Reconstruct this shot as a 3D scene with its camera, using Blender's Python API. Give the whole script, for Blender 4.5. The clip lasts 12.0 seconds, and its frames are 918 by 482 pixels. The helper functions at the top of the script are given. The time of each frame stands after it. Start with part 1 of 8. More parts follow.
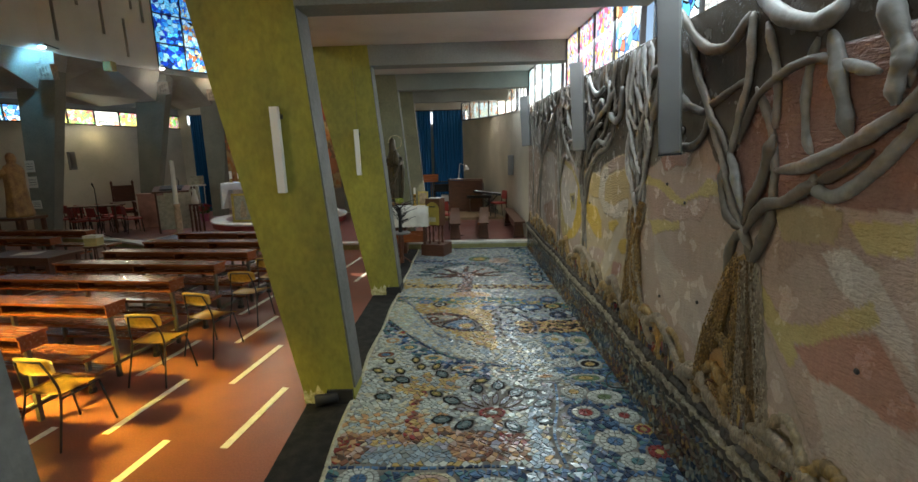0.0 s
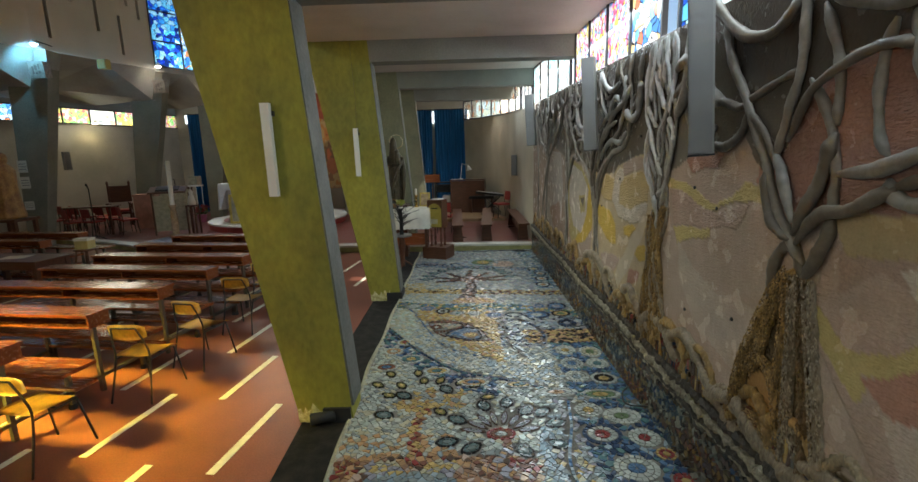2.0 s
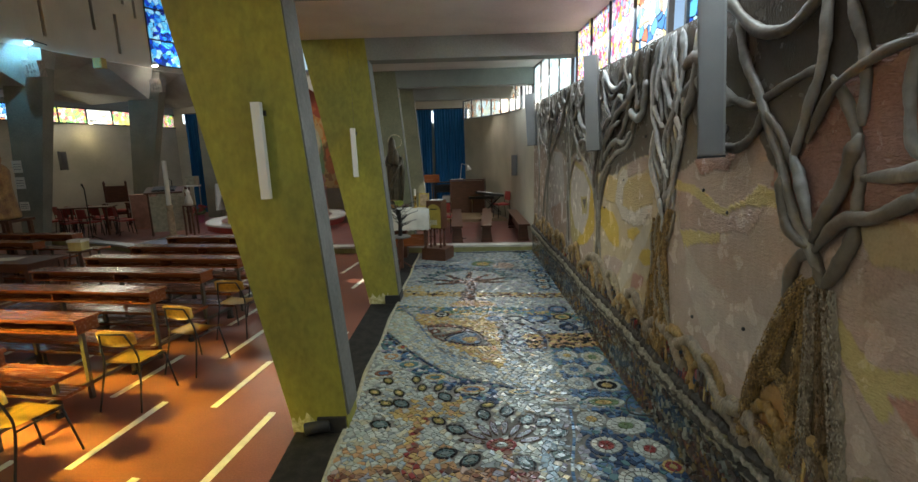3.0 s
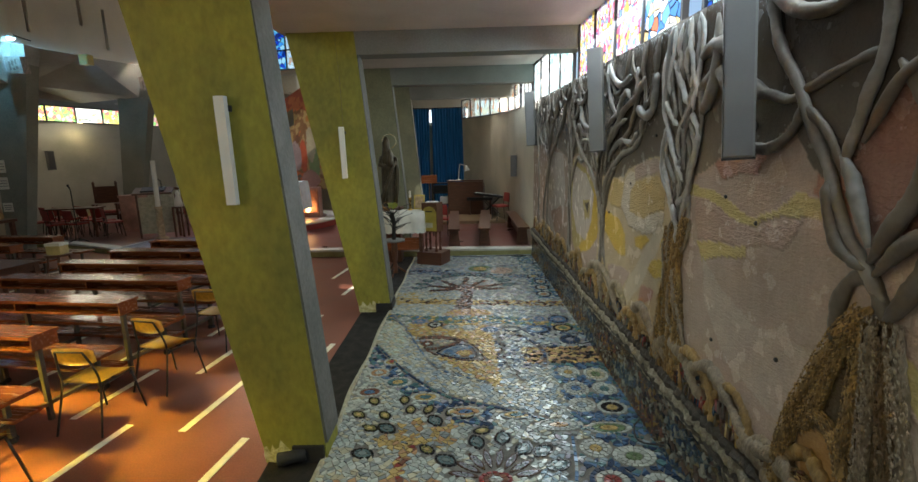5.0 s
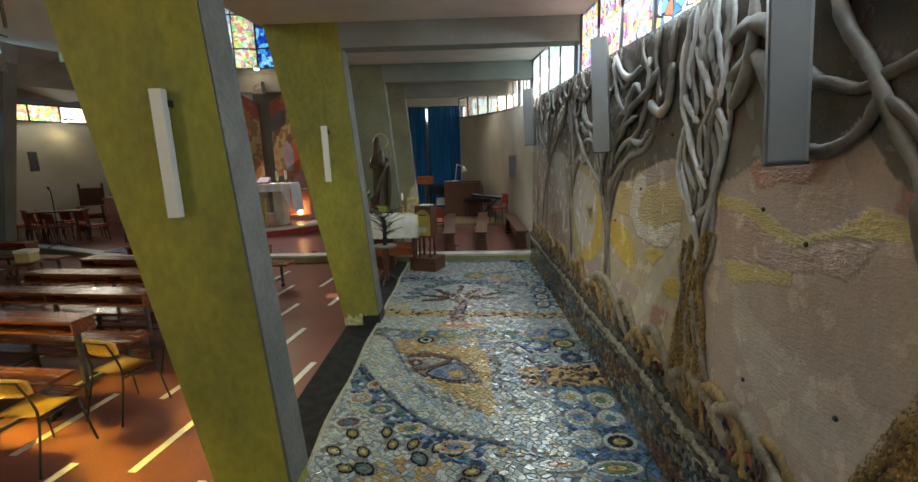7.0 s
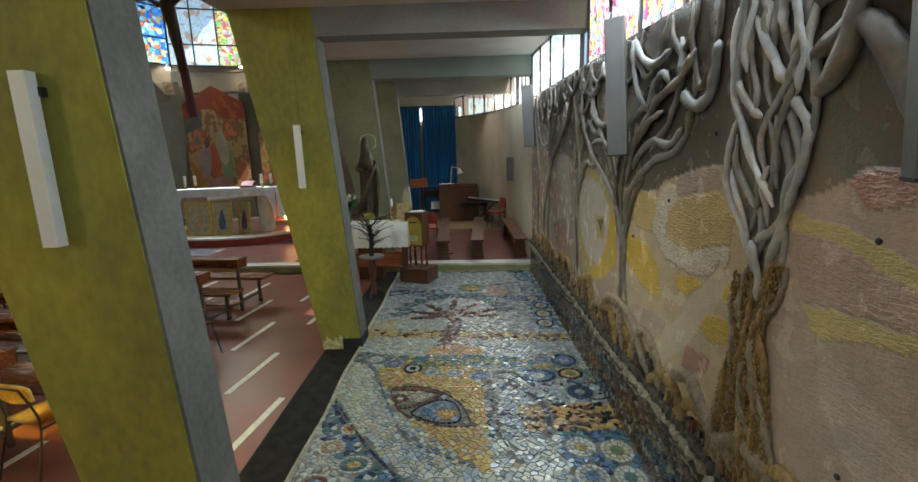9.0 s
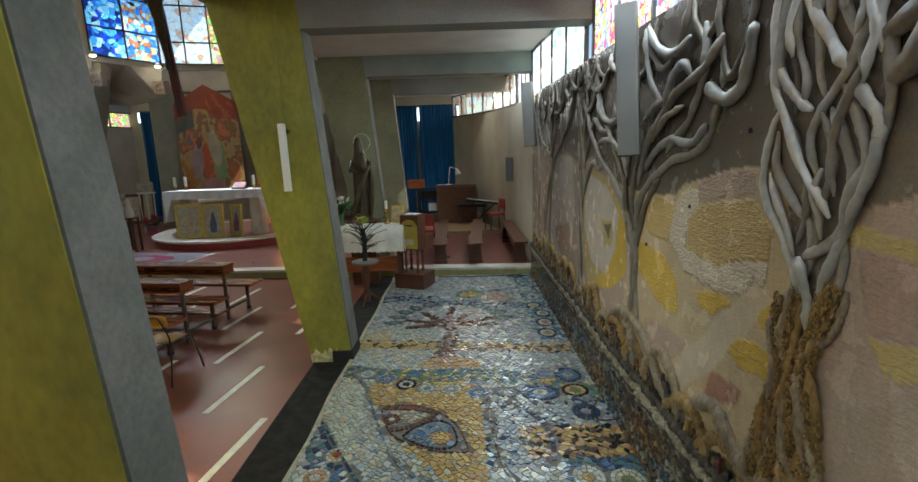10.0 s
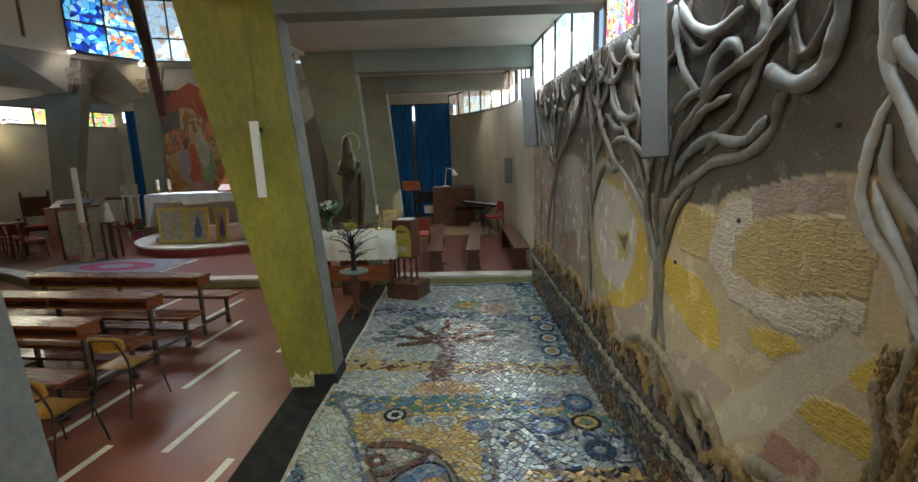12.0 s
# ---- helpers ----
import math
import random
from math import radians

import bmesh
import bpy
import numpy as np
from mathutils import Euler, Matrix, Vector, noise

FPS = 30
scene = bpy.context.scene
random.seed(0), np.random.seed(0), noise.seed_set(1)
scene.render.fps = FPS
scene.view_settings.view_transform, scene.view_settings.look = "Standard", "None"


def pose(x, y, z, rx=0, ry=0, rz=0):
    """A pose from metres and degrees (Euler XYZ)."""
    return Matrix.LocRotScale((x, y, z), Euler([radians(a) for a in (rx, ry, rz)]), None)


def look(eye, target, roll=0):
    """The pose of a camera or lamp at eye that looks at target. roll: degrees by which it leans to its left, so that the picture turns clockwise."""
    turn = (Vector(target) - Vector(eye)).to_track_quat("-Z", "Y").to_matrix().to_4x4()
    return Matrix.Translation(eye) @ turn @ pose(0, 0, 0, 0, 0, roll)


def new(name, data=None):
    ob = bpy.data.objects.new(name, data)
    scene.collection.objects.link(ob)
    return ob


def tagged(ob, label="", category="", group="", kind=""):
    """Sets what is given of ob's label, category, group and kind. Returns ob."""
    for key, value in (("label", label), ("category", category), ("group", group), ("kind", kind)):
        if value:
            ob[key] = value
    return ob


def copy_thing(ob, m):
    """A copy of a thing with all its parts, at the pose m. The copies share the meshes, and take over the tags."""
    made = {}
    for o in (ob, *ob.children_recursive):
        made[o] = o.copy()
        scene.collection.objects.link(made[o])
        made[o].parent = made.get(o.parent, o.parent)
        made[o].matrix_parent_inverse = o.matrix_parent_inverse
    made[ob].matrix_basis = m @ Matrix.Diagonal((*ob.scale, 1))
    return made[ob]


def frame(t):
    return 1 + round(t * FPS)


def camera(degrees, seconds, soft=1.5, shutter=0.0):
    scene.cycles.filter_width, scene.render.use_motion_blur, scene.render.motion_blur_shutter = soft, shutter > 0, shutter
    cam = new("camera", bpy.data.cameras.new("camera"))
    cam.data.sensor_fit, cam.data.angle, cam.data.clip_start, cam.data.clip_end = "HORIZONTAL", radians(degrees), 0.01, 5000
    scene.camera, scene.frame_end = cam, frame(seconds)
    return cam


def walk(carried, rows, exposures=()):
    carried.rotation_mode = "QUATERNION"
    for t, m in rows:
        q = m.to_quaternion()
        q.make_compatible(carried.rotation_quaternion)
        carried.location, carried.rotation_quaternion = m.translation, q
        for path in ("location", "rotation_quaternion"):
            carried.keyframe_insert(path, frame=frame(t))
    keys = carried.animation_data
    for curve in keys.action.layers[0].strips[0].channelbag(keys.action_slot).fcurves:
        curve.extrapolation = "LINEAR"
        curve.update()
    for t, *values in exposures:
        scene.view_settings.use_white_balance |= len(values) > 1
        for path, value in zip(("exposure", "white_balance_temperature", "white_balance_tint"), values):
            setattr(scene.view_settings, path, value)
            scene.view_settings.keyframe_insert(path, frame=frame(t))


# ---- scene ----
cam = camera(88.8, 12.0)
PATH = [
    (0, (-0.109, -1.87, 2.379), (-0.136, 0.096, 2.014), -1.6),
    (0.5, (-0.111, -1.774, 2.385), (-0.141, 0.192, 2.019), -1.6),
    (1, (-0.123, -1.691, 2.388), (-0.152, 0.274, 2.022), -1.6),
    (1.5, (-0.147, -1.606, 2.387), (-0.177, 0.359, 2.019), -1.6),
    (2, (-0.16, -1.541, 2.385), (-0.19, 0.425, 2.019), -1.6),
    (2.5, (-0.158, -1.47, 2.396), (-0.188, 0.496, 2.027), -1.6),
    (3, (-0.151, -1.398, 2.397), (-0.181, 0.567, 2.029), -1.6),
    (5, (-0.08, -0.988, 2.399), (-0.11, 0.978, 2.031), -1.5),
    (5.5, (-0.058, -0.865, 2.405), (-0.088, 1.1, 2.036), -1.6),
    (6, (-0.039, -0.764, 2.407), (-0.067, 1.201, 2.039), -1.5),
    (6.5, (-0.012, -0.625, 2.414), (-0.042, 1.34, 2.044), -1.6),
    (7, (0.016, -0.469, 2.417), (-0.014, 1.496, 2.047), -1.6),
    (7.2, (0.027, -0.397, 2.403), (0.0, 1.57, 2.043), -1.4),
    (9, (0.085, 0.288, 2.435), (0.064, 2.254, 2.068), -1.7),
    (9.5, (0.098, 0.489, 2.435), (0.08, 2.455, 2.066), -1.8),
    (10, (0.111, 0.653, 2.437), (0.094, 2.619, 2.07), -1.8),
    (10.5, (0.123, 0.819, 2.444), (0.106, 2.786, 2.078), -1.8),
    (11, (0.138, 0.968, 2.449), (0.122, 2.934, 2.081), -1.9),
    (11.5, (0.137, 1.111, 2.444), (0.126, 3.077, 2.078), -1.9),
    (12, (0.135, 1.23, 2.443), (0.127, 3.196, 2.077), -1.9),
]
walk(cam, [(t, look(eye, target, roll)) for t, eye, target, roll in PATH])

# ---- world and light ----
scene.view_settings.exposure = 0.42
world = bpy.data.worlds.new("sky")
scene.world = world
world.use_nodes = True
wn = world.node_tree
sky = wn.nodes.new("ShaderNodeTexSky")
sky.sky_type = 'NISHITA'
sky.sun_disc = False
sky.sun_elevation = radians(38)
sky.sun_rotation = radians(120)
wn.nodes["Background"].inputs[1].default_value = 0.15
wn.links.new(sky.outputs[0], wn.nodes["Background"].inputs[0])


def sun_lamp():
    data = bpy.data.lights.new("sun", 'SUN')
    data.energy, data.angle, data.color = 4.5, radians(0.5), (1.0, 0.95, 0.88)
    ob = new("sun", data)
    ob.matrix_world = look((6, 4, 9), (0, 6, 3.4))
    return ob


def window_light(centre, toward, width, height, watts, colour, spread=180, name="window_light"):
    """An area lamp that stands in a window's opening for the daylight."""
    data = bpy.data.lights.new(name, 'AREA')
    data.shape, data.size, data.size_y = 'RECTANGLE', width, height
    data.energy, data.color, data.spread = watts, colour, radians(spread)
    ob = new(name, data)
    ob.matrix_world = look(centre, toward)
    return ob


def spot_bulb(place, target, watts, colour, degrees=80):
    data = bpy.data.lights.new("spot_bulb", 'SPOT')
    data.energy, data.color, data.spot_size, data.spot_blend = watts, colour, radians(degrees), 0.6
    data.shadow_soft_size = 0.04
    ob = new("spot_bulb", data)
    ob.matrix_world = look(place, target)
    return ob


sun_lamp()
# clerestory bays over the painted wall
for yc, w, watts in ((-3.0, 2.8, 22), (0.75, 2.9, 30), (4.2, 2.8, 49), (8.2, 3.2, 40), (12.0, 2.6, 30)):
    window_light((1.38, yc, 3.68 + 0.026 * yc), (0.95, yc, 2.2), w, 0.45, watts, (0.81, 0.96, 1.03))
# yellow glazing in the rear wall of the nave
window_light((-8.6, -5.7, 4.6), (-3.6, 3, 1.2), 1.8, 2.0, 48, (0.95, 0.93, 0.72), 110)
# amber and blue glazing in the flank of the nave
window_light((-12.3, -1.5, 6.8), (-5.85, 1.55, 0.0), 1.9, 1.5, 450, (1.0, 0.77, 0.10), 25)
# glazing of the lantern over the altar
window_light((-9.5, 15.6, 6.9), (-6.6, 13.6, 1.6), 1.6, 2.6, 100, (0.84, 0.91, 1.0), 70)
window_light((-8.2, 16.6, 6.9), (1.5, 6.5, 1.2), 1.8, 2.6, 40, (0.95, 1.0, 0.86), 80)
# unseen west window of the nave, added to brighten the painted wall
window_light((-12.3, 2.1, 7.2), (1.5, 4.4, 1.4), 2.4, 2.2, 34, (0.92, 1.0, 0.88), 50)
# low glazing of the far flank and of the rounded end wall
window_light((-13.6, 15.2, 4.0), (-11, 14.6, 1.2), 3.0, 0.5, 22, (1.0, 0.96, 0.82))
window_light((0.75, 15.3, 3.98), (-0.9, 13.2, 1.6), 3.0, 0.35, 30, (1.0, 0.95, 0.84))
# lamps seen on the heads of the far columns
spot_bulb((-11.15, 10.85, 5.42), (-11.35, 11.5, 4.7), 60, (0.2, 0.62, 1.0), 140)
spot_bulb((-10.0, 14.1, 5.38), (-10.3, 14.8, 4.6), 12, (1.0, 0.93, 0.8), 130)
spot_bulb((-7.12, 16.2, 5.36), (-7.15, 16.95, 4.6), 14, (1.0, 0.85, 0.6), 130)
spot_bulb((-9.28, 15.7, 5.3), (-9.4, 16.6, 4.6), 9, (1.0, 0.85, 0.6), 130)
spot_bulb((-13.35, 15.6, 3.75), (-13.0, 15.0, 1.5), 13, (1.0, 0.86, 0.45), 160)


# ---- materials ----
def mat(name, base, rough=0.6, metal=0.0, vary=0.25, scale=6.0, fine=60.0, bump=0.15, second=None, amount=0.5,
        coat=0.0, random_value=0.0, stretch=(1, 1, 1)):
    m = bpy.data.materials.new(name)
    m.use_nodes = True
    t = m.node_tree
    n, l = t.nodes, t.links
    b = n["Principled BSDF"]
    co = n.new("ShaderNodeTexCoord")
    mp = n.new("ShaderNodeMapping")
    mp.inputs["Scale"].default_value = stretch
    l.new(co.outputs["Object"], mp.inputs[0])
    big = n.new("ShaderNodeTexNoise")
    big.inputs["Scale"].default_value, big.inputs["Detail"].default_value = scale, 6
    small = n.new("ShaderNodeTexNoise")
    small.inputs["Scale"].default_value, small.inputs["Detail"].default_value = fine, 4
    l.new(mp.outputs[0], big.inputs[0])
    l.new(mp.outputs[0], small.inputs[0])
    ramp = n.new("ShaderNodeValToRGB")
    c2 = second or tuple(c * (1 - vary) for c in base)
    ramp.color_ramp.elements[0].position, ramp.color_ramp.elements[1].position = 0.5 - 0.3 * amount, 0.5 + 0.25 * amount
    ramp.color_ramp.elements[0].color, ramp.color_ramp.elements[1].color = (*c2, 1), (*base, 1)
    l.new(big.outputs[0], ramp.inputs[0])
    mix = n.new("ShaderNodeMix")
    mix.data_type, mix.blend_type = 'RGBA', 'OVERLAY'
    mix.inputs[0].default_value = min(1.0, vary * 1.4)
    l.new(ramp.outputs[0], mix.inputs[6])
    l.new(small.outputs[0], mix.inputs[7])
    last = mix.outputs[2]
    if random_value:
        info = n.new("ShaderNodeObjectInfo")
        hsv = n.new("ShaderNodeHueSaturation")
        mr = n.new("ShaderNodeMapRange")
        mr.inputs[3].default_value, mr.inputs[4].default_value = 1 - random_value, 1 + random_value
        l.new(info.outputs["Random"], mr.inputs[0])
        l.new(mr.outputs[0], hsv.inputs["Value"])
        l.new(last, hsv.inputs["Color"])
        last = hsv.outputs[0]
    l.new(last, b.inputs["Base Color"])
    b.inputs["Metallic"].default_value = metal
    rr = n.new("ShaderNodeMapRange")
    rr.inputs[3].default_value, rr.inputs[4].default_value = max(0.02, rough - 0.12), min(1, rough + 0.12)
    l.new(big.outputs[0], rr.inputs[0])
    l.new(rr.outputs[0], b.inputs["Roughness"])
    b.inputs["Coat Weight"].default_value = coat
    if bump:
        bp = n.new("ShaderNodeBump")
        bp.inputs["Strength"].default_value, bp.inputs["Distance"].default_value = bump, 0.01
        l.new(small.outputs[0], bp.inputs["Height"])
        l.new(bp.outputs[0], b.inputs["Normal"])
    return m


def attr_mat(name, rough, fine=90.0, bump=0.2, spec=0.5, stroke=None, vary=0.3):
    """A surface whose pigment is stored in the mesh, as on a painted wall or coloured tiles."""
    m = mat(name, (0.5, 0.5, 0.5), rough, fine=fine, bump=bump, vary=vary)
    t = m.node_tree
    n, l = t.nodes, t.links
    b = n["Principled BSDF"]
    b.inputs["Specular IOR Level"].default_value = spec
    a = n.new("ShaderNodeAttribute")
    a.attribute_name = "pigment"
    mix = [x for x in n if x.bl_idname == "ShaderNodeMix"][0]
    big = [x for x in n if x.bl_idname == "ShaderNodeTexNoise"][0]
    mix.inputs[0].default_value = vary
    l.new(a.outputs["Color"], mix.inputs[6])
    if stroke:
        sc = n.new("ShaderNodeMapping")
        sc.inputs["Scale"].default_value = stroke
        co = [x for x in n if x.bl_idname == "ShaderNodeTexCoord"][0]
        l.new(co.outputs["Object"], sc.inputs[0])
        w = n.new("ShaderNodeTexNoise")
        w.inputs["Scale"].default_value, w.inputs["Detail"].default_value, w.inputs["Distortion"].default_value = 1.0, 3, 0.8
        l.new(sc.outputs[0], w.inputs[0])
        amt = n.new("ShaderNodeAttribute")
        amt.attribute_name = "impasto"
        mul = n.new("ShaderNodeMath")
        mul.operation = 'MULTIPLY'
        l.new(w.outputs[0], mul.inputs[0])
        l.new(amt.outputs["Fac"], mul.inputs[1])
        bp = [x for x in n if x.bl_idname == "ShaderNodeBump"][0]
        b2 = n.new("ShaderNodeBump")
        b2.inputs["Strength"].default_value, b2.inputs["Distance"].default_value = 0.75, 0.04
        l.new(mul.outputs[0], b2.inputs["Height"])
        l.new(bp.outputs[0], b2.inputs["Normal"])
        l.new(b2.outputs[0], b.inputs["Normal"])
    return m


def glass_mat(name, colours, scale=9.0, lead=(0.01, 0.01, 0.012), clear=0.0):
    """Coloured leaded glass that lets the daylight through."""
    m = bpy.data.materials.new(name)
    m.use_nodes = True
    t = m.node_tree
    n, l = t.nodes, t.links
    n.remove(n["Principled BSDF"])
    co = n.new("ShaderNodeTexCoord")
    wob = n.new("ShaderNodeTexNoise")
    wob.inputs["Scale"].default_value = 3.0
    l.new(co.outputs["Object"], wob.inputs[0])
    add = n.new("ShaderNodeMix")
    add.data_type = 'RGBA'
    add.inputs[0].default_value = 0.12
    l.new(co.outputs["Object"], add.inputs[6])
    l.new(wob.outputs["Color"], add.inputs[7])
    v = n.new("ShaderNodeTexVoronoi")
    v.inputs["Scale"].default_value = scale
    e = n.new("ShaderNodeTexVoronoi")
    e.feature = 'DISTANCE_TO_EDGE'
    e.inputs["Scale"].default_value = scale
    l.new(add.outputs[2], v.inputs["Vector"])
    l.new(add.outputs[2], e.inputs["Vector"])
    sep = n.new("ShaderNodeSeparateColor")
    l.new(v.outputs["Color"], sep.inputs[0])
    ramp = n.new("ShaderNodeValToRGB")
    ramp.color_ramp.interpolation = 'CONSTANT'
    while len(ramp.color_ramp.elements) < len(colours):
        ramp.color_ramp.elements.new(0.5)
    for i, c in enumerate(colours):
        ramp.color_ramp.elements[i].position = i / len(colours)
        ramp.color_ramp.elements[i].color = (*c, 1)
    l.new(sep.outputs[0], ramp.inputs[0])
    edge = n.new("ShaderNodeMath")
    edge.operation = 'GREATER_THAN'
    edge.inputs[1].default_value = 0.035
    l.new(e.outputs["Distance"], edge.inputs[0])
    mx = n.new("ShaderNodeMix")
    mx.data_type = 'RGBA'
    mx.inputs[6].default_value = (*lead, 1)
    l.new(edge.outputs[0], mx.inputs[0])
    l.new(ramp.outputs[0], mx.inputs[7])
    tr = n.new("ShaderNodeBsdfTranslucent")
    gl = n.new("ShaderNodeBsdfGlossy")
    gl.inputs["Roughness"].default_value = 0.15
    ms = n.new("ShaderNodeMixShader")
    ms.inputs[0].default_value = 0.05
    l.new(mx.outputs[2], tr.inputs[0])
    see = n.new("ShaderNodeBsdfTransparent")
    part_clear = n.new("ShaderNodeMixShader")
    part_clear.inputs[0].default_value = clear
    l.new(mx.outputs[2], see.inputs[0])
    l.new(tr.outputs[0], part_clear.inputs[1])
    l.new(see.outputs[0], part_clear.inputs[2])
    l.new(part_clear.outputs[0], ms.inputs[1])
    l.new(gl.outputs[0], ms.inputs[2])
    l.new(ms.outputs[0], n["Material Output"].inputs[0])
    return m


def glow_mat(name, colour, strength):
    m = bpy.data.materials.new(name)
    m.use_nodes = True
    b = m.node_tree.nodes["Principled BSDF"]
    b.inputs["Base Color"].default_value = (*colour, 1)
    b.inputs["Emission Color"].default_value = (*colour, 1)
    b.inputs["Emission Strength"].default_value = strength
    return m


OLIVE = mat("olive_paint", (0.318, 0.296, 0.040), 0.7, vary=0.25, scale=1.6, fine=22, bump=0.18, second=(0.205, 0.197, 0.034), stretch=(1, 1, 0.6))
# greyer base colour for the two farther aisle columns
GREYOLIVE = mat("grey_green_column", (0.27, 0.27, 0.17), 0.75, vary=0.3, scale=1.6, fine=45, bump=0.2, second=(0.2, 0.2, 0.13))
CONCRETE = mat("grey_concrete", (0.115, 0.115, 0.097), 0.8, vary=0.3, scale=3.5, fine=28, bump=0.45, second=(0.155, 0.15, 0.127))
FARCON = mat("pale_concrete", (0.40, 0.38, 0.33), 0.8, vary=0.25, scale=1.2, fine=40, bump=0.3, second=(0.31, 0.29, 0.25))
FARCOL = mat("grey_green_concrete", (0.25, 0.245, 0.195), 0.8, vary=0.3, scale=1.2, fine=40, bump=0.3, second=(0.19, 0.185, 0.145))
EFFLO = mat("flaking_plaster", (0.62, 0.58, 0.32), 0.9, vary=0.5, scale=22, fine=90, bump=0.8, second=(0.36, 0.33, 0.12))
BEAM = mat("beam_paint", (0.29, 0.30, 0.275), 0.7, vary=0.2, scale=1.5, fine=50, bump=0.25)
CEIL = mat("ceiling_plaster", (0.66, 0.60, 0.55), 0.85, vary=0.15, scale=1.1, fine=40, bump=0.2)
WHITE = mat("white_plaster", (0.74, 0.70, 0.61), 0.85, vary=0.12, scale=1.0, fine=40, bump=0.2)
WALL = mat("cream_plaster", (0.52, 0.48, 0.38), 0.85, vary=0.2, scale=1.0, fine=50, bump=0.3)
DARKGAP = mat("slit_shadow_board", (0.12, 0.10, 0.05), 0.8)
REDFLOOR = mat("red_linoleum", (0.245, 0.088, 0.054), 0.33, vary=0.25, scale=1.4, fine=70, bump=0.05, second=(0.19, 0.069, 0.044))
REDFLOOR.node_tree.nodes["Principled BSDF"].inputs["Specular IOR Level"].default_value = 0.14
REDSTONE = mat("red_stone_floor", (0.20, 0.07, 0.055), 0.32, vary=0.25, scale=1.8, fine=60, bump=0.05)
STRIPE = mat("cream_inlay", (0.80, 0.76, 0.60), 0.45, vary=0.2, scale=9, fine=80, bump=0.1)
BLACK = mat("black_rubber_strip", (0.012, 0.011, 0.010), 0.8, vary=0.4, scale=8, fine=90, bump=0.2, second=(0.022, 0.019, 0.016))
BLACK.node_tree.nodes["Principled BSDF"].inputs["Specular IOR Level"].default_value = 0.2
MARBLE = mat("pale_marble", (0.70, 0.67, 0.58), 0.35, vary=0.2, scale=4, fine=30, bump=0.05)
# step riser: the yellow light that falls on it is put into the colour
KERB = mat("yellow_lit_riser", (0.42, 0.40, 0.16), 0.6, vary=0.3, scale=4, fine=50)
GROUT = mat("mosaic_grout", (0.17, 0.155, 0.13), 0.75, vary=0.4, scale=12, fine=120, bump=0.6)
TILE = attr_mat("glazed_tesserae", 0.20, fine=35, bump=0.06, spec=0.5, vary=0.25)
MURAL = attr_mat("painted_plaster", 0.25, fine=70, bump=0.3, stroke=(1, 22, 64), vary=0.2)
BARK = attr_mat("painted_relief", 0.5, fine=30, bump=0.4, vary=0.3)
ROUGHBARK = attr_mat("rough_modelled_bark", 0.5, fine=38, bump=1.0, vary=0.75)
ROUGHBARK.node_tree.nodes["Mapping"].inputs["Scale"].default_value = (1.6, 1.6, 0.55)
WOOD = mat("varnished_wood", (0.25, 0.078, 0.026), 0.25, vary=0.22, scale=5, fine=40, bump=0.06, second=(0.19, 0.055, 0.022), stretch=(0.6, 7, 7), coat=0.15, random_value=0.12)
DARKWOOD = mat("dark_wood", (0.12, 0.048, 0.026), 0.35, vary=0.35, scale=5, fine=50, bump=0.1, stretch=(1, 6, 6))
PLY = mat("honey_plywood", (0.64, 0.37, 0.06), 0.36, vary=0.25, scale=4, fine=50, bump=0.05, stretch=(6, 1, 6), coat=0.25, random_value=0.06)
TUBE = mat("dark_steel_tube", (0.06, 0.055, 0.05), 0.4, metal=0.6, vary=0.2)
BENCHLEG = mat("grey_brown_steel", (0.13, 0.11, 0.085), 0.45, metal=0.4, vary=0.3)
RUBBER = mat("black_rubber", (0.02, 0.02, 0.02), 0.7)
LAMPBODY = mat("white_lamp_housing", (0.80, 0.80, 0.76), 0.4, vary=0.06)
SPEAKER = mat("grey_loudspeaker", (0.15, 0.15, 0.15), 0.5, vary=0.1, fine=300, bump=0.2)
SPKSIDE = mat("pale_grey_metal", (0.22, 0.22, 0.215), 0.4, metal=0.5, vary=0.1)
FRAME = mat("dark_window_frame", (0.03, 0.03, 0.035), 0.5, vary=0.2)
CURTAIN = mat("blue_curtain", (0.015, 0.17, 0.44), 0.85, vary=0.3, scale=3, fine=140, bump=0.3, stretch=(3, 3, 0.3))
CLOTH = mat("white_cloth", (0.86, 0.88, 0.9), 0.85, vary=0.1, scale=8, fine=120, bump=0.2)
CREAMCLOTH = mat("cream_cloth", (0.82, 0.80, 0.71), 0.85, vary=0.12, scale=8, fine=120, bump=0.2)
BRONZE = mat("dark_bronze", (0.085, 0.064, 0.034), 0.45, metal=0.25, vary=0.4, scale=9, fine=70, bump=0.5)
BRASS = mat("polished_brass", (0.62, 0.42, 0.12), 0.28, metal=0.9, vary=0.15)
WAX = mat("candle_wax", (0.82, 0.78, 0.68), 0.5, vary=0.06)
GOLD = mat("gilded_wood", (0.66, 0.52, 0.14), 0.45, metal=0.2, vary=0.3, scale=12)
GREEN = mat("leaf_green", (0.05, 0.13, 0.035), 0.5, vary=0.4, scale=14)
BLACKIRON = mat("black_iron", (0.015, 0.015, 0.016), 0.45, vary=0.3)
REDPLASTIC = mat("red_upholstery", (0.34, 0.045, 0.035), 0.5, vary=0.25, scale=5)
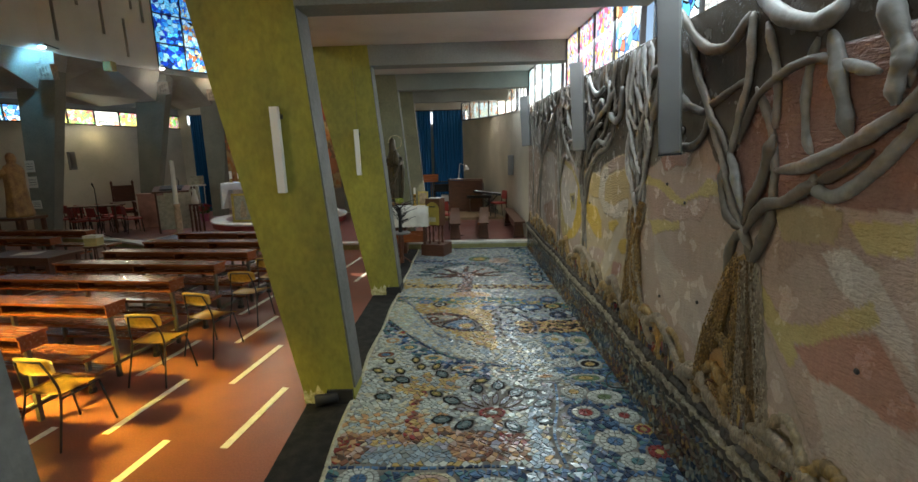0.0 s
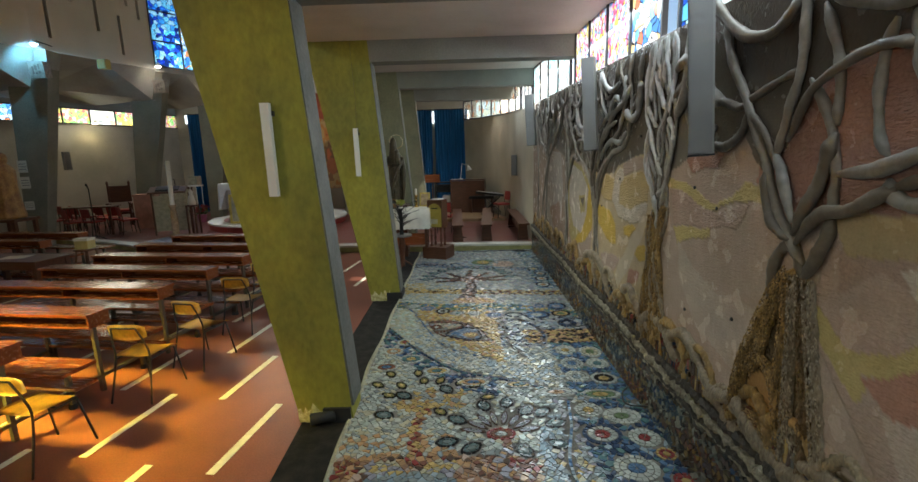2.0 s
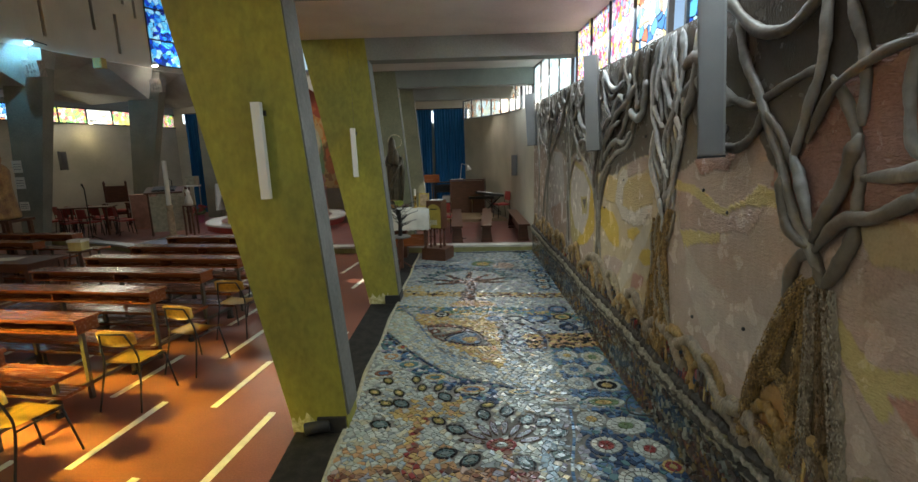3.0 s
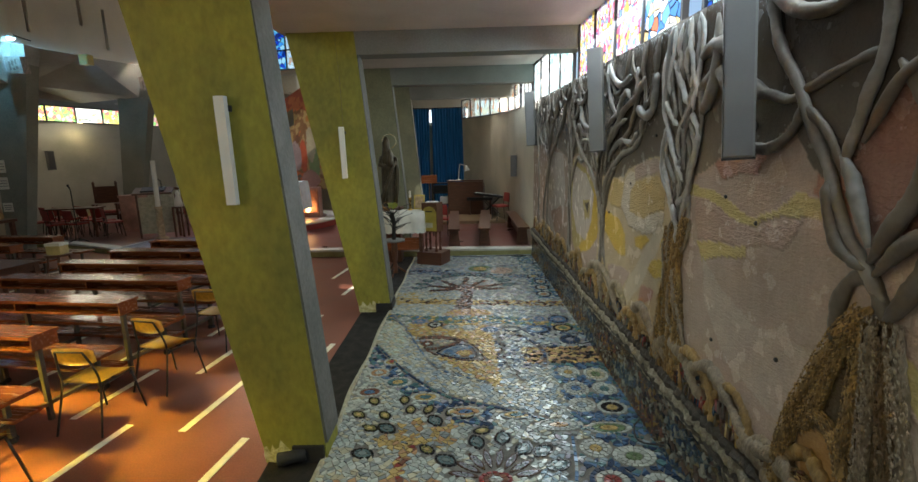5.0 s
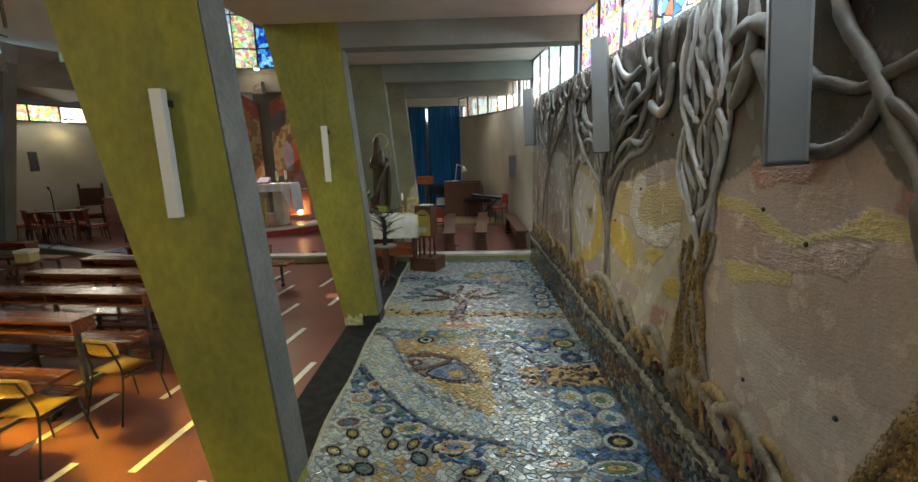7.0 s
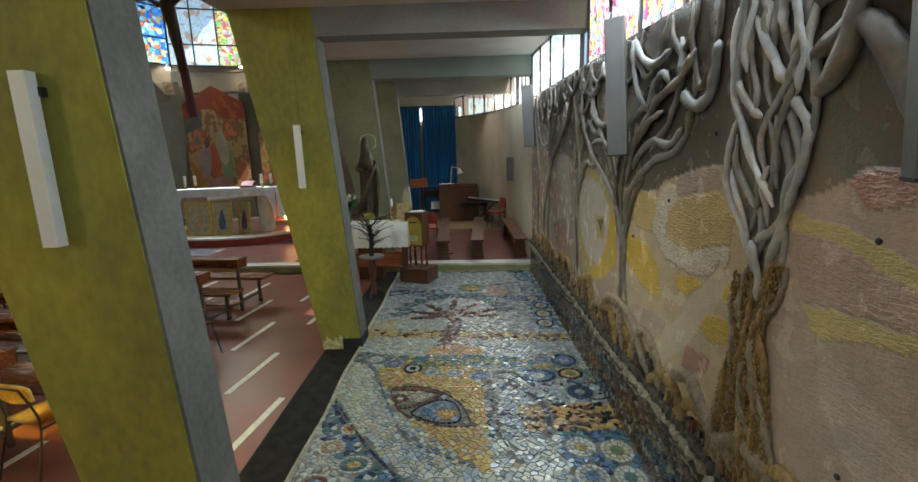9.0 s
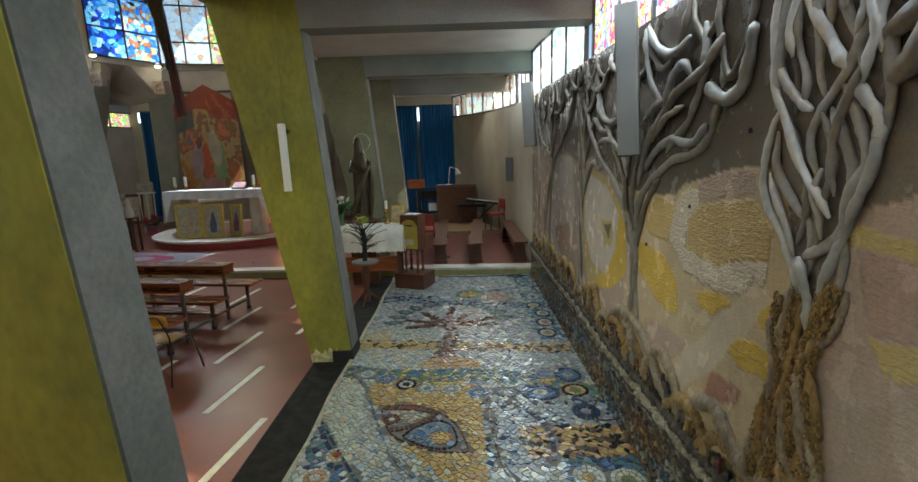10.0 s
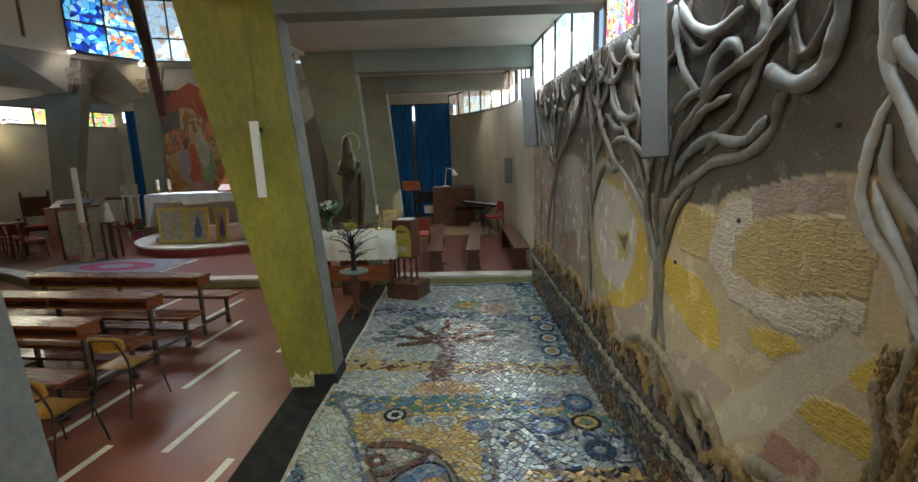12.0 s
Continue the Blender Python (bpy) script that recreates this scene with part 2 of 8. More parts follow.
PINKSTONE = mat("pink_stone", (0.55, 0.30, 0.24), 0.6, vary=0.3, scale=4)
PLASTERSTAT = mat("ochre_plaster_statue", (0.46, 0.27, 0.10), 0.6, vary=0.4, scale=5, fine=40, second=(0.26, 0.13, 0.06))
GLASS_BLUE = glass_mat("blue_stained_glass", [(0.02, 0.09, 0.5), (0.12, 0.5, 0.9), (0.7, 0.9, 0.95), (0.05, 0.28, 0.8), (0.4, 0.8, 0.92), (0.01, 0.04, 0.22)], 9.0)
GLASS_MIX = glass_mat("mixed_stained_glass", [(0.85, 0.9, 0.93), (0.8, 0.25, 0.15), (0.2, 0.5, 0.93), (0.93, 0.7, 0.35), (0.9, 0.9, 0.85), (0.1, 0.3, 0.75)], 10.0)
GLASS_PINK = glass_mat("pink_stained_glass", [(0.9, 0.8, 0.9), (0.85, 0.15, 0.3), (0.3, 0.5, 0.95), (0.9, 0.75, 0.2), (0.9, 0.45, 0.65), (0.8, 0.9, 0.95)], 20.0)
GLASS_CYAN = glass_mat("cyan_stained_glass", [(0.55, 0.9, 0.95), (0.9, 0.96, 0.97), (0.35, 0.8, 0.85), (0.92, 0.95, 0.8), (0.75, 0.92, 0.97)], 14.0, (0.3, 0.4, 0.42))
GLASS_PALE = glass_mat("pale_stained_glass", [(0.92, 0.95, 0.95), (0.8, 0.92, 0.95), (0.95, 0.92, 0.75), (0.6, 0.85, 0.9), (0.9, 0.95, 0.9)], 9.0, (0.35, 0.38, 0.38))
GLASS_YEL = glass_mat("amber_stained_glass", [(0.95, 0.75, 0.2), (0.95, 0.6, 0.1), (0.9, 0.85, 0.4), (0.85, 0.4, 0.05)], 4.0)

CLEAR_BLUE = glass_mat("clear_blue_stained_glass", [(0.02, 0.09, 0.6), (0.10, 0.5, 0.95), (0.6, 0.92, 0.98), (0.04, 0.28, 0.85), (0.3, 0.8, 0.95), (0.01, 0.04, 0.25)], 8.0, clear=0.8)
CLEAR_MIX = glass_mat("clear_mixed_stained_glass", [(0.75, 0.88, 0.95), (0.85, 0.3, 0.12), (0.15, 0.5, 0.95), (0.95, 0.7, 0.35), (0.5, 0.8, 0.9), (0.08, 0.3, 0.8)], 9.0, clear=0.8)
CLEAR_PALE = glass_mat("clear_pale_stained_glass", [(0.97, 0.97, 0.85), (0.95, 0.97, 0.9), (0.97, 0.93, 0.75), (0.9, 0.95, 0.95), (0.97, 0.96, 0.86), (0.95, 0.55, 0.35)], 7.0, (0.7, 0.68, 0.6), clear=0.8)
CLEAR_WARM = glass_mat("clear_warm_stained_glass", [(0.98, 0.88, 0.25), (0.95, 0.95, 0.6), (0.95, 0.3, 0.22), (0.98, 0.75, 0.15), (0.4, 0.85, 0.25), (0.95, 0.5, 0.5)], 10.0, (0.3, 0.25, 0.15), clear=0.8)

# ---- builders ----
def mesh_data(name, verts, faces, material=None):
    me = bpy.data.meshes.new(name)
    me.from_pydata([tuple(v) for v in verts], [], [tuple(f) for f in faces])
    if material:
        me.materials.append(material)
    me.update()
    return me


def part(name, geo, material, parent=None, label="", smooth=False, bevel=0.0):
    """Links geometry (a bmesh, or lists of corners and faces) as one mesh object, under its parent."""
    if isinstance(geo, bmesh.types.BMesh):
        bm = geo
    else:
        bm = bmesh.new()
        bv = [bm.verts.new(v) for v in geo[0]]
        for f in geo[1]:
            try:
                bm.faces.new([bv[i] for i in f])
            except ValueError:
                pass
    if bevel:
        bmesh.ops.bevel(bm, geom=[e for e in bm.edges if len(e.link_faces) == 2 and e.calc_face_angle(0) > 0.6], offset=bevel, segments=2, affect='EDGES', profile=0.6)
    bmesh.ops.recalc_face_normals(bm, faces=bm.faces)
    me = bpy.data.meshes.new(name)
    bm.to_mesh(me)
    bm.free()
    me.materials.append(material)
    if smooth:
        me.polygons.foreach_set("use_smooth", [True] * len(me.polygons))
    ob = new(name, me)
    if parent is not None:
        ob.parent = parent
    if label:
        ob["label"] = label
    return ob


def thing(name, label, category, m=None, group="", kind=""):
    ob = new(name)
    if m is not None:
        ob.matrix_basis = m
    return tagged(ob, label, category, group, kind)


def box(x0, y0, z0, x1, y1, z1):
    v = [(x, y, z) for z in (z0, z1) for y in (y0, y1) for x in (x0, x1)]
    return v, [(0, 2, 3, 1), (4, 5, 7, 6), (0, 1, 5, 4), (2, 6, 7, 3), (0, 4, 6, 2), (1, 3, 7, 5)]


def join(*geos):
    v, f = [], []
    for g in geos:
        k = len(v)
        v += list(g[0])
        f += [tuple(i + k for i in q) for q in g[1]]
    return v, f


def moved(geo, m):
    return [tuple(m @ Vector(p)) for p in geo[0]], geo[1]


def prism(outline, z0, z1, top=None):
    """An upright prism over an outline in the plan."""
    n = len(outline)
    top = top or outline
    v = [(x, y, z0) for x, y in outline] + [(x, y, z1) for x, y in top]
    f = [tuple(range(n))[::-1], tuple(range(n, 2 * n))]
    f += [(i, (i + 1) % n, n + (i + 1) % n, n + i) for i in range(n)]
    return v, f


def hexa(lower, upper):
    """A block from four lower and four upper corners."""
    return list(lower) + list(upper), [(3, 2, 1, 0), (4, 5, 6, 7), (0, 1, 5, 4), (1, 2, 6, 5), (2, 3, 7, 6), (3, 0, 4, 7)]


def tube(points, radii, seg=8, rough=0.0, rng=None):
    """A tube along points, with a radius at each."""
    pts = [Vector(p) for p in points]
    if not isinstance(radii, (list, tuple)):
        radii = [radii] * len(pts)
    v, f = [], []
    ref = Vector((0.31, 0.17, 0.93)).normalized()
    for i, p in enumerate(pts):
        d = (pts[min(i + 1, len(pts) - 1)] - pts[max(i - 1, 0)]).normalized()
        if abs(d.dot(ref)) > 0.97:
            ref = Vector((0.9, 0.3, 0.1)).normalized()
        a = (ref - d * ref.dot(d)).normalized()
        ref = a
        b = d.cross(a)
        for k in range(seg):
            w = 2 * math.pi * k / seg
            r = radii[i] * (1 + (rng.uniform(-rough, rough) if rng else 0))
            v.append(tuple(p + (a * math.cos(w) + b * math.sin(w)) * r))
    for i in range(len(pts) - 1):
        for k in range(seg):
            k2 = (k + 1) % seg
            f.append((i * seg + k, i * seg + k2, (i + 1) * seg + k2, (i + 1) * seg + k))
    f.append(tuple(range(seg))[::-1])
    f.append(tuple(range((len(pts) - 1) * seg, len(pts) * seg)))
    return v, f


def lathe(profile, seg=16, x=0.0, y=0.0):
    """A turned body from (radius, height) pairs."""
    v, f = [], []
    for r, z in profile:
        for k in range(seg):
            w = 2 * math.pi * k / seg
            v.append((x + r * math.cos(w), y + r * math.sin(w), z))
    for i in range(len(profile) - 1):
        for k in range(seg):
            k2 = (k + 1) % seg
            f.append((i * seg + k, i * seg + k2, (i + 1) * seg + k2, (i + 1) * seg + k))
    f.append(tuple(range(seg))[::-1])
    f.append(tuple(range((len(profile) - 1) * seg, len(profile) * seg)))
    return v, f


def smooth_line(keys, steps=6):
    """A smooth run of points through keys (Catmull-Rom), which may carry more than three values."""
    k = [np.array(p, float) for p in keys]
    k = [2 * k[0] - k[1]] + k + [2 * k[-1] - k[-2]]
    out = []
    for i in range(1, len(k) - 2):
        for s in range(steps):
            t = s / steps
            out.append(0.5 * (2 * k[i] + (k[i + 1] - k[i - 1]) * t + (2 * k[i - 1] - 5 * k[i] + 4 * k[i + 1] - k[i + 2]) * t * t
                              + (3 * k[i] - k[i - 1] - 3 * k[i + 1] + k[i + 2]) * t ** 3))
    out.append(k[-2])
    return out


def structure(name, geo, material, label, bevel=0.0):
    return tagged(part(name, geo, material, None, "", bevel=bevel), label, "", "", "structure")


# ---- plan: floors ----
def edge_shift(y):
    """How far the open edge of the mosaic bends towards the painted wall."""
    return 0.06 * min(1.4, max(0.0, (3.3 - y) / 1.8))


EDGE_Y = (-8, 0.5, 1.2, 1.9, 2.6, 3.3, 9.9)
structure("floor", prism([(-20, -8)] + [(-1.735 + edge_shift(y), y) for y in EDGE_Y] + [(-1.75, 19), (-20, 19)], -0.3, 0.0), REDFLOOR, "worn polished red floor of the nave")
structure("floor_strip", prism([(-1.735 + edge_shift(y), y) for y in EDGE_Y] + [(-1.28 + edge_shift(y), y) for y in EDGE_Y[::-1]], -0.3, 0.004), BLACK, "black rubber strip beside the mosaic floor")
STEP = [(1.5, 9.80), (-1.4, 9.97), (-3.3, 10.12), (-4.6, 10.15), (-6.5, 10.18), (-8.5, 10.42), (-9.7, 11.2), (-12.1, 12.3), (-16.5, 13.6)]
structure("presbytery_floor", prism(STEP + [(-16.5, 20), (2.2, 20), (2.2, 9.8)], -0.3, 0.165), REDSTONE, "raised red stone floor round the altar")


def band_along(line, width, z0, z1, shift=0.0):
    """A strip of constant width that follows a line in the plan."""
    v, f = [], []
    for i, (x, y) in enumerate(line):
        a, b = line[max(i - 1, 0)], line[min(i + 1, len(line) - 1)]
        d = Vector((b[0] - a[0], b[1] - a[1])).normalized()
        n = Vector((d.y, -d.x))
        if n.y > 0:
            n = -n
        for w in (shift, shift - width):
            for z in (z0, z1):
                v.append((x + n.x * w, y + n.y * w, z))
    for i in range(len(line) - 1):
        a, b = 4 * i, 4 * i + 4
        f += [(a, a + 1, b + 1, b), (a + 2, b + 2, b + 3, a + 3), (a + 1, a + 3, b + 3, b + 1), (a, b, b + 2, a + 2)]
    e = 4 * (len(line) - 1)
    f += [(0, 2, 3, 1), (e, e + 1, e + 3, e + 2)]
    return v, f


structure("step_edge", band_along(STEP, 0.30, 0.125, 0.172, 0.02), MARBLE, "pale marble edge of the presbytery step")
structure("step_riser", band_along(STEP, 0.05, 0.0, 0.124, 0.008), KERB, "riser of the presbytery step with yellow window light in its colour")

# cream inlaid dashes in the red floor
dash_dir = Vector((0.135, 0.991)).normalized()
dashes = thing("floor_inlay", "cream inlaid dashes in the red floor", "inlay", kind="structure")
dash_mesh = part("dash", box(-0.035, -0.52, -0.01, 0.035, 0.52, 0.004), STRIPE, dashes)
dash_turn = -math.degrees(math.atan2(dash_dir.x, dash_dir.y))
count = 0
for i in range(-1, 17):
    for j in range(-5, 6):
        px = -2.115 - 0.493 * i + 0.205 * j
        py = 2.185 + 1.145 * i + 2.05 * j
        x_edge = -1.85
        if not (-5.0 < py < 9.4 and -9.5 < px < x_edge) or (px < -7.5 and py > 9.0):
            continue
        ob = dash_mesh if count == 0 else dash_mesh.copy()
        if count:
            scene.collection.objects.link(ob)
        ob.matrix_basis = pose(px, py, 0, 0, 0, dash_turn)
        count += 1

# ---- plan: columns and beams of the aisle ----
BEAMS = [(-1.03, 3.55, 3.86), (2.38, 3.65, 3.98), (5.98, 3.80, 4.12), (10.3, 3.98, 4.37), (13.7, 4.04, 4.44)]


def leaning_column(y, beam_low, beam_top, shift, paint):
    c = thing("leaning_column", "leaning tapered concrete column painted olive, with bare grey flank", "column", group="aisle columns")
    y1 = y + 0.33
    top = 5.6
    xl0, xr0 = (-1.715, -1.228) if y < 3 else (-1.755 + shift, -1.27 + shift)
    kl, kr = -0.192, -0.077
    def face(x, z, k):
        return x + k * z
    body = hexa([(xl0, y, 0), (xr0 - 0.004, y, 0), (xr0 - 0.004, y1, 0), (xl0, y1, 0)],
                [(face(xl0, top, kl), y, top), (face(xr0, top, kr), y, top), (face(xr0, top, kr), y1, top), (face(xl0, top, kl), y1, top)])
    part("shaft", body, paint, c, bevel=0.012)
    flank = hexa([(xr0 - 0.02, y + 0.006, 0.15), (xr0 + 0.004, y + 0.012, 0.15), (xr0 + 0.004, y1 + 0.002, 0.15), (xr0 - 0.02, y1 + 0.002, 0.15)],
                 [(face(xr0, beam_low, kr) - 0.02, y + 0.006, beam_low), (face(xr0, beam_low, kr) + 0.008, y + 0.012, beam_low),
                  (face(xr0, beam_low, kr) + 0.008, y1 + 0.002, beam_low), (face(xr0, beam_low, kr) - 0.02, y1 + 0.002, beam_low)])
    part("flank", flank, CONCRETE, c, "bare grey concrete flank", bevel=0.004)
    rng = random.Random(int(y * 10) + 40)
    v, f = [], []
    n = 14
    for i in range(n + 1):
        x = xl0 - 0.006 + (xr0 - xl0 - 0.16) * i / n
        h = 0.12 + rng.uniform(-0.03, 0.09)
        v += [(x, y - 0.012 - rng.uniform(0, 0.012), 0), (x - 0.01, y - 0.008 - rng.uniform(0, 0.01), h * 0.5), (x - 0.016, y + 0.004, h), (x, y + 0.02, 0)]
    for i in range(n):
        a, b = 4 * i, 4 * i + 4
        f += [(a, b, b + 1, a + 1), (a + 1, b + 1, b + 2, a + 2)]
    part("flaking_foot", (v, f), EFFLO, c, "flaking yellowed plaster at the foot", smooth=True)
    part("foot_wrap", box(-1.50 + shift, y - 0.03, 0.0, -1.25 + shift, y1 + 0.02, 0.14), RUBBER, c, "black rubber wrap at the foot", bevel=0.02)
    part("beam", hexa([(face(xr0, beam_low, kr) - 0.1, y + 0.003, beam_low), (1.6, y + 0.003, beam_low), (1.6, y1 - 0.003, beam_low), (face(xr0, beam_low, kr) - 0.1, y1 - 0.003, beam_low)],
                      [(-1.9, y + 0.003, beam_top + 0.25), (1.6, y + 0.003, beam_top + 0.25), (1.6, y1 - 0.003, beam_top + 0.25), (-1.9, y1 - 0.003, beam_top + 0.25)]), BEAM, c, "grey painted beam", bevel=0.01)
    return c


for (y, lo, hi), shift in zip(BEAMS, (0, 0, 0, -0.14, -0.08)):
    leaning_column(y, lo, hi, shift, OLIVE if y < 8 else GREYOLIVE)


def tube_lamp(x, y, length):
    """A slim tube lamp that hangs on a column's face by a thin cord."""
    t = thing("tube_lamp", "slim white tube lamp fixed upright on the olive column", "lamp", group="column lamps")
    z0, z1 = 2.08, 2.08 + length
    ya = y - 0.10
    def at(z):
        return x - 0.012 * (z - z0)
    part("housing", hexa([(at(z0) - 0.035, ya, z0), (at(z0) + 0.035, ya, z0), (at(z0) + 0.035, ya + 0.055, z0), (at(z0) - 0.035, ya + 0.055, z0)],
                         [(at(z1) - 0.035, ya, z1), (at(z1) + 0.035, ya, z1), (at(z1) + 0.035, ya + 0.055, z1), (at(z1) - 0.035, ya + 0.055, z1)]), LAMPBODY, t, bevel=0.008)
    part("bracket", box(at(z1 - 0.07) - 0.012, ya + 0.05, z1 - 0.10, at(z1 - 0.07) + 0.05, y + 0.01, z1 - 0.06), BLACKIRON, t, "small dark bracket", bevel=0.004)
    part("cord", tube([(at(z1) + 0.01, y - 0.012, z1 - 0.05), (at(z1) + 0.012, y - 0.012, z1 + 0.5), (at(z1) - 0.02, y - 0.012, z1 + 1.3), (at(z1) - 0.03, y - 0.012, 4.4)], 0.0018, 5), BENCHLEG, t)
    return t


tube_lamp(-1.732, 2.40, 0.745)
tube_lamp(-1.825, 5.98, 0.735)

# ---- ceiling of the aisle, one pitch for each bay ----
ceil_rows = [(-8.0, 3.70)] + [(y + 0.16, hi) for y, lo, hi in BEAMS] + [(19.5, 4.55)]
v, f = [], []
for i, (y, z) in enumerate(ceil_rows):
    for x, dz in ((-2.62, 0.0), (1.62, 0.0), (1.62, 0.3), (-2.62, 0.3)):
        v.append((x, y, z + dz))
    if i:
        a, b = 4 * i - 4, 4 * i
        f += [(a, a + 1, b + 1, b), (a + 1, a + 2, b + 2, b + 1), (a + 2, a + 3, b + 3, b + 2), (a + 3, a, b, b + 3)]
f += [(0, 3, 2, 1), (len(v) - 4, len(v) - 3, len(v) - 2, len(v) - 1)]
structure("ceiling", (v, f), CEIL, "warm off-white plaster ceiling of the aisle")


# ---- windows ----
def sill(y):
    return 3.22 + 0.026 * y


def glazed(name, a, b, z0, z1, panes, glass, rows=(), thick=0.05, z0b=None, z1b=None):
    """A window between plan points a and b, cut into upright panes, with bars at the given heights."""
    w = thing(name, "leaded stained glass window in a thin dark frame", "window", kind="structure")
    a, b = Vector((*a, 0)), Vector((*b, 0))
    d = (b - a)
    n = Vector((-d.y, d.x, 0)).normalized() * thick * 0.5
    z0b = z0 if z0b is None else z0b
    z1b = z1 if z1b is None else z1b
    def bar(p, q, r, s, half):
        up = Vector((0, 0, half))
        part("frame_bar", hexa([p - n - up, q - n - up, q + n - up, p + n - up], [r - n + up, s - n + up, s + n + up, r + n + up]), FRAME, w)
    e = d.normalized() * 0.018
    for i in range(panes + 1):
        t = i / panes
        p = a + d * t
        lo, hi = z0 + (z0b - z0) * t, z1 + (z1b - z1) * t
        part("frame_bar", hexa([p - e - n + Vector((0, 0, lo)), p + e - n + Vector((0, 0, lo)), p + e + n + Vector((0, 0, lo)), p - e + n + Vector((0, 0, lo))],
                               [p - e - n + Vector((0, 0, hi)), p + e - n + Vector((0, 0, hi)), p + e + n + Vector((0, 0, hi)), p - e + n + Vector((0, 0, hi))]), FRAME, w)
    for lo, hi in ((z0, z0b), (z1, z1b)) + tuple((r, r) for r in rows):
        bar(a + Vector((0, 0, lo)), b + Vector((0, 0, hi)), a + Vector((0, 0, lo)), b + Vector((0, 0, hi)), 0.018)
    for i in range(panes):
        t0, t1 = i / panes, (i + 1) / panes
        p, q = a + d * t0, a + d * t1
        g = glass[i % len(glass)] if isinstance(glass, (list, tuple)) else glass
        lo0, lo1 = z0 + (z0b - z0) * t0, z0 + (z0b - z0) * t1
        hi0, hi1 = z1 + (z1b - z1) * t0, z1 + (z1b - z1) * t1
        part("pane", ([p + Vector((0, 0, lo0)), q + Vector((0, 0, lo1)), q + Vector((0, 0, hi1)), p + Vector((0, 0, hi0))], [(0, 1, 2, 3)]), g, w)
    return w


bays = [(-1.12 + 0.33, 2.43), (2.43 + 0.33, 5.98), (5.98 + 0.33, 10.3), (10.3 + 0.33, 12.6)]
tops = [3.55 + 0.36, 3.65 + 0.34, 3.77 + 0.4, 3.98 + 0.36]
glasses = [[GLASS_BLUE, GLASS_PINK, GLASS_PALE], [GLASS_MIX, GLASS_PINK, GLASS_PINK, GLASS_PINK], [GLASS_CYAN, GLASS_CYAN, GLASS_PALE, GLASS_CYAN], [GLASS_PALE]]
for (ya, yb), zt, g in zip(bays, tops, glasses):
    zt = zt + 0.05
    glazed("window_aisle", (1.58, ya), (1.58, yb), sill(ya), zt, 4 if yb - ya > 3 else 3, g, z0b=sill(yb), z1b=zt + 0.12)

# ---- painted wall beside the mosaic, and the rounded end wall ----
v, f = [], []
ny, nz = 820, 210
Y0, Y1 = -3.2, 9.86
for i in range(ny + 1):
    y = Y0 + (Y1 - Y0) * i / ny
    for j in range(nz + 1):
        z = sill(y) * j / nz
        v.append((1.5 + 0.012 * noise.noise((y * 1.3, z * 1.3, 2.0)), y, z))
for i in range(ny):
    for j in range(nz):
        a = i * (nz + 1) + j
        f.append((a, a + 1, a + nz + 2, a + nz + 1))


PINK, MAUVE, ROSE = (0.47, 0.355, 0.295), (0.43, 0.345, 0.295), (0.43, 0.235, 0.18)
YELLOW, SAND, PALE = (0.62, 0.43, 0.085), (0.60, 0.44, 0.20), (0.66, 0.57, 0.46)
MUTED, STRAW, DUSTY = (0.50, 0.41, 0.19), (0.55, 0.44, 0.20), (0.48, 0.345, 0.285)
TAN, LILAC = (0.55, 0.435, 0.285), (0.60, 0.53, 0.48)
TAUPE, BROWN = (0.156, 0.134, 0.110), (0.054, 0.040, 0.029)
patches = []


def painted(colour, strokes, outline):
    """A field of one pigment on the wall, inside an outline of (y, z) corners."""
    if colour in (YELLOW, ROSE):
        my, mz = sum(p[0] for p in outline) / len(outline), sum(p[1] for p in outline) / len(outline)
        outline = [(my + 1.1 * (y - my), mz + 1.1 * (z - mz)) for y, z in outline]
    ys, zs = [p[0] for p in outline], [p[1] for p in outline]
    patches.append((colour, strokes, outline, min(ys), max(ys), min(zs), max(zs)))


def inside(y, z, outline):
    odd = False
    for (y1, z1), (y2, z2) in zip(outline, outline[1:] + outline[:1]):
        if (z1 > z) != (z2 > z) and y < (y2 - y1) * (z - z1) / (z2 - z1) + y1:
            odd = not odd
    return odd


# fields beyond the braided tree
painted(TAN, 0.15, [(4.5, 2.4), (2.55, 2.35), (2.5, 1.3), (2.7, 0.7), (4.6, 0.7)])
painted(PINK, 0.5, [(3.42, 2.23), (3.21, 2.3), (2.91, 2.32), (2.88, 2.22), (3.06, 2.17), (3.38, 2.11)])
painted(SAND, 1.0, [(3.4, 2.08), (2.89, 2.18), (2.75, 2.08), (2.75, 1.92), (3.29, 1.78), (3.5, 1.8), (3.5, 2.01)])
painted(PALE, 0.9, [(3.53, 2.21), (3.41, 2.18), (3.37, 2.07), (3.5, 2.01), (3.53, 1.8), (3.29, 1.78), (2.75, 1.9), (2.75, 1.73), (3.16, 1.66), (3.51, 1.65), (3.76, 1.84), (3.73, 2.07)])
painted(SAND, 0.8, [(4.1, 2.11), (3.7, 2.09), (3.78, 1.8), (4.06, 1.8), (4.24, 1.89)])
painted(YELLOW, 0.4, [(4.33, 1.7), (4.09, 1.69), (3.8, 1.66), (3.63, 1.54), (3.61, 1.35), (3.9, 1.37), (4.24, 1.49)])
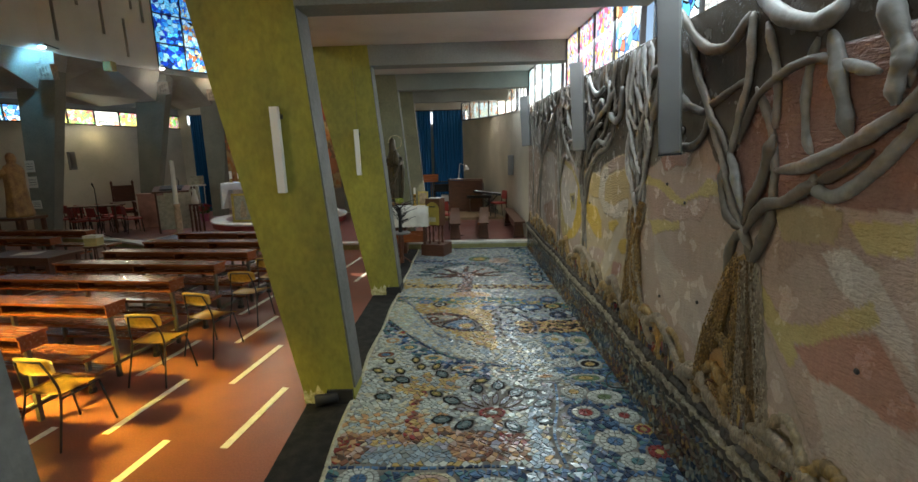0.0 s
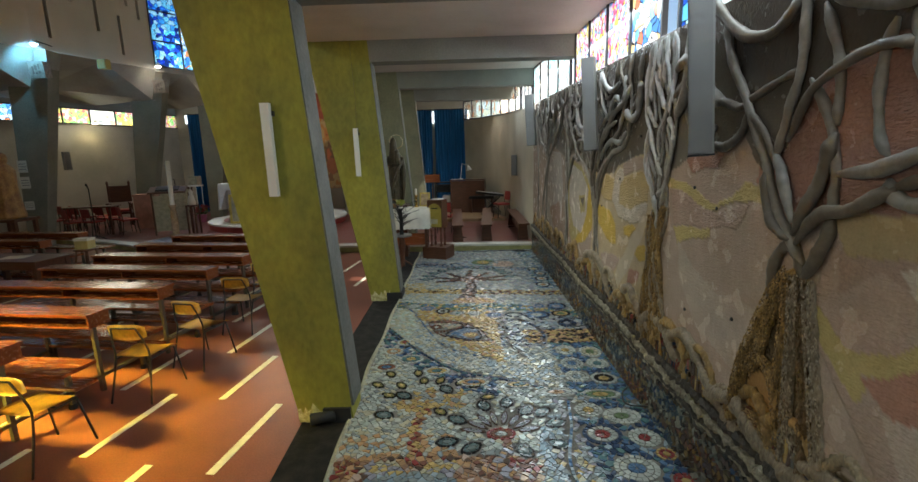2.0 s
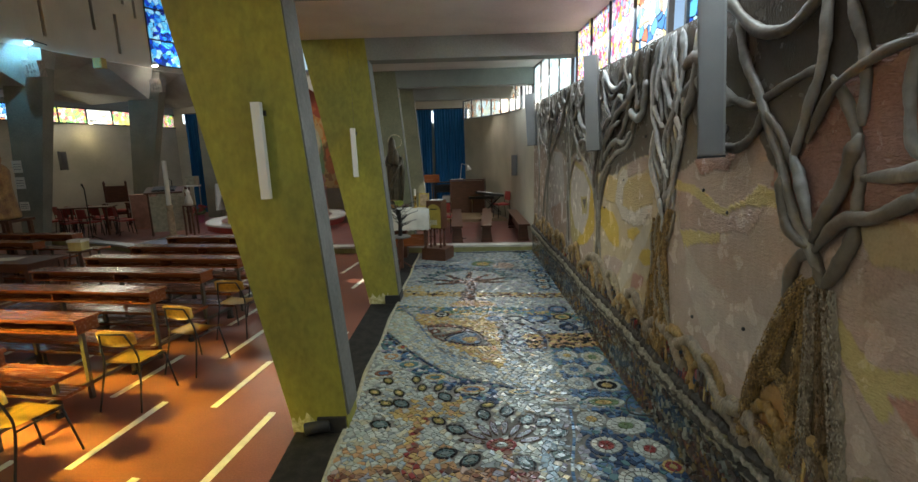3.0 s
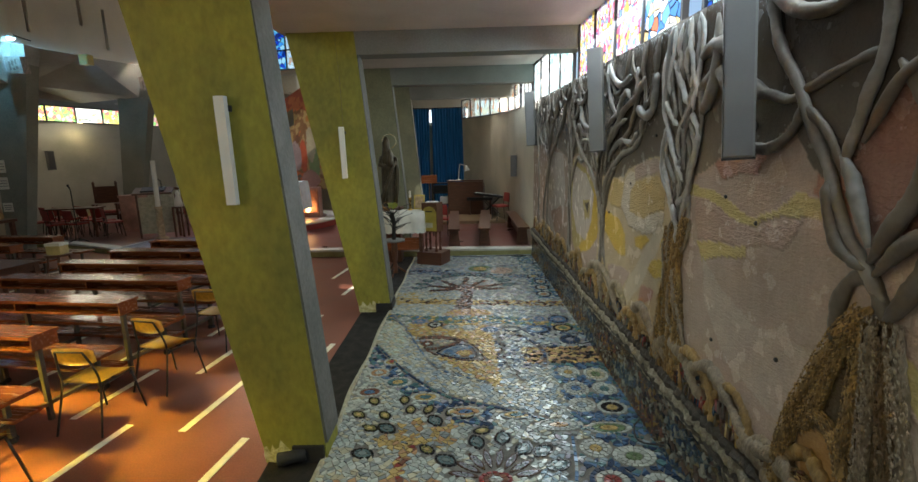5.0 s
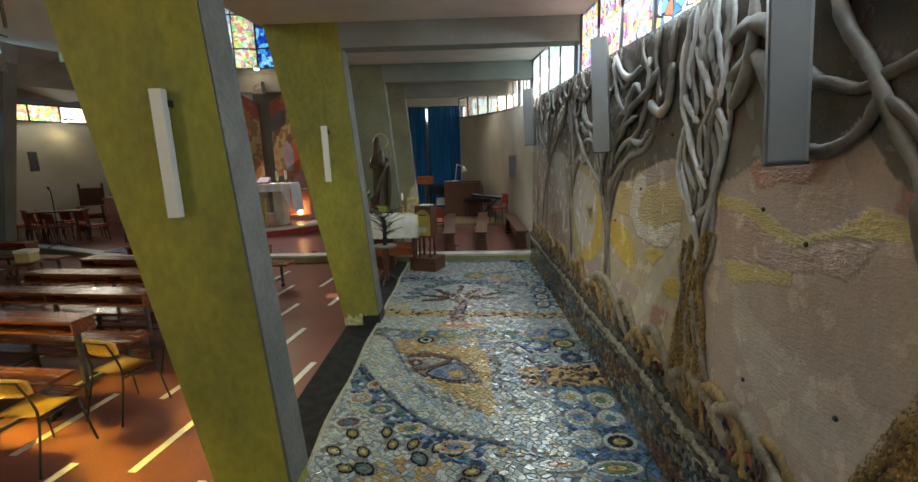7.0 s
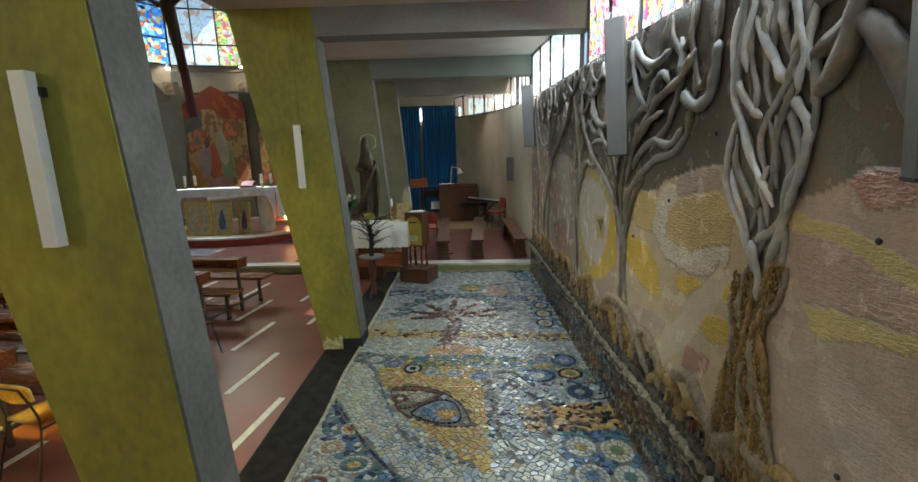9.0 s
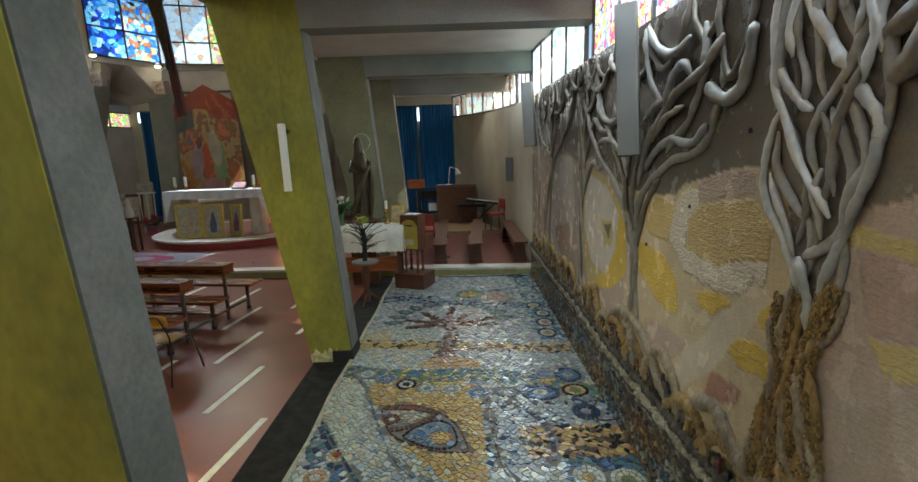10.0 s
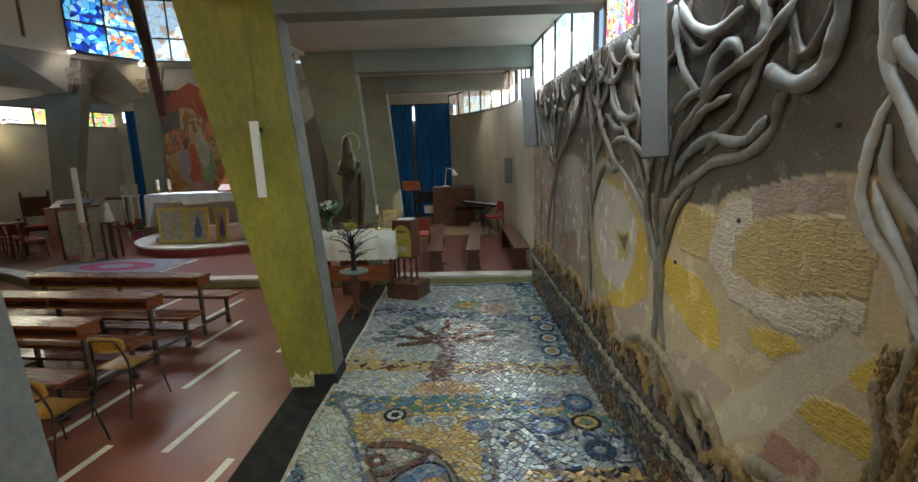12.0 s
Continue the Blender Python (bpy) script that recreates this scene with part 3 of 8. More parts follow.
painted(YELLOW, 0.5, [(3.35, 1.58), (3.12, 1.65), (3.01, 1.61), (3.17, 1.5), (3.32, 1.51)])
painted(YELLOW, 0.5, [(2.96, 1.46), (2.65, 1.53), (2.67, 1.4), (2.88, 1.34), (3.01, 1.38)])
painted(YELLOW, 0.4, [(2.8, 1.62), (2.68, 1.74), (2.66, 1.58)])
painted((0.60, 0.51, 0.39), 0.05, [(3.75, 0.75), (3.45, 0.85), (2.68, 1.74), (2.83, 1.8), (3.4, 1.2)])
painted(ROSE, 0.3, [(3.13, 1.19), (2.86, 1.22), (2.88, 1.12), (3.18, 0.99)])
painted(PINK, 0.3, [(4.11, 1.13), (3.74, 1.22), (3.4, 1.19), (3.65, 0.98), (4.0, 0.94)])
# ovals between the far trees
painted(MUTED, 0.3, [(5.94, 2.27), (5.21, 2.17), (4.8, 1.97), (4.61, 1.73), (4.62, 1.37), (4.98, 1.16), (5.6, 0.9), (5.85, 1.06), (6.06, 1.57)])
painted(YELLOW, 0.3, [(4.8, 1.9), (4.61, 1.7), (4.62, 1.37), (4.98, 1.16), (5.6, 0.95), (5.2, 1.25), (4.9, 1.5)])
painted(LILAC, 0.3, [(5.89, 2.19), (5.13, 2.08), (4.76, 1.84), (4.88, 1.54), (5.2, 1.22), (5.63, 1.24), (5.95, 1.59)])
painted(MUTED, 0.3, [(5.3, 1.75), (4.95, 1.78), (5.0, 1.55), (5.2, 1.5)])
painted(TAUPE, 0.2, [(5.22, 1.71), (4.99, 1.75), (5.09, 1.6)])
painted(LILAC, 0.3, [(7.86, 2.42), (6.58, 2.35), (6.42, 1.84), (6.52, 1.29), (7.26, 0.9), (8.04, 1.06), (8.27, 1.82)])
painted(DUSTY, 0.3, [(7.7, 1.3), (6.7, 1.5), (6.6, 1.2), (7.2, 0.95)])
# fields between the braided tree and the looping tree
painted(ROSE, 0.7, [(2.02, 2.31), (1.52, 2.35), (1.58, 2.24), (1.89, 2.19)])
painted(DUSTY, 0.8, [(2.25, 2.06), (1.92, 2.04), (1.54, 1.95), (1.2, 2.05), (1.3, 1.88), (1.65, 1.86), (2.18, 1.78)])
painted(STRAW, 0.7, [(2.34, 2.14), (1.99, 2.11), (1.75, 2.05), (1.55, 2.0), (1.37, 2.07), (1.25, 2.17), (1.08, 2.16), (1.08, 2.08), (1.36, 2.04), (1.54, 1.97), (1.78, 1.99), (2.08, 2.05), (2.33, 2.05)])
painted(STRAW, 0.7, [(2.18, 1.76), (1.65, 1.86), (1.64, 1.79), (2.1, 1.64)])
painted((0.49, 0.405, 0.35), 0.25, [(2.1, 1.68), (1.8, 1.5), (1.5, 1.42), (1.1, 1.45), (0.86, 1.51), (0.88, 1.1), (1.27, 1.0), (1.75, 1.1), (2.05, 1.4)])
painted(ROSE, 0.4, [(1.14, 2.29), (0.98, 2.26), (0.95, 2.1), (1.15, 2.19)])
# fields before the looping tree
painted(PINK, 0.9, [(0.62, 2.12), (-0.9, 2.2), (-1.2, 1.1), (0.1, 0.9), (0.62, 1.5)])
painted((0.40, 0.29, 0.24), 0.9, [(0.52, 2.02), (0.12, 2.06), (-0.2, 1.94), (0.1, 1.8), (0.3, 1.88), (0.5, 1.7)])
painted((0.56, 0.49, 0.43), 0.9, [(0.23, 1.9), (0.11, 1.96), (-0.08, 1.87), (-0.27, 1.68), (-0.3, 1.54), (-0.09, 1.65), (0.11, 1.77)])
painted(MUTED, 0.8, [(0.55, 1.48), (0.18, 1.55), (-0.1, 1.74), (-0.15, 1.66), (0.17, 1.47), (0.44, 1.4)])
painted(MUTED, 0.8, [(0.12, 2.07), (-0.21, 2.1), (-0.23, 1.95), (-0.01, 1.95)])
painted(ROSE, 0.6, [(0.31, 1.41), (-0.12, 1.6), (-0.32, 1.39), (-0.12, 1.27), (0.18, 1.32)])
painted((0.53, 0.44, 0.38), 0.7, [(0.22, 1.3), (-0.02, 1.32), (-0.33, 1.3), (-0.35, 1.17), (0.01, 0.89)])
painted(MUTED, 0.5, [(0.74, 1.72), (0.56, 1.6), (0.43, 1.5), (0.31, 1.38), (0.37, 1.3), (0.55, 1.45), (0.66, 1.54)])
painted((0.37, 0.29, 0.175), 0.15, [(0.6, 2.07), (0.27, 2.13), (0.13, 2.1), (0.17, 1.96), (0.47, 1.89)])
painted((0.29, 0.165, 0.135), 0.6, [(0.62, 2.74), (0.3, 2.8), (-0.7, 2.84), (-0.8, 2.18), (0.1, 2.12), (0.62, 2.1), (0.8, 2.0), (1.0, 2.3), (0.8, 2.58)])


# lower edge of the dark ground behind the crowns, shade put into its pigment
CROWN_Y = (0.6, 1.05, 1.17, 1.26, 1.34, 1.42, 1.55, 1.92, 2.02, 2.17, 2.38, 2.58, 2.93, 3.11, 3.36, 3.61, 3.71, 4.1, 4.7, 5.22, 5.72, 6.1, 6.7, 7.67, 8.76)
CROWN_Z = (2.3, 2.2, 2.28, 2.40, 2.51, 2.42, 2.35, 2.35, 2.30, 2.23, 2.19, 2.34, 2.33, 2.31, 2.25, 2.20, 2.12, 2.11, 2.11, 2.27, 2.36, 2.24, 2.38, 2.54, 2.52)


def zone(y, z):
    """The pigment and the brushwork of the painted wall at a place on it."""
    wob = 0.05 * noise.noise((y * 2.6, z * 2.6, 0.3)) + 0.012 * noise.noise((y * 9, z * 9, 1.7))
    yy, zz = y + wob, z + 0.8 * wob
    field = 0.5 + 0.8 * noise.noise((y * 0.9, z * 1.1, 11.0))
    field = min(1.0, max(0.0, field))
    col, imp = tuple(p * (1 - field) + q * field for p, q in zip(MAUVE, PINK)), 0.2
    hit = False
    for colour, strokes, outline, ya, yb, za, zb in patches:
        if ya <= yy <= yb and za <= zz <= zb and inside(yy, zz, outline):
            col, imp, hit = colour, strokes, True
    # brown crown ground under the branches, with shade put into the pigment
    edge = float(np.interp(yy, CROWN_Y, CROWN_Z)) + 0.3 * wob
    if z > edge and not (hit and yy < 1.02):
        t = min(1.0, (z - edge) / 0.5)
        # lift pales the pigment in place of window light from above
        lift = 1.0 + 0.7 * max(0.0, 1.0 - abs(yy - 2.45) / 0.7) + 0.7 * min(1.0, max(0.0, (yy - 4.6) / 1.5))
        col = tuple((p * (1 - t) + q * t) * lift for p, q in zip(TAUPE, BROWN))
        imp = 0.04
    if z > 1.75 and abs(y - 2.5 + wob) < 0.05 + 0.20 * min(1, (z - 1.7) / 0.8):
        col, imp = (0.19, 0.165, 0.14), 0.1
    # earth and roots at the foot
    foot = 0.78 + 0.14 * math.sin(yy * 3.1) + 0.05 * math.sin(yy * 7.7)
    if z < foot:
        col, imp = (0.16, 0.12, 0.07), 0.5
    # bark ground and ochre hollow under the near tree
    if 0.6 < z < 1.70 and 0.64 - 0.22 * (1.7 - z) < yy < 0.80 + 0.42 * (1.75 - z):
        col, imp = (0.12, 0.085, 0.05), 0.6
    if math.hypot((yy - 0.93) / 0.15, (zz - 0.96) / 0.17) < 1:
        col, imp = (0.42, 0.24, 0.09), 0.2
    g = 1.0 + 0.16 * noise.noise((y * 1.1, z * 1.1, 5.0)) + 0.12 * noise.noise((y * 6, z * 6, 9.0)) + 0.10 * noise.noise((y * 40, z * 14, 3.0))
    return tuple(max(0.01, c * g) for c in col), imp


def pigmented(ob, corner_colours, impasto=None):
    me = ob.data
    a = me.color_attributes.new("pigment", 'FLOAT_COLOR', 'POINT')
    flat = np.ones((len(me.vertices), 4), dtype=np.float32)
    flat[:, :3] = corner_colours
    a.data.foreach_set("color", flat.ravel())
    if impasto is not None:
        b = me.attributes.new("impasto", 'FLOAT', 'POINT')
        b.data.foreach_set("value", np.array(impasto, dtype=np.float32))
    return ob


wall_me = mesh_data("wall_east", v, f, MURAL)
wall_me.polygons.foreach_set("use_smooth", [True] * len(wall_me.polygons))
wall_east = tagged(new("wall_east", wall_me), "plaster wall painted with pink, mauve and yellow fields", "", "", "structure")
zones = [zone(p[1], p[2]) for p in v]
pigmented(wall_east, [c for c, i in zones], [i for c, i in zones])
structure("wall_east_core", hexa([(1.53, -8, -0.3), (1.78, -8, -0.3), (1.78, 9.86, -0.3), (1.53, 9.86, -0.3)],
                                 [(1.53, -8, sill(-8) - 0.004), (1.78, -8, sill(-8) - 0.004), (1.78, 9.86, sill(9.86) - 0.004), (1.53, 9.86, sill(9.86) - 0.004)]), WALL, "masonry core of the painted wall")

curve = [(1.5, 9.86), (1.5, 11.0), (1.5, 12.4), (1.44, 13.2), (1.32, 14.0), (1.12, 14.9), (0.86, 15.8), (0.55, 16.7), (0.2, 17.5), (-0.12, 18.1)]


def curved_wall(line, z0, z1, thick):
    v, f = [], []
    for i, (x, y) in enumerate(line):
        a, b = line[max(i - 1, 0)], line[min(i + 1, len(line) - 1)]
        d = Vector((b[0] - a[0], b[1] - a[1])).normalized()
        n = Vector((d.y, -d.x)) * thick
        for px, py in ((x, y), (x + n.x, y + n.y)):
            v += [(px, py, z0), (px, py, z1(y) if callable(z1) else z1)]
    for i in range(len(line) - 1):
        a, b = 4 * i, 4 * i + 4
        f += [(a, b, b + 1, a + 1), (a + 2, a + 3, b + 3, b + 2), (a + 1, b + 1, b + 3, a + 3)]
    return v, f


structure("wall_rounded", curved_wall(curve, 0.0, lambda y: sill(y) + 0.03, 0.25), WALL, "rounded cream plaster wall at the end of the aisle")
for i in range(2, len(curve) - 1):
    glazed("window_rounded", curve[i], curve[i + 1], sill(curve[i][1]) + 0.05, 4.42, 1, CLEAR_PALE, z0b=sill(curve[i + 1][1]) + 0.05)

# bright sky outside the rounded end
structure("backdrop_end", curved_wall([(x + 1.6, y + 0.9) for x, y in curve[2:]], 2.6, 6.0, 0.1), glow_mat("bright_haze_glow", (0.95, 0.98, 1.0), 1.5), "bright plain sky outside the rounded end")

# ---- enclosing walls and lantern of the nave ----
LANTERN = [(-12.4, 4.0), (-12.4, 7.8), (-11.45, 11.45), (-10.35, 14.75), (-9.35, 16.35), (-7.2, 16.95), (-4.8, 16.4), (-2.62, 14.2)]
LOW, HIGH = 5.42, 9.4


def wall_panel(name, a, b, z0, z1, thick, material, label, gaps=()):
    """An upright wall from a to b; gaps are (from, to, low, high) openings along it, in metres."""
    a, b = Vector(a), Vector(b)
    d = (b - a).normalized()
    n = Vector((d.y, -d.x)) * -thick
    L = (b - a).length
    cuts = sorted({0.0, L, *[g[0] for g in gaps], *[g[1] for g in gaps]})
    pieces = []
    for s, e in zip(cuts[:-1], cuts[1:]):
        spans = [(z0, z1)]
        for g in gaps:
            if g[0] <= s + 1e-6 and g[1] >= e - 1e-6:
                spans = [q for lo, hi in spans for q in ((lo, min(hi, g[2])), (max(lo, g[3]), hi)) if q[1] - q[0] > 1e-3]
        p, q = a + d * s, a + d * e
        for lo, hi in spans:
            pieces.append(hexa([(*p, lo), (*q, lo), (*(q + n), lo), (*(p + n), lo)], [(*p, hi), (*q, hi), (*(q + n), hi), (*(p + n), hi)]))
    return structure(name, join(*pieces), material, label)


def slits(L, n, seed):
    rng = random.Random(seed)
    out = []
    for i in range(n):
        x = L * (i + 0.6) / (n + 0.2)
        z = LOW + 0.32 + 0.55 * ((i * 2) % 3) + rng.uniform(-0.05, 0.05)
        out.append((x, x + 0.09, z, z + 1.15))
        out.append((x + L * 0.45 / n, x + L * 0.45 / n + 0.09, z + 1.5, z + 2.5))
    return sorted(out)


for i in (0, 1, 2):
    a, b = LANTERN[i], LANTERN[i + 1]
    L = (Vector(b) - Vector(a)).length
    wall_panel("wall_lantern", a, b, LOW, HIGH, 0.12, WHITE, "white upper wall cut by narrow upright slits", slits(L, 5, i))
    # added dark sheet that stands for the shadow inside the slits
    wall_panel("wall_slit_back", (a[0] - 0.2, a[1]), (b[0] - 0.2, b[1]), LOW, HIGH, 0.1, DARKGAP, "dark sheet added behind the slits for their shadow")
glazed("window_lantern", LANTERN[3], LANTERN[4], LOW + 0.12, HIGH, 2, [CLEAR_BLUE, CLEAR_MIX], rows=(6.35, 7.3, 8.3))
glazed("window_lantern", LANTERN[4], LANTERN[5], LOW + 0.12, HIGH, 3, [CLEAR_PALE, CLEAR_PALE, CLEAR_WARM], rows=(6.2, 7.3, 8.3))
glazed("window_lantern", LANTERN[5], LANTERN[6], LOW + 0.12, HIGH, 3, [CLEAR_BLUE, CLEAR_PALE, CLEAR_MIX], rows=(6.2, 7.3, 8.3))
for i in (3, 4, 5):
    wall_panel("window_sill_lantern", LANTERN[i], LANTERN[i + 1], LOW - 0.06, LOW + 0.11, 0.14, FARCON, "concrete sill below a lantern window")
wall_panel("wall_lantern_end", LANTERN[6], LANTERN[7], LOW, HIGH, 0.12, WHITE, "white upper wall of the lantern")
structure("wall_lantern_east", box(-2.74, -8, 4.3, -2.62, 14.2, HIGH), WHITE, "white upper wall over the aisle")
structure("roof", box(-17.5, -8, HIGH, -2.5, 19, HIGH + 0.2), CEIL, "plaster roof of the nave")
wall_panel("wall_south", (-17.5, -6.1), (1.78, -6.1), 0, HIGH, 0.25, WHITE, "plain rear wall of the nave with an amber window", [(7.4, 13.0, 2.9, 6.3)])
glazed("window_south", (-10.1, -6.2), (-4.5, -6.2), 2.9, 6.3, 5, GLASS_YEL, rows=(4.6,))
wall_panel("wall_west", (-17.5, 9.0), (-17.5, -6.1), 0, HIGH, 0.25, WHITE, "plain flank wall of the nave")
wall_panel("wall_lantern_west", (-12.4, -6.1), (-12.4, 4.0), LOW, HIGH, 0.2, WHITE, "white upper wall of the nave", [(3.6, 5.6, 6.0, 7.6), (6.9, 9.5, 5.9, 8.5)])
# out-of-view window added to hold the lamp aimed at the painted wall
glazed("window_lantern_west", (-12.5, 0.8), (-12.5, 3.4), 5.9, 8.5, 3, GLASS_PALE, rows=(7.2,))
glazed("window_lantern_west", (-12.5, -2.5), (-12.5, -0.5), 6.0, 7.6, 3, GLASS_YEL, rows=(6.8,))
structure("roof_west", box(-17.5, -6.1, 4.75, -12.4, 8.2, 4.9), FARCON, "low concrete roof of the far aisle")

# far flank with its low band of glazing
FA, FB = (-16.0, 8.6), (-12.5, 19.3)
wall_panel("wall_far", FA, FB, 0, 3.80, 0.2, WALL, "cream plaster wall of the far aisle")
wall_panel("wall_far_top", FA, FB, 4.32, 5.2, 0.2, BEAM, "grey concrete lintel over the low windows")
fd = Vector(FB) - Vector(FA)
for k, g in enumerate(([CLEAR_BLUE, CLEAR_MIX], [CLEAR_MIX, CLEAR_BLUE], [CLEAR_WARM, CLEAR_WARM, CLEAR_PALE], [CLEAR_WARM, CLEAR_WARM])):
    p = Vector(FA) + fd * (0.02 + 0.245 * k)
    q = Vector(FA) + fd * (0.02 + 0.245 * (k + 1))
    glazed("window_far", p, q, 3.80, 4.32, 3, g)
GLOWSKY = glow_mat("bright_sky_glow", (0.9, 0.96, 1.0), 1.5)
fn = Vector((-fd.y, fd.x)).normalized() * 1.6
structure("backdrop_far", hexa([(*(Vector(FA) + fn), 2.5), (*(Vector(FB) + fn), 2.5), (*(Vector(FB) + 1.05 * fn), 2.5), (*(Vector(FA) + 1.05 * fn), 2.5)],
                               [(*(Vector(FA) + fn), 6.5), (*(Vector(FB) + fn), 6.5), (*(Vector(FB) + 1.05 * fn), 6.5), (*(Vector(FA) + 1.05 * fn), 6.5)]), GLOWSKY, "bright plain sky outside the low windows")
structure("wall_far_link", box(-17.5, 8.5, 0, -16.0, 8.7, HIGH), WALL, "plain wall that closes the far aisle")

# folded concrete soffit between the lantern and the columns
def soffit(a, b, out, name="soffit"):
    a, b, out = Vector(a), Vector(b), Vector(out)
    m = (a + b) / 2
    A, B, M = (*a, LOW), (*b, LOW), (*m, LOW - 0.02)
    qa, qb, r = a + out * 0.12, b + out * 0.12, m + out
    oa, ob_ = a + out * 1.06, b + out * 1.06
    v = [A, M, B, (*qa, LOW - 0.95), (*qb, LOW - 0.95), (*r, LOW - 0.62), (*oa, LOW - 1.0), (*ob_, LOW - 1.0), (*(m + out * 1.06), LOW - 0.95)]
    return structure(name, (v, [(0, 1, 5, 3), (1, 2, 4, 5), (3, 5, 8, 6), (5, 4, 7, 8)]), FARCON, "folded concrete soffit under the lantern")


for i, o in ((0, (-2.6, 0)), (1, (-2.8, 0.5)), (2, (-2.7, 0.8)), (3, (-2.0, 1.3))):
    soffit(LANTERN[i], LANTERN[i + 1], o)


def far_column(x, y, turn, lean=0.0, tint=FARCOL):
    """A column that widens upwards and leans towards the lantern."""
    c = thing("leaning_column", "tapered grey concrete column that widens upwards", "column", pose(x, y, 0, 0, 0, turn), group="far columns")
    part("shaft", hexa([(-0.24, 0, 0), (0.22, 0, 0), (0.22, 0.35, 0), (-0.24, 0.35, 0)],
                       [(-0.5 + lean, -0.05, 4.95), (0.52 + lean, -0.05, 4.95), (0.52 + lean, 0.4, 4.95), (-0.5 + lean, 0.4, 4.95)]), tint, c, bevel=0.015)
    part("haunch", hexa([(-0.5 + lean, -0.046, 4.95), (0.52 + lean, -0.046, 4.95), (0.52 + lean, 0.39, 4.95), (-0.5 + lean, 0.39, 4.95)],
                        [(-0.62 + lean, -0.2, 5.4), (0.64 + lean, -0.2, 5.4), (0.64 + lean, 0.4, 5.4), (-0.62 + lean, 0.4, 5.4)]), FARCON, c, "flared concrete head")
    return c


far_column(-13.3, 7.9, 8, 0.5)
far_column(-12.4, 11.5, 8, 0.58)
far_column(-11.66, 15.0, 8, 0.72)
far_column(-10.1, 16.98, 0, 0.3)
far_column(-7.15, 17.25, 0)
far_column(-4.7, 17.0, -10)
structure("wall_apse", hexa([(-12.6, 19.2, 0), (-2.3, 18.9, 0), (-2.3, 19.1, 0), (-12.6, 19.4, 0)], [(-12.6, 19.2, 5.6), (-2.3, 18.9, 5.6), (-2.3, 19.1, 5.6), (-12.6, 19.4, 5.6)]), WALL, "cream plaster wall behind the altar")
structure("wall_apse_east", box(-2.6, 14.0, 0, -2.4, 19.1, 5.6), WALL, "plain wall beside the end of the aisle")
structure("wall_end", box(-2.5, 18.4, 0, 0.4, 18.6, 4.6), WALL, "cream wall behind the blue curtain")
structure("apse_head", box(-12.0, 16.98, 4.75, -2.6, 17.5, 5.45), FARCON, "concrete band below the lantern windows")

# ---- pews and chairs of the nave ----
def pew(m):
    """A pew: ledge with a book shelf over posts, seat on the altar side, kneeler behind."""
    p = thing("pew", "varnished reddish wooden pew with open book shelf and steel legs", "pew", m, group="pews of the nave")
    L = 2.75
    part("ledge", box(-L, -0.02, 0.855, 0, 0.26, 0.885), WOOD, p, bevel=0.006)
    part("shelf", box(-L + 0.01, 0.0, 0.735, -0.01, 0.25, 0.755), WOOD, p, bevel=0.004)
    part("shelf_back", box(-L + 0.012, 0.225, 0.756, -0.012, 0.245, 0.854), WOOD, p)
    for x in (-L + 0.012, -L * 0.5 - 0.01, -0.032):
        part("divider", box(x, 0.005, 0.756, x + 0.02, 0.224, 0.854), WOOD, p)
    part("seat", box(-L - 0.02, 0.42, 0.44, 0.12, 0.78, 0.475), WOOD, p, bevel=0.008)
    part("kneeler", box(-L, -0.30, 0.21, 0.05, -0.06, 0.24), WOOD, p, bevel=0.008)
    for x in (-L + 0.12, -L * 0.5, -0.10):
        part("post", box(x - 0.02, 0.10, 0.0, x + 0.02, 0.14, 0.734), BENCHLEG, p, bevel=0.004)
        leg = part("seat_leg", box(x - 0.02, 0.64, 0.03, x + 0.02, 0.68, 0.44), BENCHLEG, p, bevel=0.004)
        part("foot", lathe([(0.035, 0.0), (0.04, 0.02), (0.025, 0.05)], 10, x, 0.66), RUBBER, leg, "black rubber foot")
        part("side_rail", box(x - 0.018, -0.24, 0.15, x + 0.018, 0.64, 0.185), BENCHLEG, p, bevel=0.004)
        leg = part("kneeler_leg", box(x - 0.018, -0.24, 0.03, x + 0.018, -0.20, 0.21), BENCHLEG, p, bevel=0.004)
        part("foot", lathe([(0.035, 0.0), (0.04, 0.02), (0.025, 0.05)], 10, x, -0.22), RUBBER, leg, "black rubber foot")
    return p


TURN = -8.0
first = pew(pose(-3.5, 7.5, 0, 0, 0, TURN))
for y in (6.62, 5.72, 4.85, 3.95, 3.0, 2.1, 1.15):
    copy_thing(first, pose(-3.49 - (7.5 - y) * 0.112, y - 0.07, 0, 0, 0, TURN))
for y in (8.6, 7.65, 5.6, 4.7):
    copy_thing(first, pose(-8.75, y, 0, 0, 0, TURN))


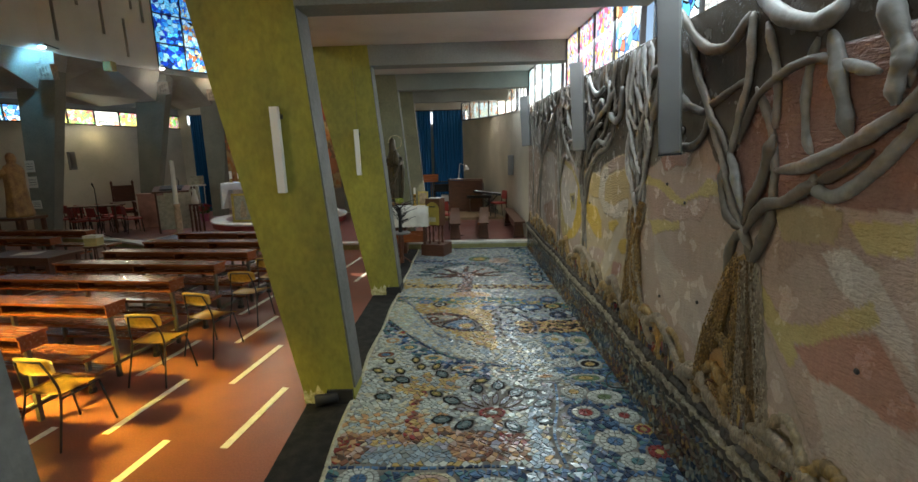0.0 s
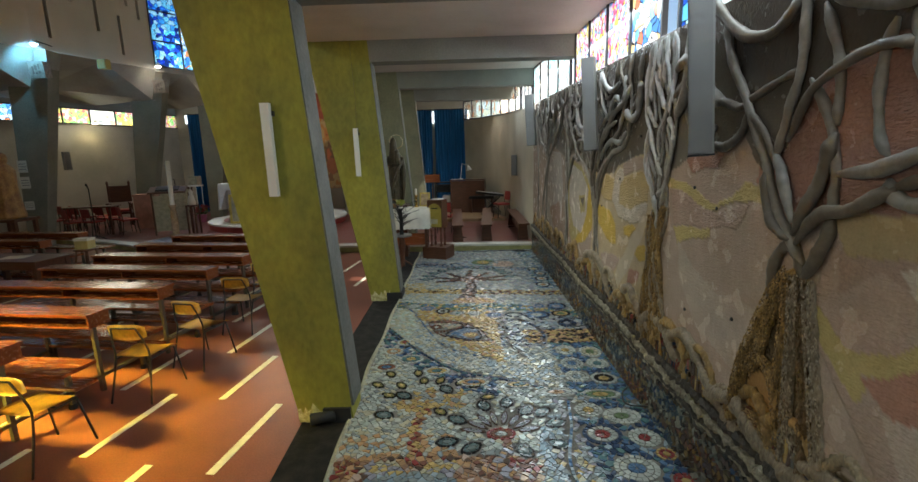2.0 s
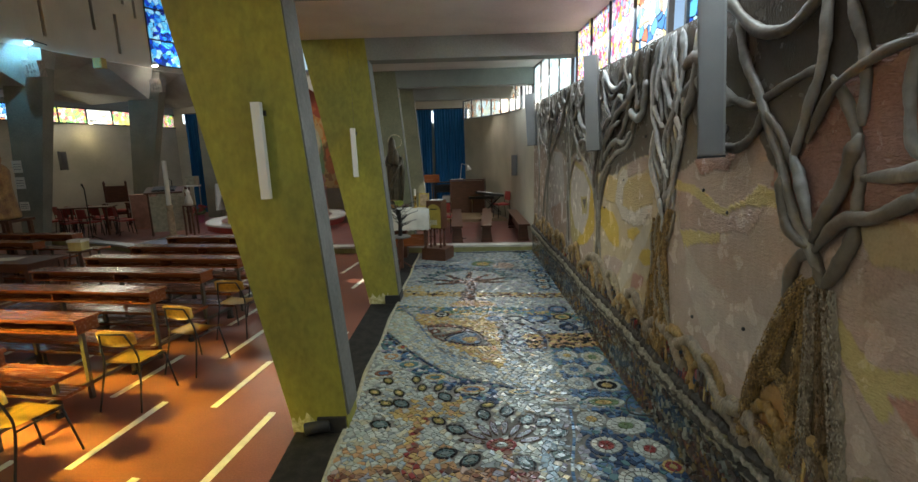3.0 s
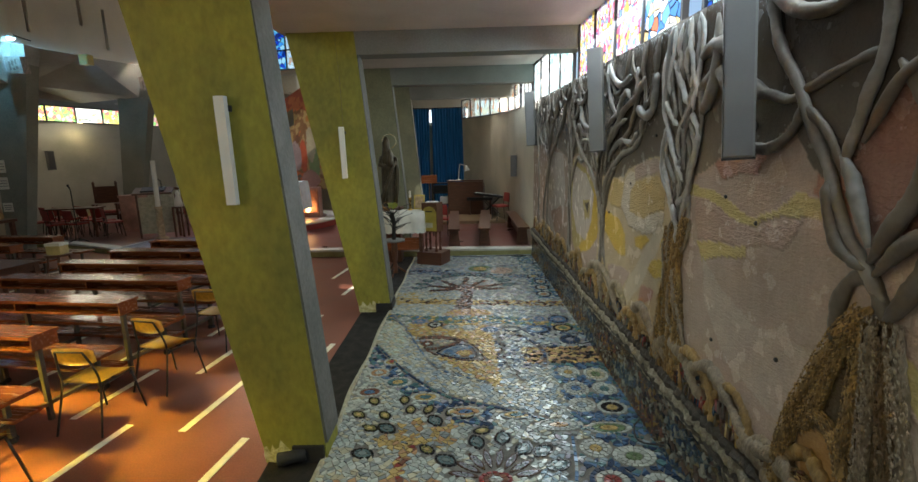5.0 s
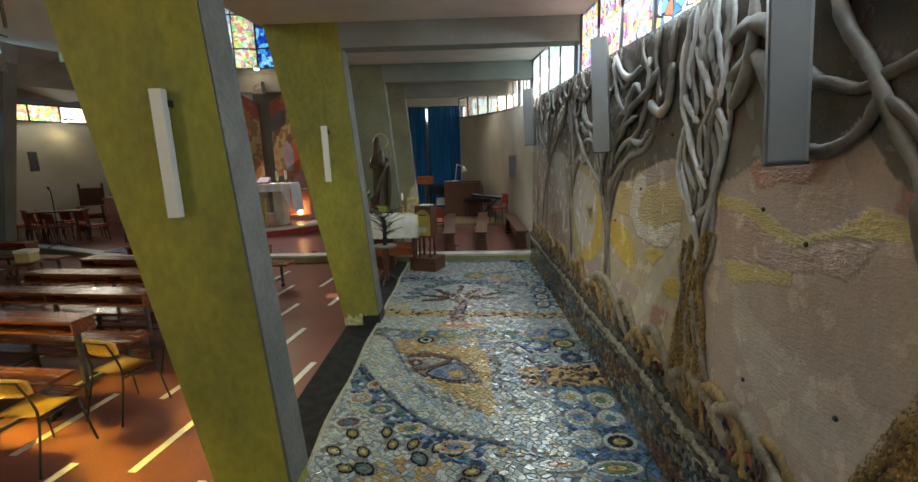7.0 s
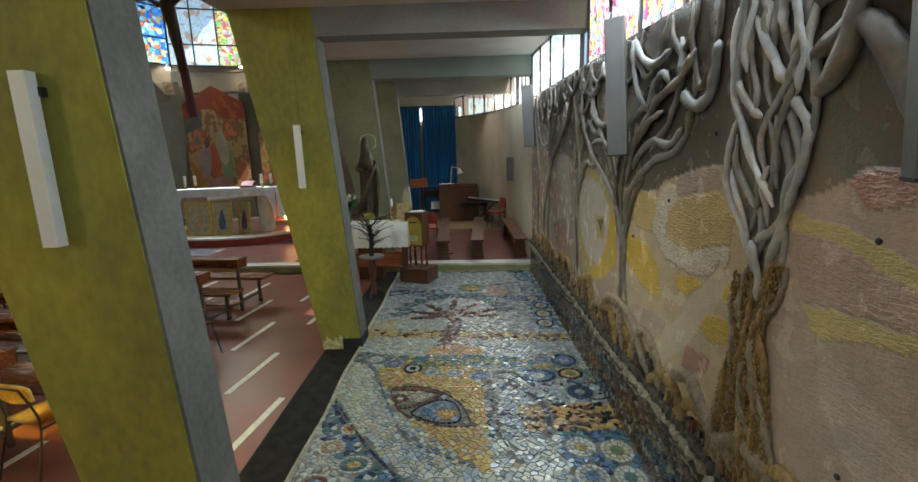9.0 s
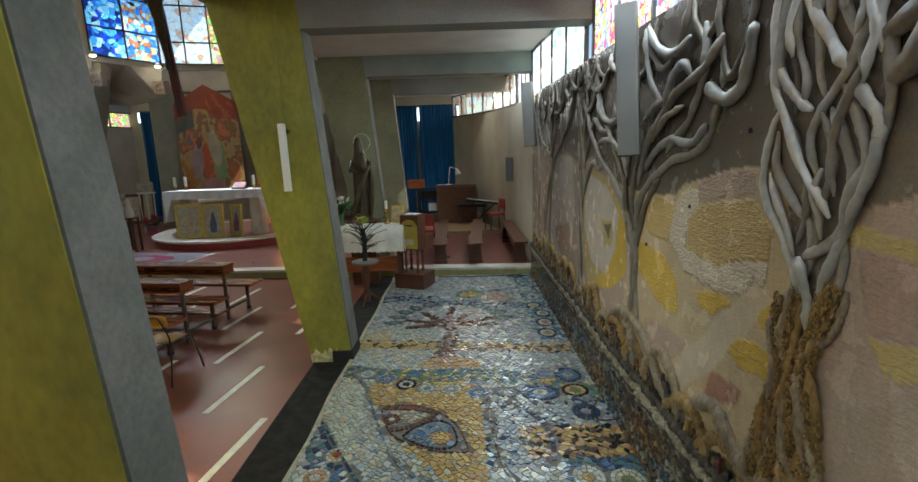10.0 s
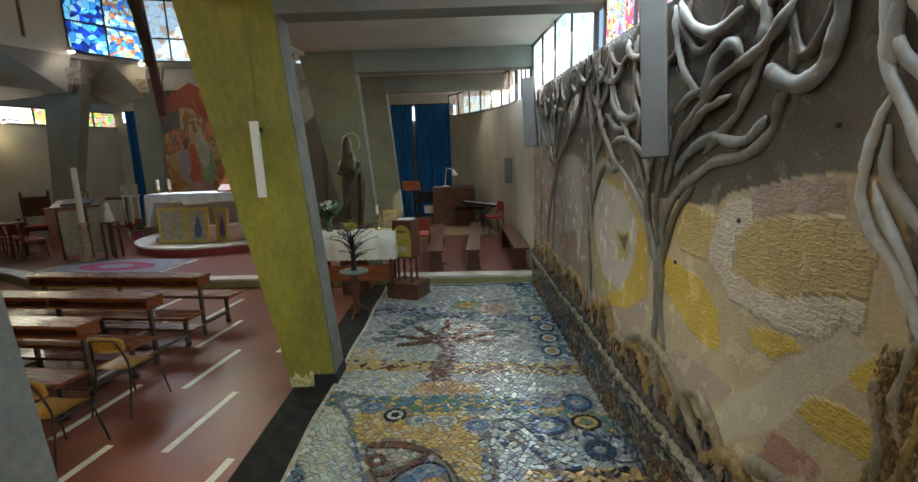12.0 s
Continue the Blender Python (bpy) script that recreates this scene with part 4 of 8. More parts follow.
def plywood_chair(m):
    c = thing("chair", "honey plywood chair on a thin dark steel frame", "chair", m, group="plywood chairs beside the pews")
    bm = bmesh.new()
    n = 8
    grid = []
    for i in range(n + 1):
        row = []
        for j in range(n + 1):
            u, w = i / n * 2 - 1, j / n * 2 - 1
            x, y = 0.205 * u * (1 - 0.05 * (1 - w) * 0.5), 0.2 * w
            z = 0.455 + 0.014 * u * u - (0.03 * max(0, w - 0.55) ** 2 * 5) + 0.008 * (1 - w) * 0.5
            row.append(bm.verts.new((x, y, z)))
        grid.append(row)
    for i in range(n):
        for j in range(n):
            bm.faces.new((grid[i][j], grid[i + 1][j], grid[i + 1][j + 1], grid[i][j + 1]))
    bmesh.ops.solidify(bm, geom=bm.faces[:], thickness=0.013)
    part("seat", bm, PLY, c, smooth=True)
    bm = bmesh.new()
    grid = []
    for i in range(n + 1):
        row = []
        for j in range(5):
            u, w = i / n * 2 - 1, j / 4
            h = 0.085 - 0.03 * (u ** 4)
            row.append(bm.verts.new((0.2 * u, -0.235 + 0.03 * u * u - 0.02 * w, 0.735 + (w - 0.5) * 2 * h)))
        grid.append(row)
    for i in range(n):
        for j in range(4):
            bm.faces.new((grid[i][j], grid[i + 1][j], grid[i + 1][j + 1], grid[i][j + 1]))
    bmesh.ops.solidify(bm, geom=bm.faces[:], thickness=0.012)
    part("backrest", bm, PLY, c, smooth=True)
    for s in (-1, 1):
        part("back_leg", tube(smooth_line([(s * 0.215, -0.30, 0.0), (s * 0.185, -0.20, 0.43), (s * 0.175, -0.215, 0.6), (s * 0.13, -0.262, 0.785)], 4), 0.0095, 7), TUBE, c, smooth=True)
        part("front_leg", tube([(s * 0.21, 0.24, 0.0), (s * 0.175, 0.16, 0.43)], 0.0095, 7), TUBE, c, smooth=True)
        part("side_rail", tube([(s * 0.185, -0.20, 0.432), (s * 0.175, 0.16, 0.432)], 0.009, 7), TUBE, c, smooth=True)
    part("back_bar", tube([(-0.13, -0.262, 0.785), (0.13, -0.262, 0.785)], 0.0085, 7), TUBE, c, smooth=True)
    part("cross_bar", tube([(-0.18, 0.0, 0.43), (0.18, 0.0, 0.43)], 0.009, 7), TUBE, c, smooth=True)
    return c


chair = plywood_chair(pose(-3.31, 5.74, 0, 0, 0, -7))
for x, y, r in ((-3.33, 4.86, -4), (-3.35, 3.80, -14), (-3.54, 3.06, -4), (-3.71, 1.98, -10), (-3.83, 1.10, -12)):
    copy_thing(chair, pose(x, y, 0, 0, 0, r))
structure("mosaic_bed", prism([(-1.29 + edge_shift(y), y) for y in EDGE_Y[:-1]] + [(-1.29, 9.82), (1.5, 9.82), (1.5, -8)], -0.3, 0.022), GROUT, "cement bed of the mosaic floor")

# ---- mosaic floor ----
WHITE_T, PALE_T, GREY_T, CREAM_T = (0.54, 0.57, 0.51), (0.34, 0.425, 0.47), (0.31, 0.345, 0.335), (0.55, 0.51, 0.36)
OCHRE_T, ORANGE_T, BROWN_T, RUST_T = (0.57, 0.41, 0.16), (0.52, 0.31, 0.16), (0.13, 0.085, 0.065), (0.24, 0.11, 0.075)
NAVY_T, BLUE_T, TEAL_T, GREEN_T = (0.042, 0.072, 0.135), (0.12, 0.215, 0.36), (0.11, 0.215, 0.225), (0.18, 0.25, 0.13)
RED_T, PINK_T, BLACK_T, LILAC_T = (0.30, 0.065, 0.06), (0.54, 0.40, 0.33), (0.03, 0.03, 0.032), (0.36, 0.35, 0.40)

FISH = [(-0.72, 4.82), (-0.55, 4.88), (-0.35, 4.84), (-0.15, 4.72), (0.01, 4.50), (0.09, 4.22), (0.10, 4.12), (-0.10, 4.13), (-0.29, 4.19), (-0.47, 4.30), (-0.59, 4.43), (-0.69, 4.68), (-0.72, 4.82)]
HEAD = [(-0.70, 4.84), (-0.40, 4.81), (-0.20, 4.71), (-0.30, 4.57), (-0.44, 4.49), (-0.61, 4.46)]
BELLY = [(-0.47, 4.35), (-0.37, 4.49), (-0.20, 4.59), (-0.06, 4.53), (0.00, 4.36), (0.00, 4.22), (-0.10, 4.17), (-0.29, 4.22), (-0.47, 4.35)]

RINGS = [  # round and oval medallions: centre, radii, colours from the rim inwards
    ((0.95, 2.06), (0.17, 0.15), (NAVY_T, WHITE_T, RED_T)), ((1.28, 2.0), (0.13, 0.13), (WHITE_T, WHITE_T, RED_T)),
    ((1.08, 1.62), (0.17, 0.15), (WHITE_T, WHITE_T, BLUE_T)), ((1.38, 1.47), (0.09, 0.09), (RED_T, RED_T, OCHRE_T)),
    ((1.17, 1.36), (0.13, 0.11), (WHITE_T, WHITE_T, TEAL_T)), ((1.37, 1.78), (0.08, 0.08), (OCHRE_T, RED_T, OCHRE_T)),
    ((0.93, 2.44), (0.13, 0.12), (WHITE_T, WHITE_T, OCHRE_T)), ((1.2, 2.33), (0.17, 0.13), (WHITE_T, WHITE_T, GREEN_T)),
    ((1.0, 3.42), (0.13, 0.14), (WHITE_T, GREY_T, BLUE_T)), ((1.28, 3.4), (0.12, 0.13), (WHITE_T, WHITE_T, TEAL_T)),
    ((1.25, 3.05), (0.14, 0.12), (WHITE_T, BLACK_T, OCHRE_T)), ((0.98, 3.1), (0.13, 0.13), (WHITE_T, WHITE_T, PALE_T)),
    ((1.28, 3.72), (0.13, 0.15), (WHITE_T, CREAM_T, GREEN_T)), ((1.0, 3.78), (0.12, 0.13), (WHITE_T, WHITE_T, OCHRE_T)),
    ((0.7, 2.78), (0.22, 0.09), (WHITE_T, WHITE_T, ORANGE_T)), ((1.12, 2.72), (0.2, 0.09), (WHITE_T, GREEN_T, OCHRE_T)),
    ((1.14, 1.08), (0.13, 0.11), (WHITE_T, WHITE_T, OCHRE_T)), ((-0.95, 1.22), (0.16, 0.13), (WHITE_T, WHITE_T, BLUE_T)),
    ((-0.42, 1.17), (0.2, 0.11), (CREAM_T, PINK_T, OCHRE_T)), ((0.05, 1.1), (0.17, 0.11), (WHITE_T, WHITE_T, NAVY_T)),
    ((-1.01, 5.56), (0.11, 0.10), (GREY_T, WHITE_T, GREY_T)), ((-0.77, 5.44), (0.12, 0.10), (LILAC_T, BLUE_T, LILAC_T)),
    ((-0.54, 5.30), (0.11, 0.11), (BLACK_T, WHITE_T, BLACK_T)), ((-0.31, 5.20), (0.10, 0.09), (GREY_T, WHITE_T, TEAL_T)),
    ((-0.06, 5.17), (0.11, 0.09), (WHITE_T, GREY_T, WHITE_T)), ((0.23, 5.08), (0.14, 0.11), (LILAC_T, BLUE_T, PALE_T)),
    ((0.52, 5.07), (0.14, 0.09), (NAVY_T, GREY_T, WHITE_T)), ((0.85, 5.05), (0.2, 0.15), (NAVY_T, BLUE_T, WHITE_T)),
    ((1.21, 5.08), (0.14, 0.13), (BLACK_T, OCHRE_T, GREEN_T)), ((1.22, 4.68), (0.13, 0.14), (NAVY_T, NAVY_T, LILAC_T)),
    ((1.21, 5.42), (0.15, 0.16), (NAVY_T, BLUE_T, LILAC_T)), ((0.95, 5.45), (0.1, 0.12), (LILAC_T, BLUE_T, LILAC_T)),
    ((1.28, 7.42), (0.12, 0.15), (NAVY_T, WHITE_T, ORANGE_T)), ((1.25, 7.04), (0.13, 0.16), (NAVY_T, WHITE_T, ORANGE_T)),
    ((1.21, 6.64), (0.13, 0.16), (NAVY_T, WHITE_T, ORANGE_T)), ((1.2, 7.8), (0.12, 0.14), (NAVY_T, WHITE_T, OCHRE_T)),
    ((1.25, 8.25), (0.13, 0.17), (GREY_T, WHITE_T, BLUE_T)), ((1.2, 8.7), (0.13, 0.17), (GREY_T, WHITE_T, PALE_T)),
    ((0.2, 8.5), (0.34, 0.34), (PALE_T, GREEN_T, OCHRE_T)), ((0.62, 8.3), (0.32, 0.36), (GREY_T, PINK_T, PINK_T)),
    ((-1.08, 3.85), (0.12, 0.11), (WHITE_T, ORANGE_T, WHITE_T)),
    ((-0.84, 3.62), (0.15, 0.11), (WHITE_T, TEAL_T, OCHRE_T)), ((-1.1, 3.42), (0.14, 0.1), (WHITE_T, RUST_T, BLUE_T)),
    ((-0.52, 3.30), (0.15, 0.09), (WHITE_T, OCHRE_T, TEAL_T)), ((-0.98, 4.12), (0.09, 0.09), (WHITE_T, OCHRE_T, RED_T)),
    ((-0.12, 3.02), (0.17, 0.09), (WHITE_T, ORANGE_T, BLUE_T)), ((0.35, 2.95), (0.16, 0.07), (GREY_T, OCHRE_T, TEAL_T)),
]


def mosaic_colour(x, y, rng):
    pick = rng.choice
    diag = float(np.interp(x, (-1.3, -1.22, -0.69, -0.3, 0.19, 0.68, 1.13, 1.5), (4.75, 4.57, 3.73, 3.3, 3.08, 2.83, 2.65, 2.5)))
    # near field: two flowering trees
    if y < diag:
        if abs(y - diag) < 0.045:
            return pick((NAVY_T, TEAL_T))
        if x < 0.15 and y > diag - 0.40 - 0.25 * max(0, -x - 0.5):
            return pick((NAVY_T, BLUE_T, TEAL_T, WHITE_T, NAVY_T, LILAC_T))
        if x > 0.78 and y < 2.65 - 0.2 * math.sin(x * 3):
            return pick((NAVY_T, BLUE_T, TEAL_T, NAVY_T, PALE_T))
        # left tree: speckled trunk and rays below a crown of gold leaves
        if abs(x + 0.63 - 0.02 * math.sin(y * 8)) < 0.05 + 0.10 * max(0.0, 2.02 - y) and 1.72 < y < 2.55:
            return pick((OCHRE_T, ORANGE_T, RUST_T, OCHRE_T, RED_T))
        for ex, ey in ((-0.84, 2.62), (-0.72, 2.78), (-0.55, 2.86), (-0.38, 2.74), (-0.26, 2.58), (-0.2, 2.84)):
            dx, dy = ex + 0.6, ey - 2.4
            t = max(0, min(1, ((x + 0.6) * dx + (y - 2.4) * dy) / (dx * dx + dy * dy)))
            if math.hypot(x + 0.6 - t * dx, y - 2.4 - t * dy) < 0.03 + 0.03 * t:
                return pick((OCHRE_T, ORANGE_T, OCHRE_T, GREY_T)) if t > 0.35 else pick((RED_T, ORANGE_T, RUST_T))
        # right tree: brown trunk with spreading roots
        if abs(x - 0.1 - 0.04 * math.sin(y * 7)) < 0.05 + 0.32 * max(0.0, 1.72 - y) and 1.42 < y < 2.02:
            return pick((BROWN_T, LILAC_T, RUST_T, ORANGE_T))
        if abs(x - float(np.interp(y, (1.15, 1.5, 1.93, 2.33), (0.33, 0.46, 0.45, 0.56)))) < 0.05 and 1.15 < y < 2.3:
            return pick((PALE_T, (0.36, 0.5, 0.58), PALE_T))
        if 1.8 < y < 2.1 and x < -0.28:
            return pick((ORANGE_T, WHITE_T, CREAM_T, PALE_T, ORANGE_T, WHITE_T))
        if 1.32 < y < 1.4:
            return pick((WHITE_T, OCHRE_T, WHITE_T))
        if y < 1.32:
            return pick((TEAL_T, NAVY_T, BLUE_T))
        if abs(x - float(np.interp(y, (1.1, 1.44, 1.92, 2.42), (1.0, 0.9, 0.77, 0.72)))) < 0.075:
            return pick((GREY_T, LILAC_T, (0.40, 0.42, 0.43)))
        if y < 1.8 and x < 0.36:
            if math.hypot((x + 0.62) / 0.38, (y - 1.42) / 0.2) < 1:
                return pick((PALE_T, (0.24, 0.31, 0.36), GREY_T))
            if math.hypot((x + 0.85) / 0.16, (y - 1.66) / 0.1) < 1 or math.hypot((x + 0.4) / 0.16, (y - 1.66) / 0.1) < 1:
                return pick((CREAM_T, LILAC_T, OCHRE_T))
            return pick((RUST_T, RED_T, ORANGE_T)) if math.sin(x * 9.1) + math.sin(y * 19 + x * 4) > 0.7 else pick((BROWN_T, (0.38, 0.22, 0.14), ORANGE_T, RUST_T, PINK_T))
        if y < 1.95 and 0.45 < x < 0.75:
            return pick((OCHRE_T, CREAM_T, PALE_T, GREY_T, LILAC_T))
        if x > 0.55:
            return pick((WHITE_T, PALE_T, GREY_T, CREAM_T))
        return pick((WHITE_T, WHITE_T, CREAM_T, GREY_T, (0.50, 0.56, 0.50)))
    belly = float(np.interp(x, (-1.3, -1.1, -0.93, -0.47, 0.11, 0.5), (7.0, 5.84, 5.13, 4.21, 3.57, 3.2)))
    # the fish: striped head, pale scales and a blue belly
    if inside(x, y, FISH):
        if inside(x, y, HEAD):
            return pick((PINK_T, GREY_T, CREAM_T))
        if inside(x, y, BELLY):
            return pick(((0.24, 0.32, 0.40), (0.30, 0.37, 0.43), BLUE_T))
        return pick((GREY_T, LILAC_T, (0.40, 0.37, 0.36)))
    # circles' bed, right
    if x > 0.85 and 2.6 < y < 4.0:
        return pick((TEAL_T, BLUE_T, NAVY_T, BLUE_T))
    if x > 0.55 and 4.0 < y < 4.45:
        return pick((OCHRE_T, BROWN_T, ORANGE_T, BLACK_T))
    if x > 0.25 and 3.9 < y < 4.9:
        return pick((GREY_T, WHITE_T, NAVY_T, LILAC_T, PALE_T))
    # teal river band
    river = 5.35 + 0.10 * math.sin(x * 2.2 + 0.5) - 0.24 * x
    if abs(y - river - 0.08) < 0.15:
        return pick((TEAL_T, GREEN_T, TEAL_T, BLUE_T, OCHRE_T))
    if y < river:
        if x < -0.9:
            return pick((WHITE_T, (0.5, 0.58, 0.48), CREAM_T))
        if x < 0.25 and y < belly + 1.7:
            return pick((OCHRE_T, OCHRE_T, CREAM_T, (0.60, 0.44, 0.16), ORANGE_T)) if y > belly else pick((WHITE_T, CREAM_T, PALE_T, WHITE_T))
        return pick((WHITE_T, PALE_T, WHITE_T, GREY_T, CREAM_T))
    # far tree
    tw = 0.10 + 0.05 * abs(y - 6.6) + (0.35 * max(0, 6.0 - y))
    if 5.65 < y < 5.95 and abs(x + 0.08) < 0.36 and math.hypot((x + 0.08) / 0.40, (y - 5.6) / 0.36) < 1:
        return pick((ORANGE_T, PINK_T, OCHRE_T))
    if 5.75 < y < 7.15 and abs(x + 0.13 - 0.05 * math.sin(y * 3)) < tw:
        return pick((BROWN_T, RUST_T, BROWN_T, LILAC_T))
    if math.hypot((x + 0.16) / 0.14, (y - 7.12) / 0.2) < 1:
        return pick((RUST_T, BROWN_T, LILAC_T))
    for ex, ey in ((-0.75, 7.25), (-0.55, 7.6), (-0.08, 7.8), (0.25, 7.55), (0.62, 7.3), (-0.72, 6.95), (0.55, 7.0)):
        dx, dy = ex + 0.16, ey - 7.05
        t = max(0, min(1, ((x + 0.16) * dx + (y - 7.05) * dy) / (dx * dx + dy * dy)))
        if math.hypot(x + 0.16 - t * dx, (y - 7.05 - t * dy) * 0.8) < 0.062 * (1.15 - 0.5 * t):
            return pick((BROWN_T, RUST_T, BROWN_T))
    for k in range(12):
        w = 0.15 + k * 0.27
        lx, ly = -0.12 + 0.78 * math.cos(w), 7.15 + 0.85 * math.sin(w)
        if math.hypot((x - lx) / 0.12, (y - ly) / 0.10) < 1:
            return pick((TEAL_T, GREY_T, (0.14, 0.17, 0.2)))
    if abs(y - 6.27 + 0.12 * x) < 0.14:
        return pick((OCHRE_T, OCHRE_T, BROWN_T, CREAM_T) if x < 0.1 else (OCHRE_T, BROWN_T, CREAM_T, GREY_T, RUST_T))
    if abs(y - 8.05 + 0.22 * x - 0.08 * math.sin(x * 4)) < 0.11 or abs(y - 8.5 - 0.25 * x) < 0.05:
        return pick((BLUE_T, LILAC_T, NAVY_T, PALE_T))
    if x > 1.05 and y > 6.4:
        return pick((TEAL_T, PALE_T, BLUE_T, WHITE_T))
    if y < 6.9 and x < -0.1:
        return pick((WHITE_T, CREAM_T, WHITE_T, PALE_T)) if y < 6.2 or x > -0.9 else pick((OCHRE_T, CREAM_T, WHITE_T))
    return pick((WHITE_T, PALE_T, LILAC_T, WHITE_T, GREY_T))


def one_tile(p, colour, rng, size, height, joint=0.0032):
    cx, cy = sum(a for a, b in p) / len(p), sum(b for a, b in p) / len(p)
    k = max(0.5, 1 - joint / (0.42 * size) * rng.uniform(0.6, 1.4))
    g = rng.uniform(0.76, 1.16)
    tx, ty = rng.gauss(0, 0.05), rng.gauss(0, 0.05)
    h = height + rng.uniform(-0.0015, 0.002)
    top = [(cx + (a - cx) * k, cy + (b - cy) * k) for a, b in p]
    return ([(a, b, h + (a - cx) * tx + (b - cy) * ty) for a, b in top], [(cx + (a - cx) * k * 1.04, cy + (b - cy) * k * 1.04, 0.0) for a, b in top],
            tuple(min(0.8, v * g * 0.80) for v in colour), (cx, cy))


def tesserae(x0, x1, y0, y1, size, seed, colour, height=0.02, skip=None):
    """Irregular broken tiles on a jittered honeycomb: outlines shrunk to leave the joints open."""
    rng = random.Random(seed)
    dx, dy = size, size * 0.88
    nx, nyy = int((x1 - x0) / dx) + 2, int((y1 - y0) / dy) + 2
    cache = {}
    def corner(px, py):
        key = (round(px / (dx * 0.25)), round(py / (dy * 0.25)))
        if key not in cache:
            g = random.Random(key[0] * 7919 + key[1] * 104729 + seed)
            cache[key] = (min(x1, max(x0, px + g.uniform(-0.33, 0.33) * dx)), min(y1, max(y0, py + g.uniform(-0.33, 0.33) * dy)))
        return cache[key]
    out = []
    for j in range(nyy):
        for i in range(nx):
            cx, cy = x0 + dx * (i + 0.5 * (j % 2)), y0 + dy * j
            p = [corner(cx + a * dx, cy + b * dy) for a, b in ((0.5, -0.25), (0.5, 0.25), (0, 0.5 + 0.25), (-0.5, 0.25), (-0.5, -0.25), (0, -0.75))]
            area = 0.5 * sum(p[k][0] * p[(k + 1) % 6][1] - p[(k + 1) % 6][0] * p[k][1] for k in range(6))
            if area < 0.2 * size * size:
                continue
            mx, my = sum(a for a, b in p) / 6, sum(b for a, b in p) / 6
            if skip and skip(mx, my):
                continue
            polys = [p]
            q = rng.random()
            if q < 0.42:
                polys = [p[:4], p[3:] + p[:1]]
            elif q < 0.62:
                polys = [p[1:5], p[4:] + p[:2]]
            for w in polys:
                ux, uy = sum(a for a, b in w) / len(w), sum(b for a, b in w) / len(w)
                out.append(one_tile(w, colour(ux, uy, rng), rng, size if len(w) == 6 else size * 0.75, height))
    return out


def medallion(cx, cy, rx, ry, cols, rng, turn=0.0, point=0.0):
    """Ringed tiles: a rim of wedges, an inner ring and a centre."""
    ca, sa = math.cos(turn), math.sin(turn)
    def at(r, w):
        u, v_ = rx * r * math.cos(w), ry * r * math.sin(w) * abs(math.sin(w)) ** point
        return cx + u * ca - v_ * sa, cy + u * sa + v_ * ca
    out = []
    n0 = max(7, int(2 * math.pi * max(rx, ry) / 0.05))
    for r0, r1, n, c in ((0.74, 1.0, n0, cols[0]), (0.42, 0.74, max(6, int(n0 * 0.6)), cols[1])):
        o = rng.uniform(0, 1)
        for k in range(n):
            w0, w1 = 2 * math.pi * (k + o) / n, 2 * math.pi * (k + 1 + o) / n
            p = [at(r1, w0), at(r1 + rng.uniform(-0.03, 0.04), (w0 + w1) / 2), at(r1, w1), at(r0, w1), at(r0, w0)]
            out.append(one_tile(p[::1], c, rng, 0.045, 0.02, 0.0034))
    m = max(4, int(n0 * 0.4))
    if max(rx, ry) < 0.12:
        out.append(one_tile([at(0.41, 2 * math.pi * k / 8) for k in range(8)], cols[2], rng, 0.06, 0.021, 0.0034))
    else:
        for k in range(m):
            w0, w1 = 2 * math.pi * k / m, 2 * math.pi * (k + 1) / m
            out.append(one_tile([at(0.41, w0), at(0.41, w1), at(0.02, (w0 + w1) / 2)], cols[2], rng, 0.05, 0.02, 0.0034))
    return out


def tile_mesh(name, tiles, place, material=TILE):
    """Joins tiles into one mesh with their glaze colours; place maps (across, along, height) to the world."""
    v, f, c = [], [], []
    for top, low, col, _ in tiles:
        k, n = len(v), len(top)
        v += [place(*p) for p in top] + [place(*p) for p in low]
        f.append(tuple(range(k, k + n)))
        f += [(k + i, k + n + i, k + n + (i + 1) % n, k + (i + 1) % n) for i in range(n)]
        c += [col] * (2 * n)
    me = mesh_data(name, v, f, material)
    a = me.color_attributes.new("pigment", 'FLOAT_COLOR', 'POINT')
    flat = np.ones((len(v), 4), dtype=np.float32)
    flat[:, :3] = c
    a.data.foreach_set("color", flat.ravel())
    return me


mosaic_floor = thing("mosaic_floor", "glossy floor mosaic of broken glazed tiles with trees, fish and medallions", "mosaic", kind="structure")
LEAVES = []
GOLDLEAF, TEALLEAF = (BLACK_T, (0.30, 0.27, 0.10), OCHRE_T), (BLACK_T, (0.13, 0.19, 0.19), (0.22, 0.27, 0.26))
for x, y in ((-1.02, 3.24), (-0.72, 3.25), (-0.64, 3.07), (-0.47, 3.07), (-0.25, 3.02), (-0.1, 2.96), (-0.97, 2.78), (0.02, 2.71), (-0.87, 2.98), (-0.44, 2.46), (-1.12, 3.0)):
    LEAVES.append(((x, y), (0.085, 0.052), GOLDLEAF, math.atan2(y - 2.6, x + 0.6)))
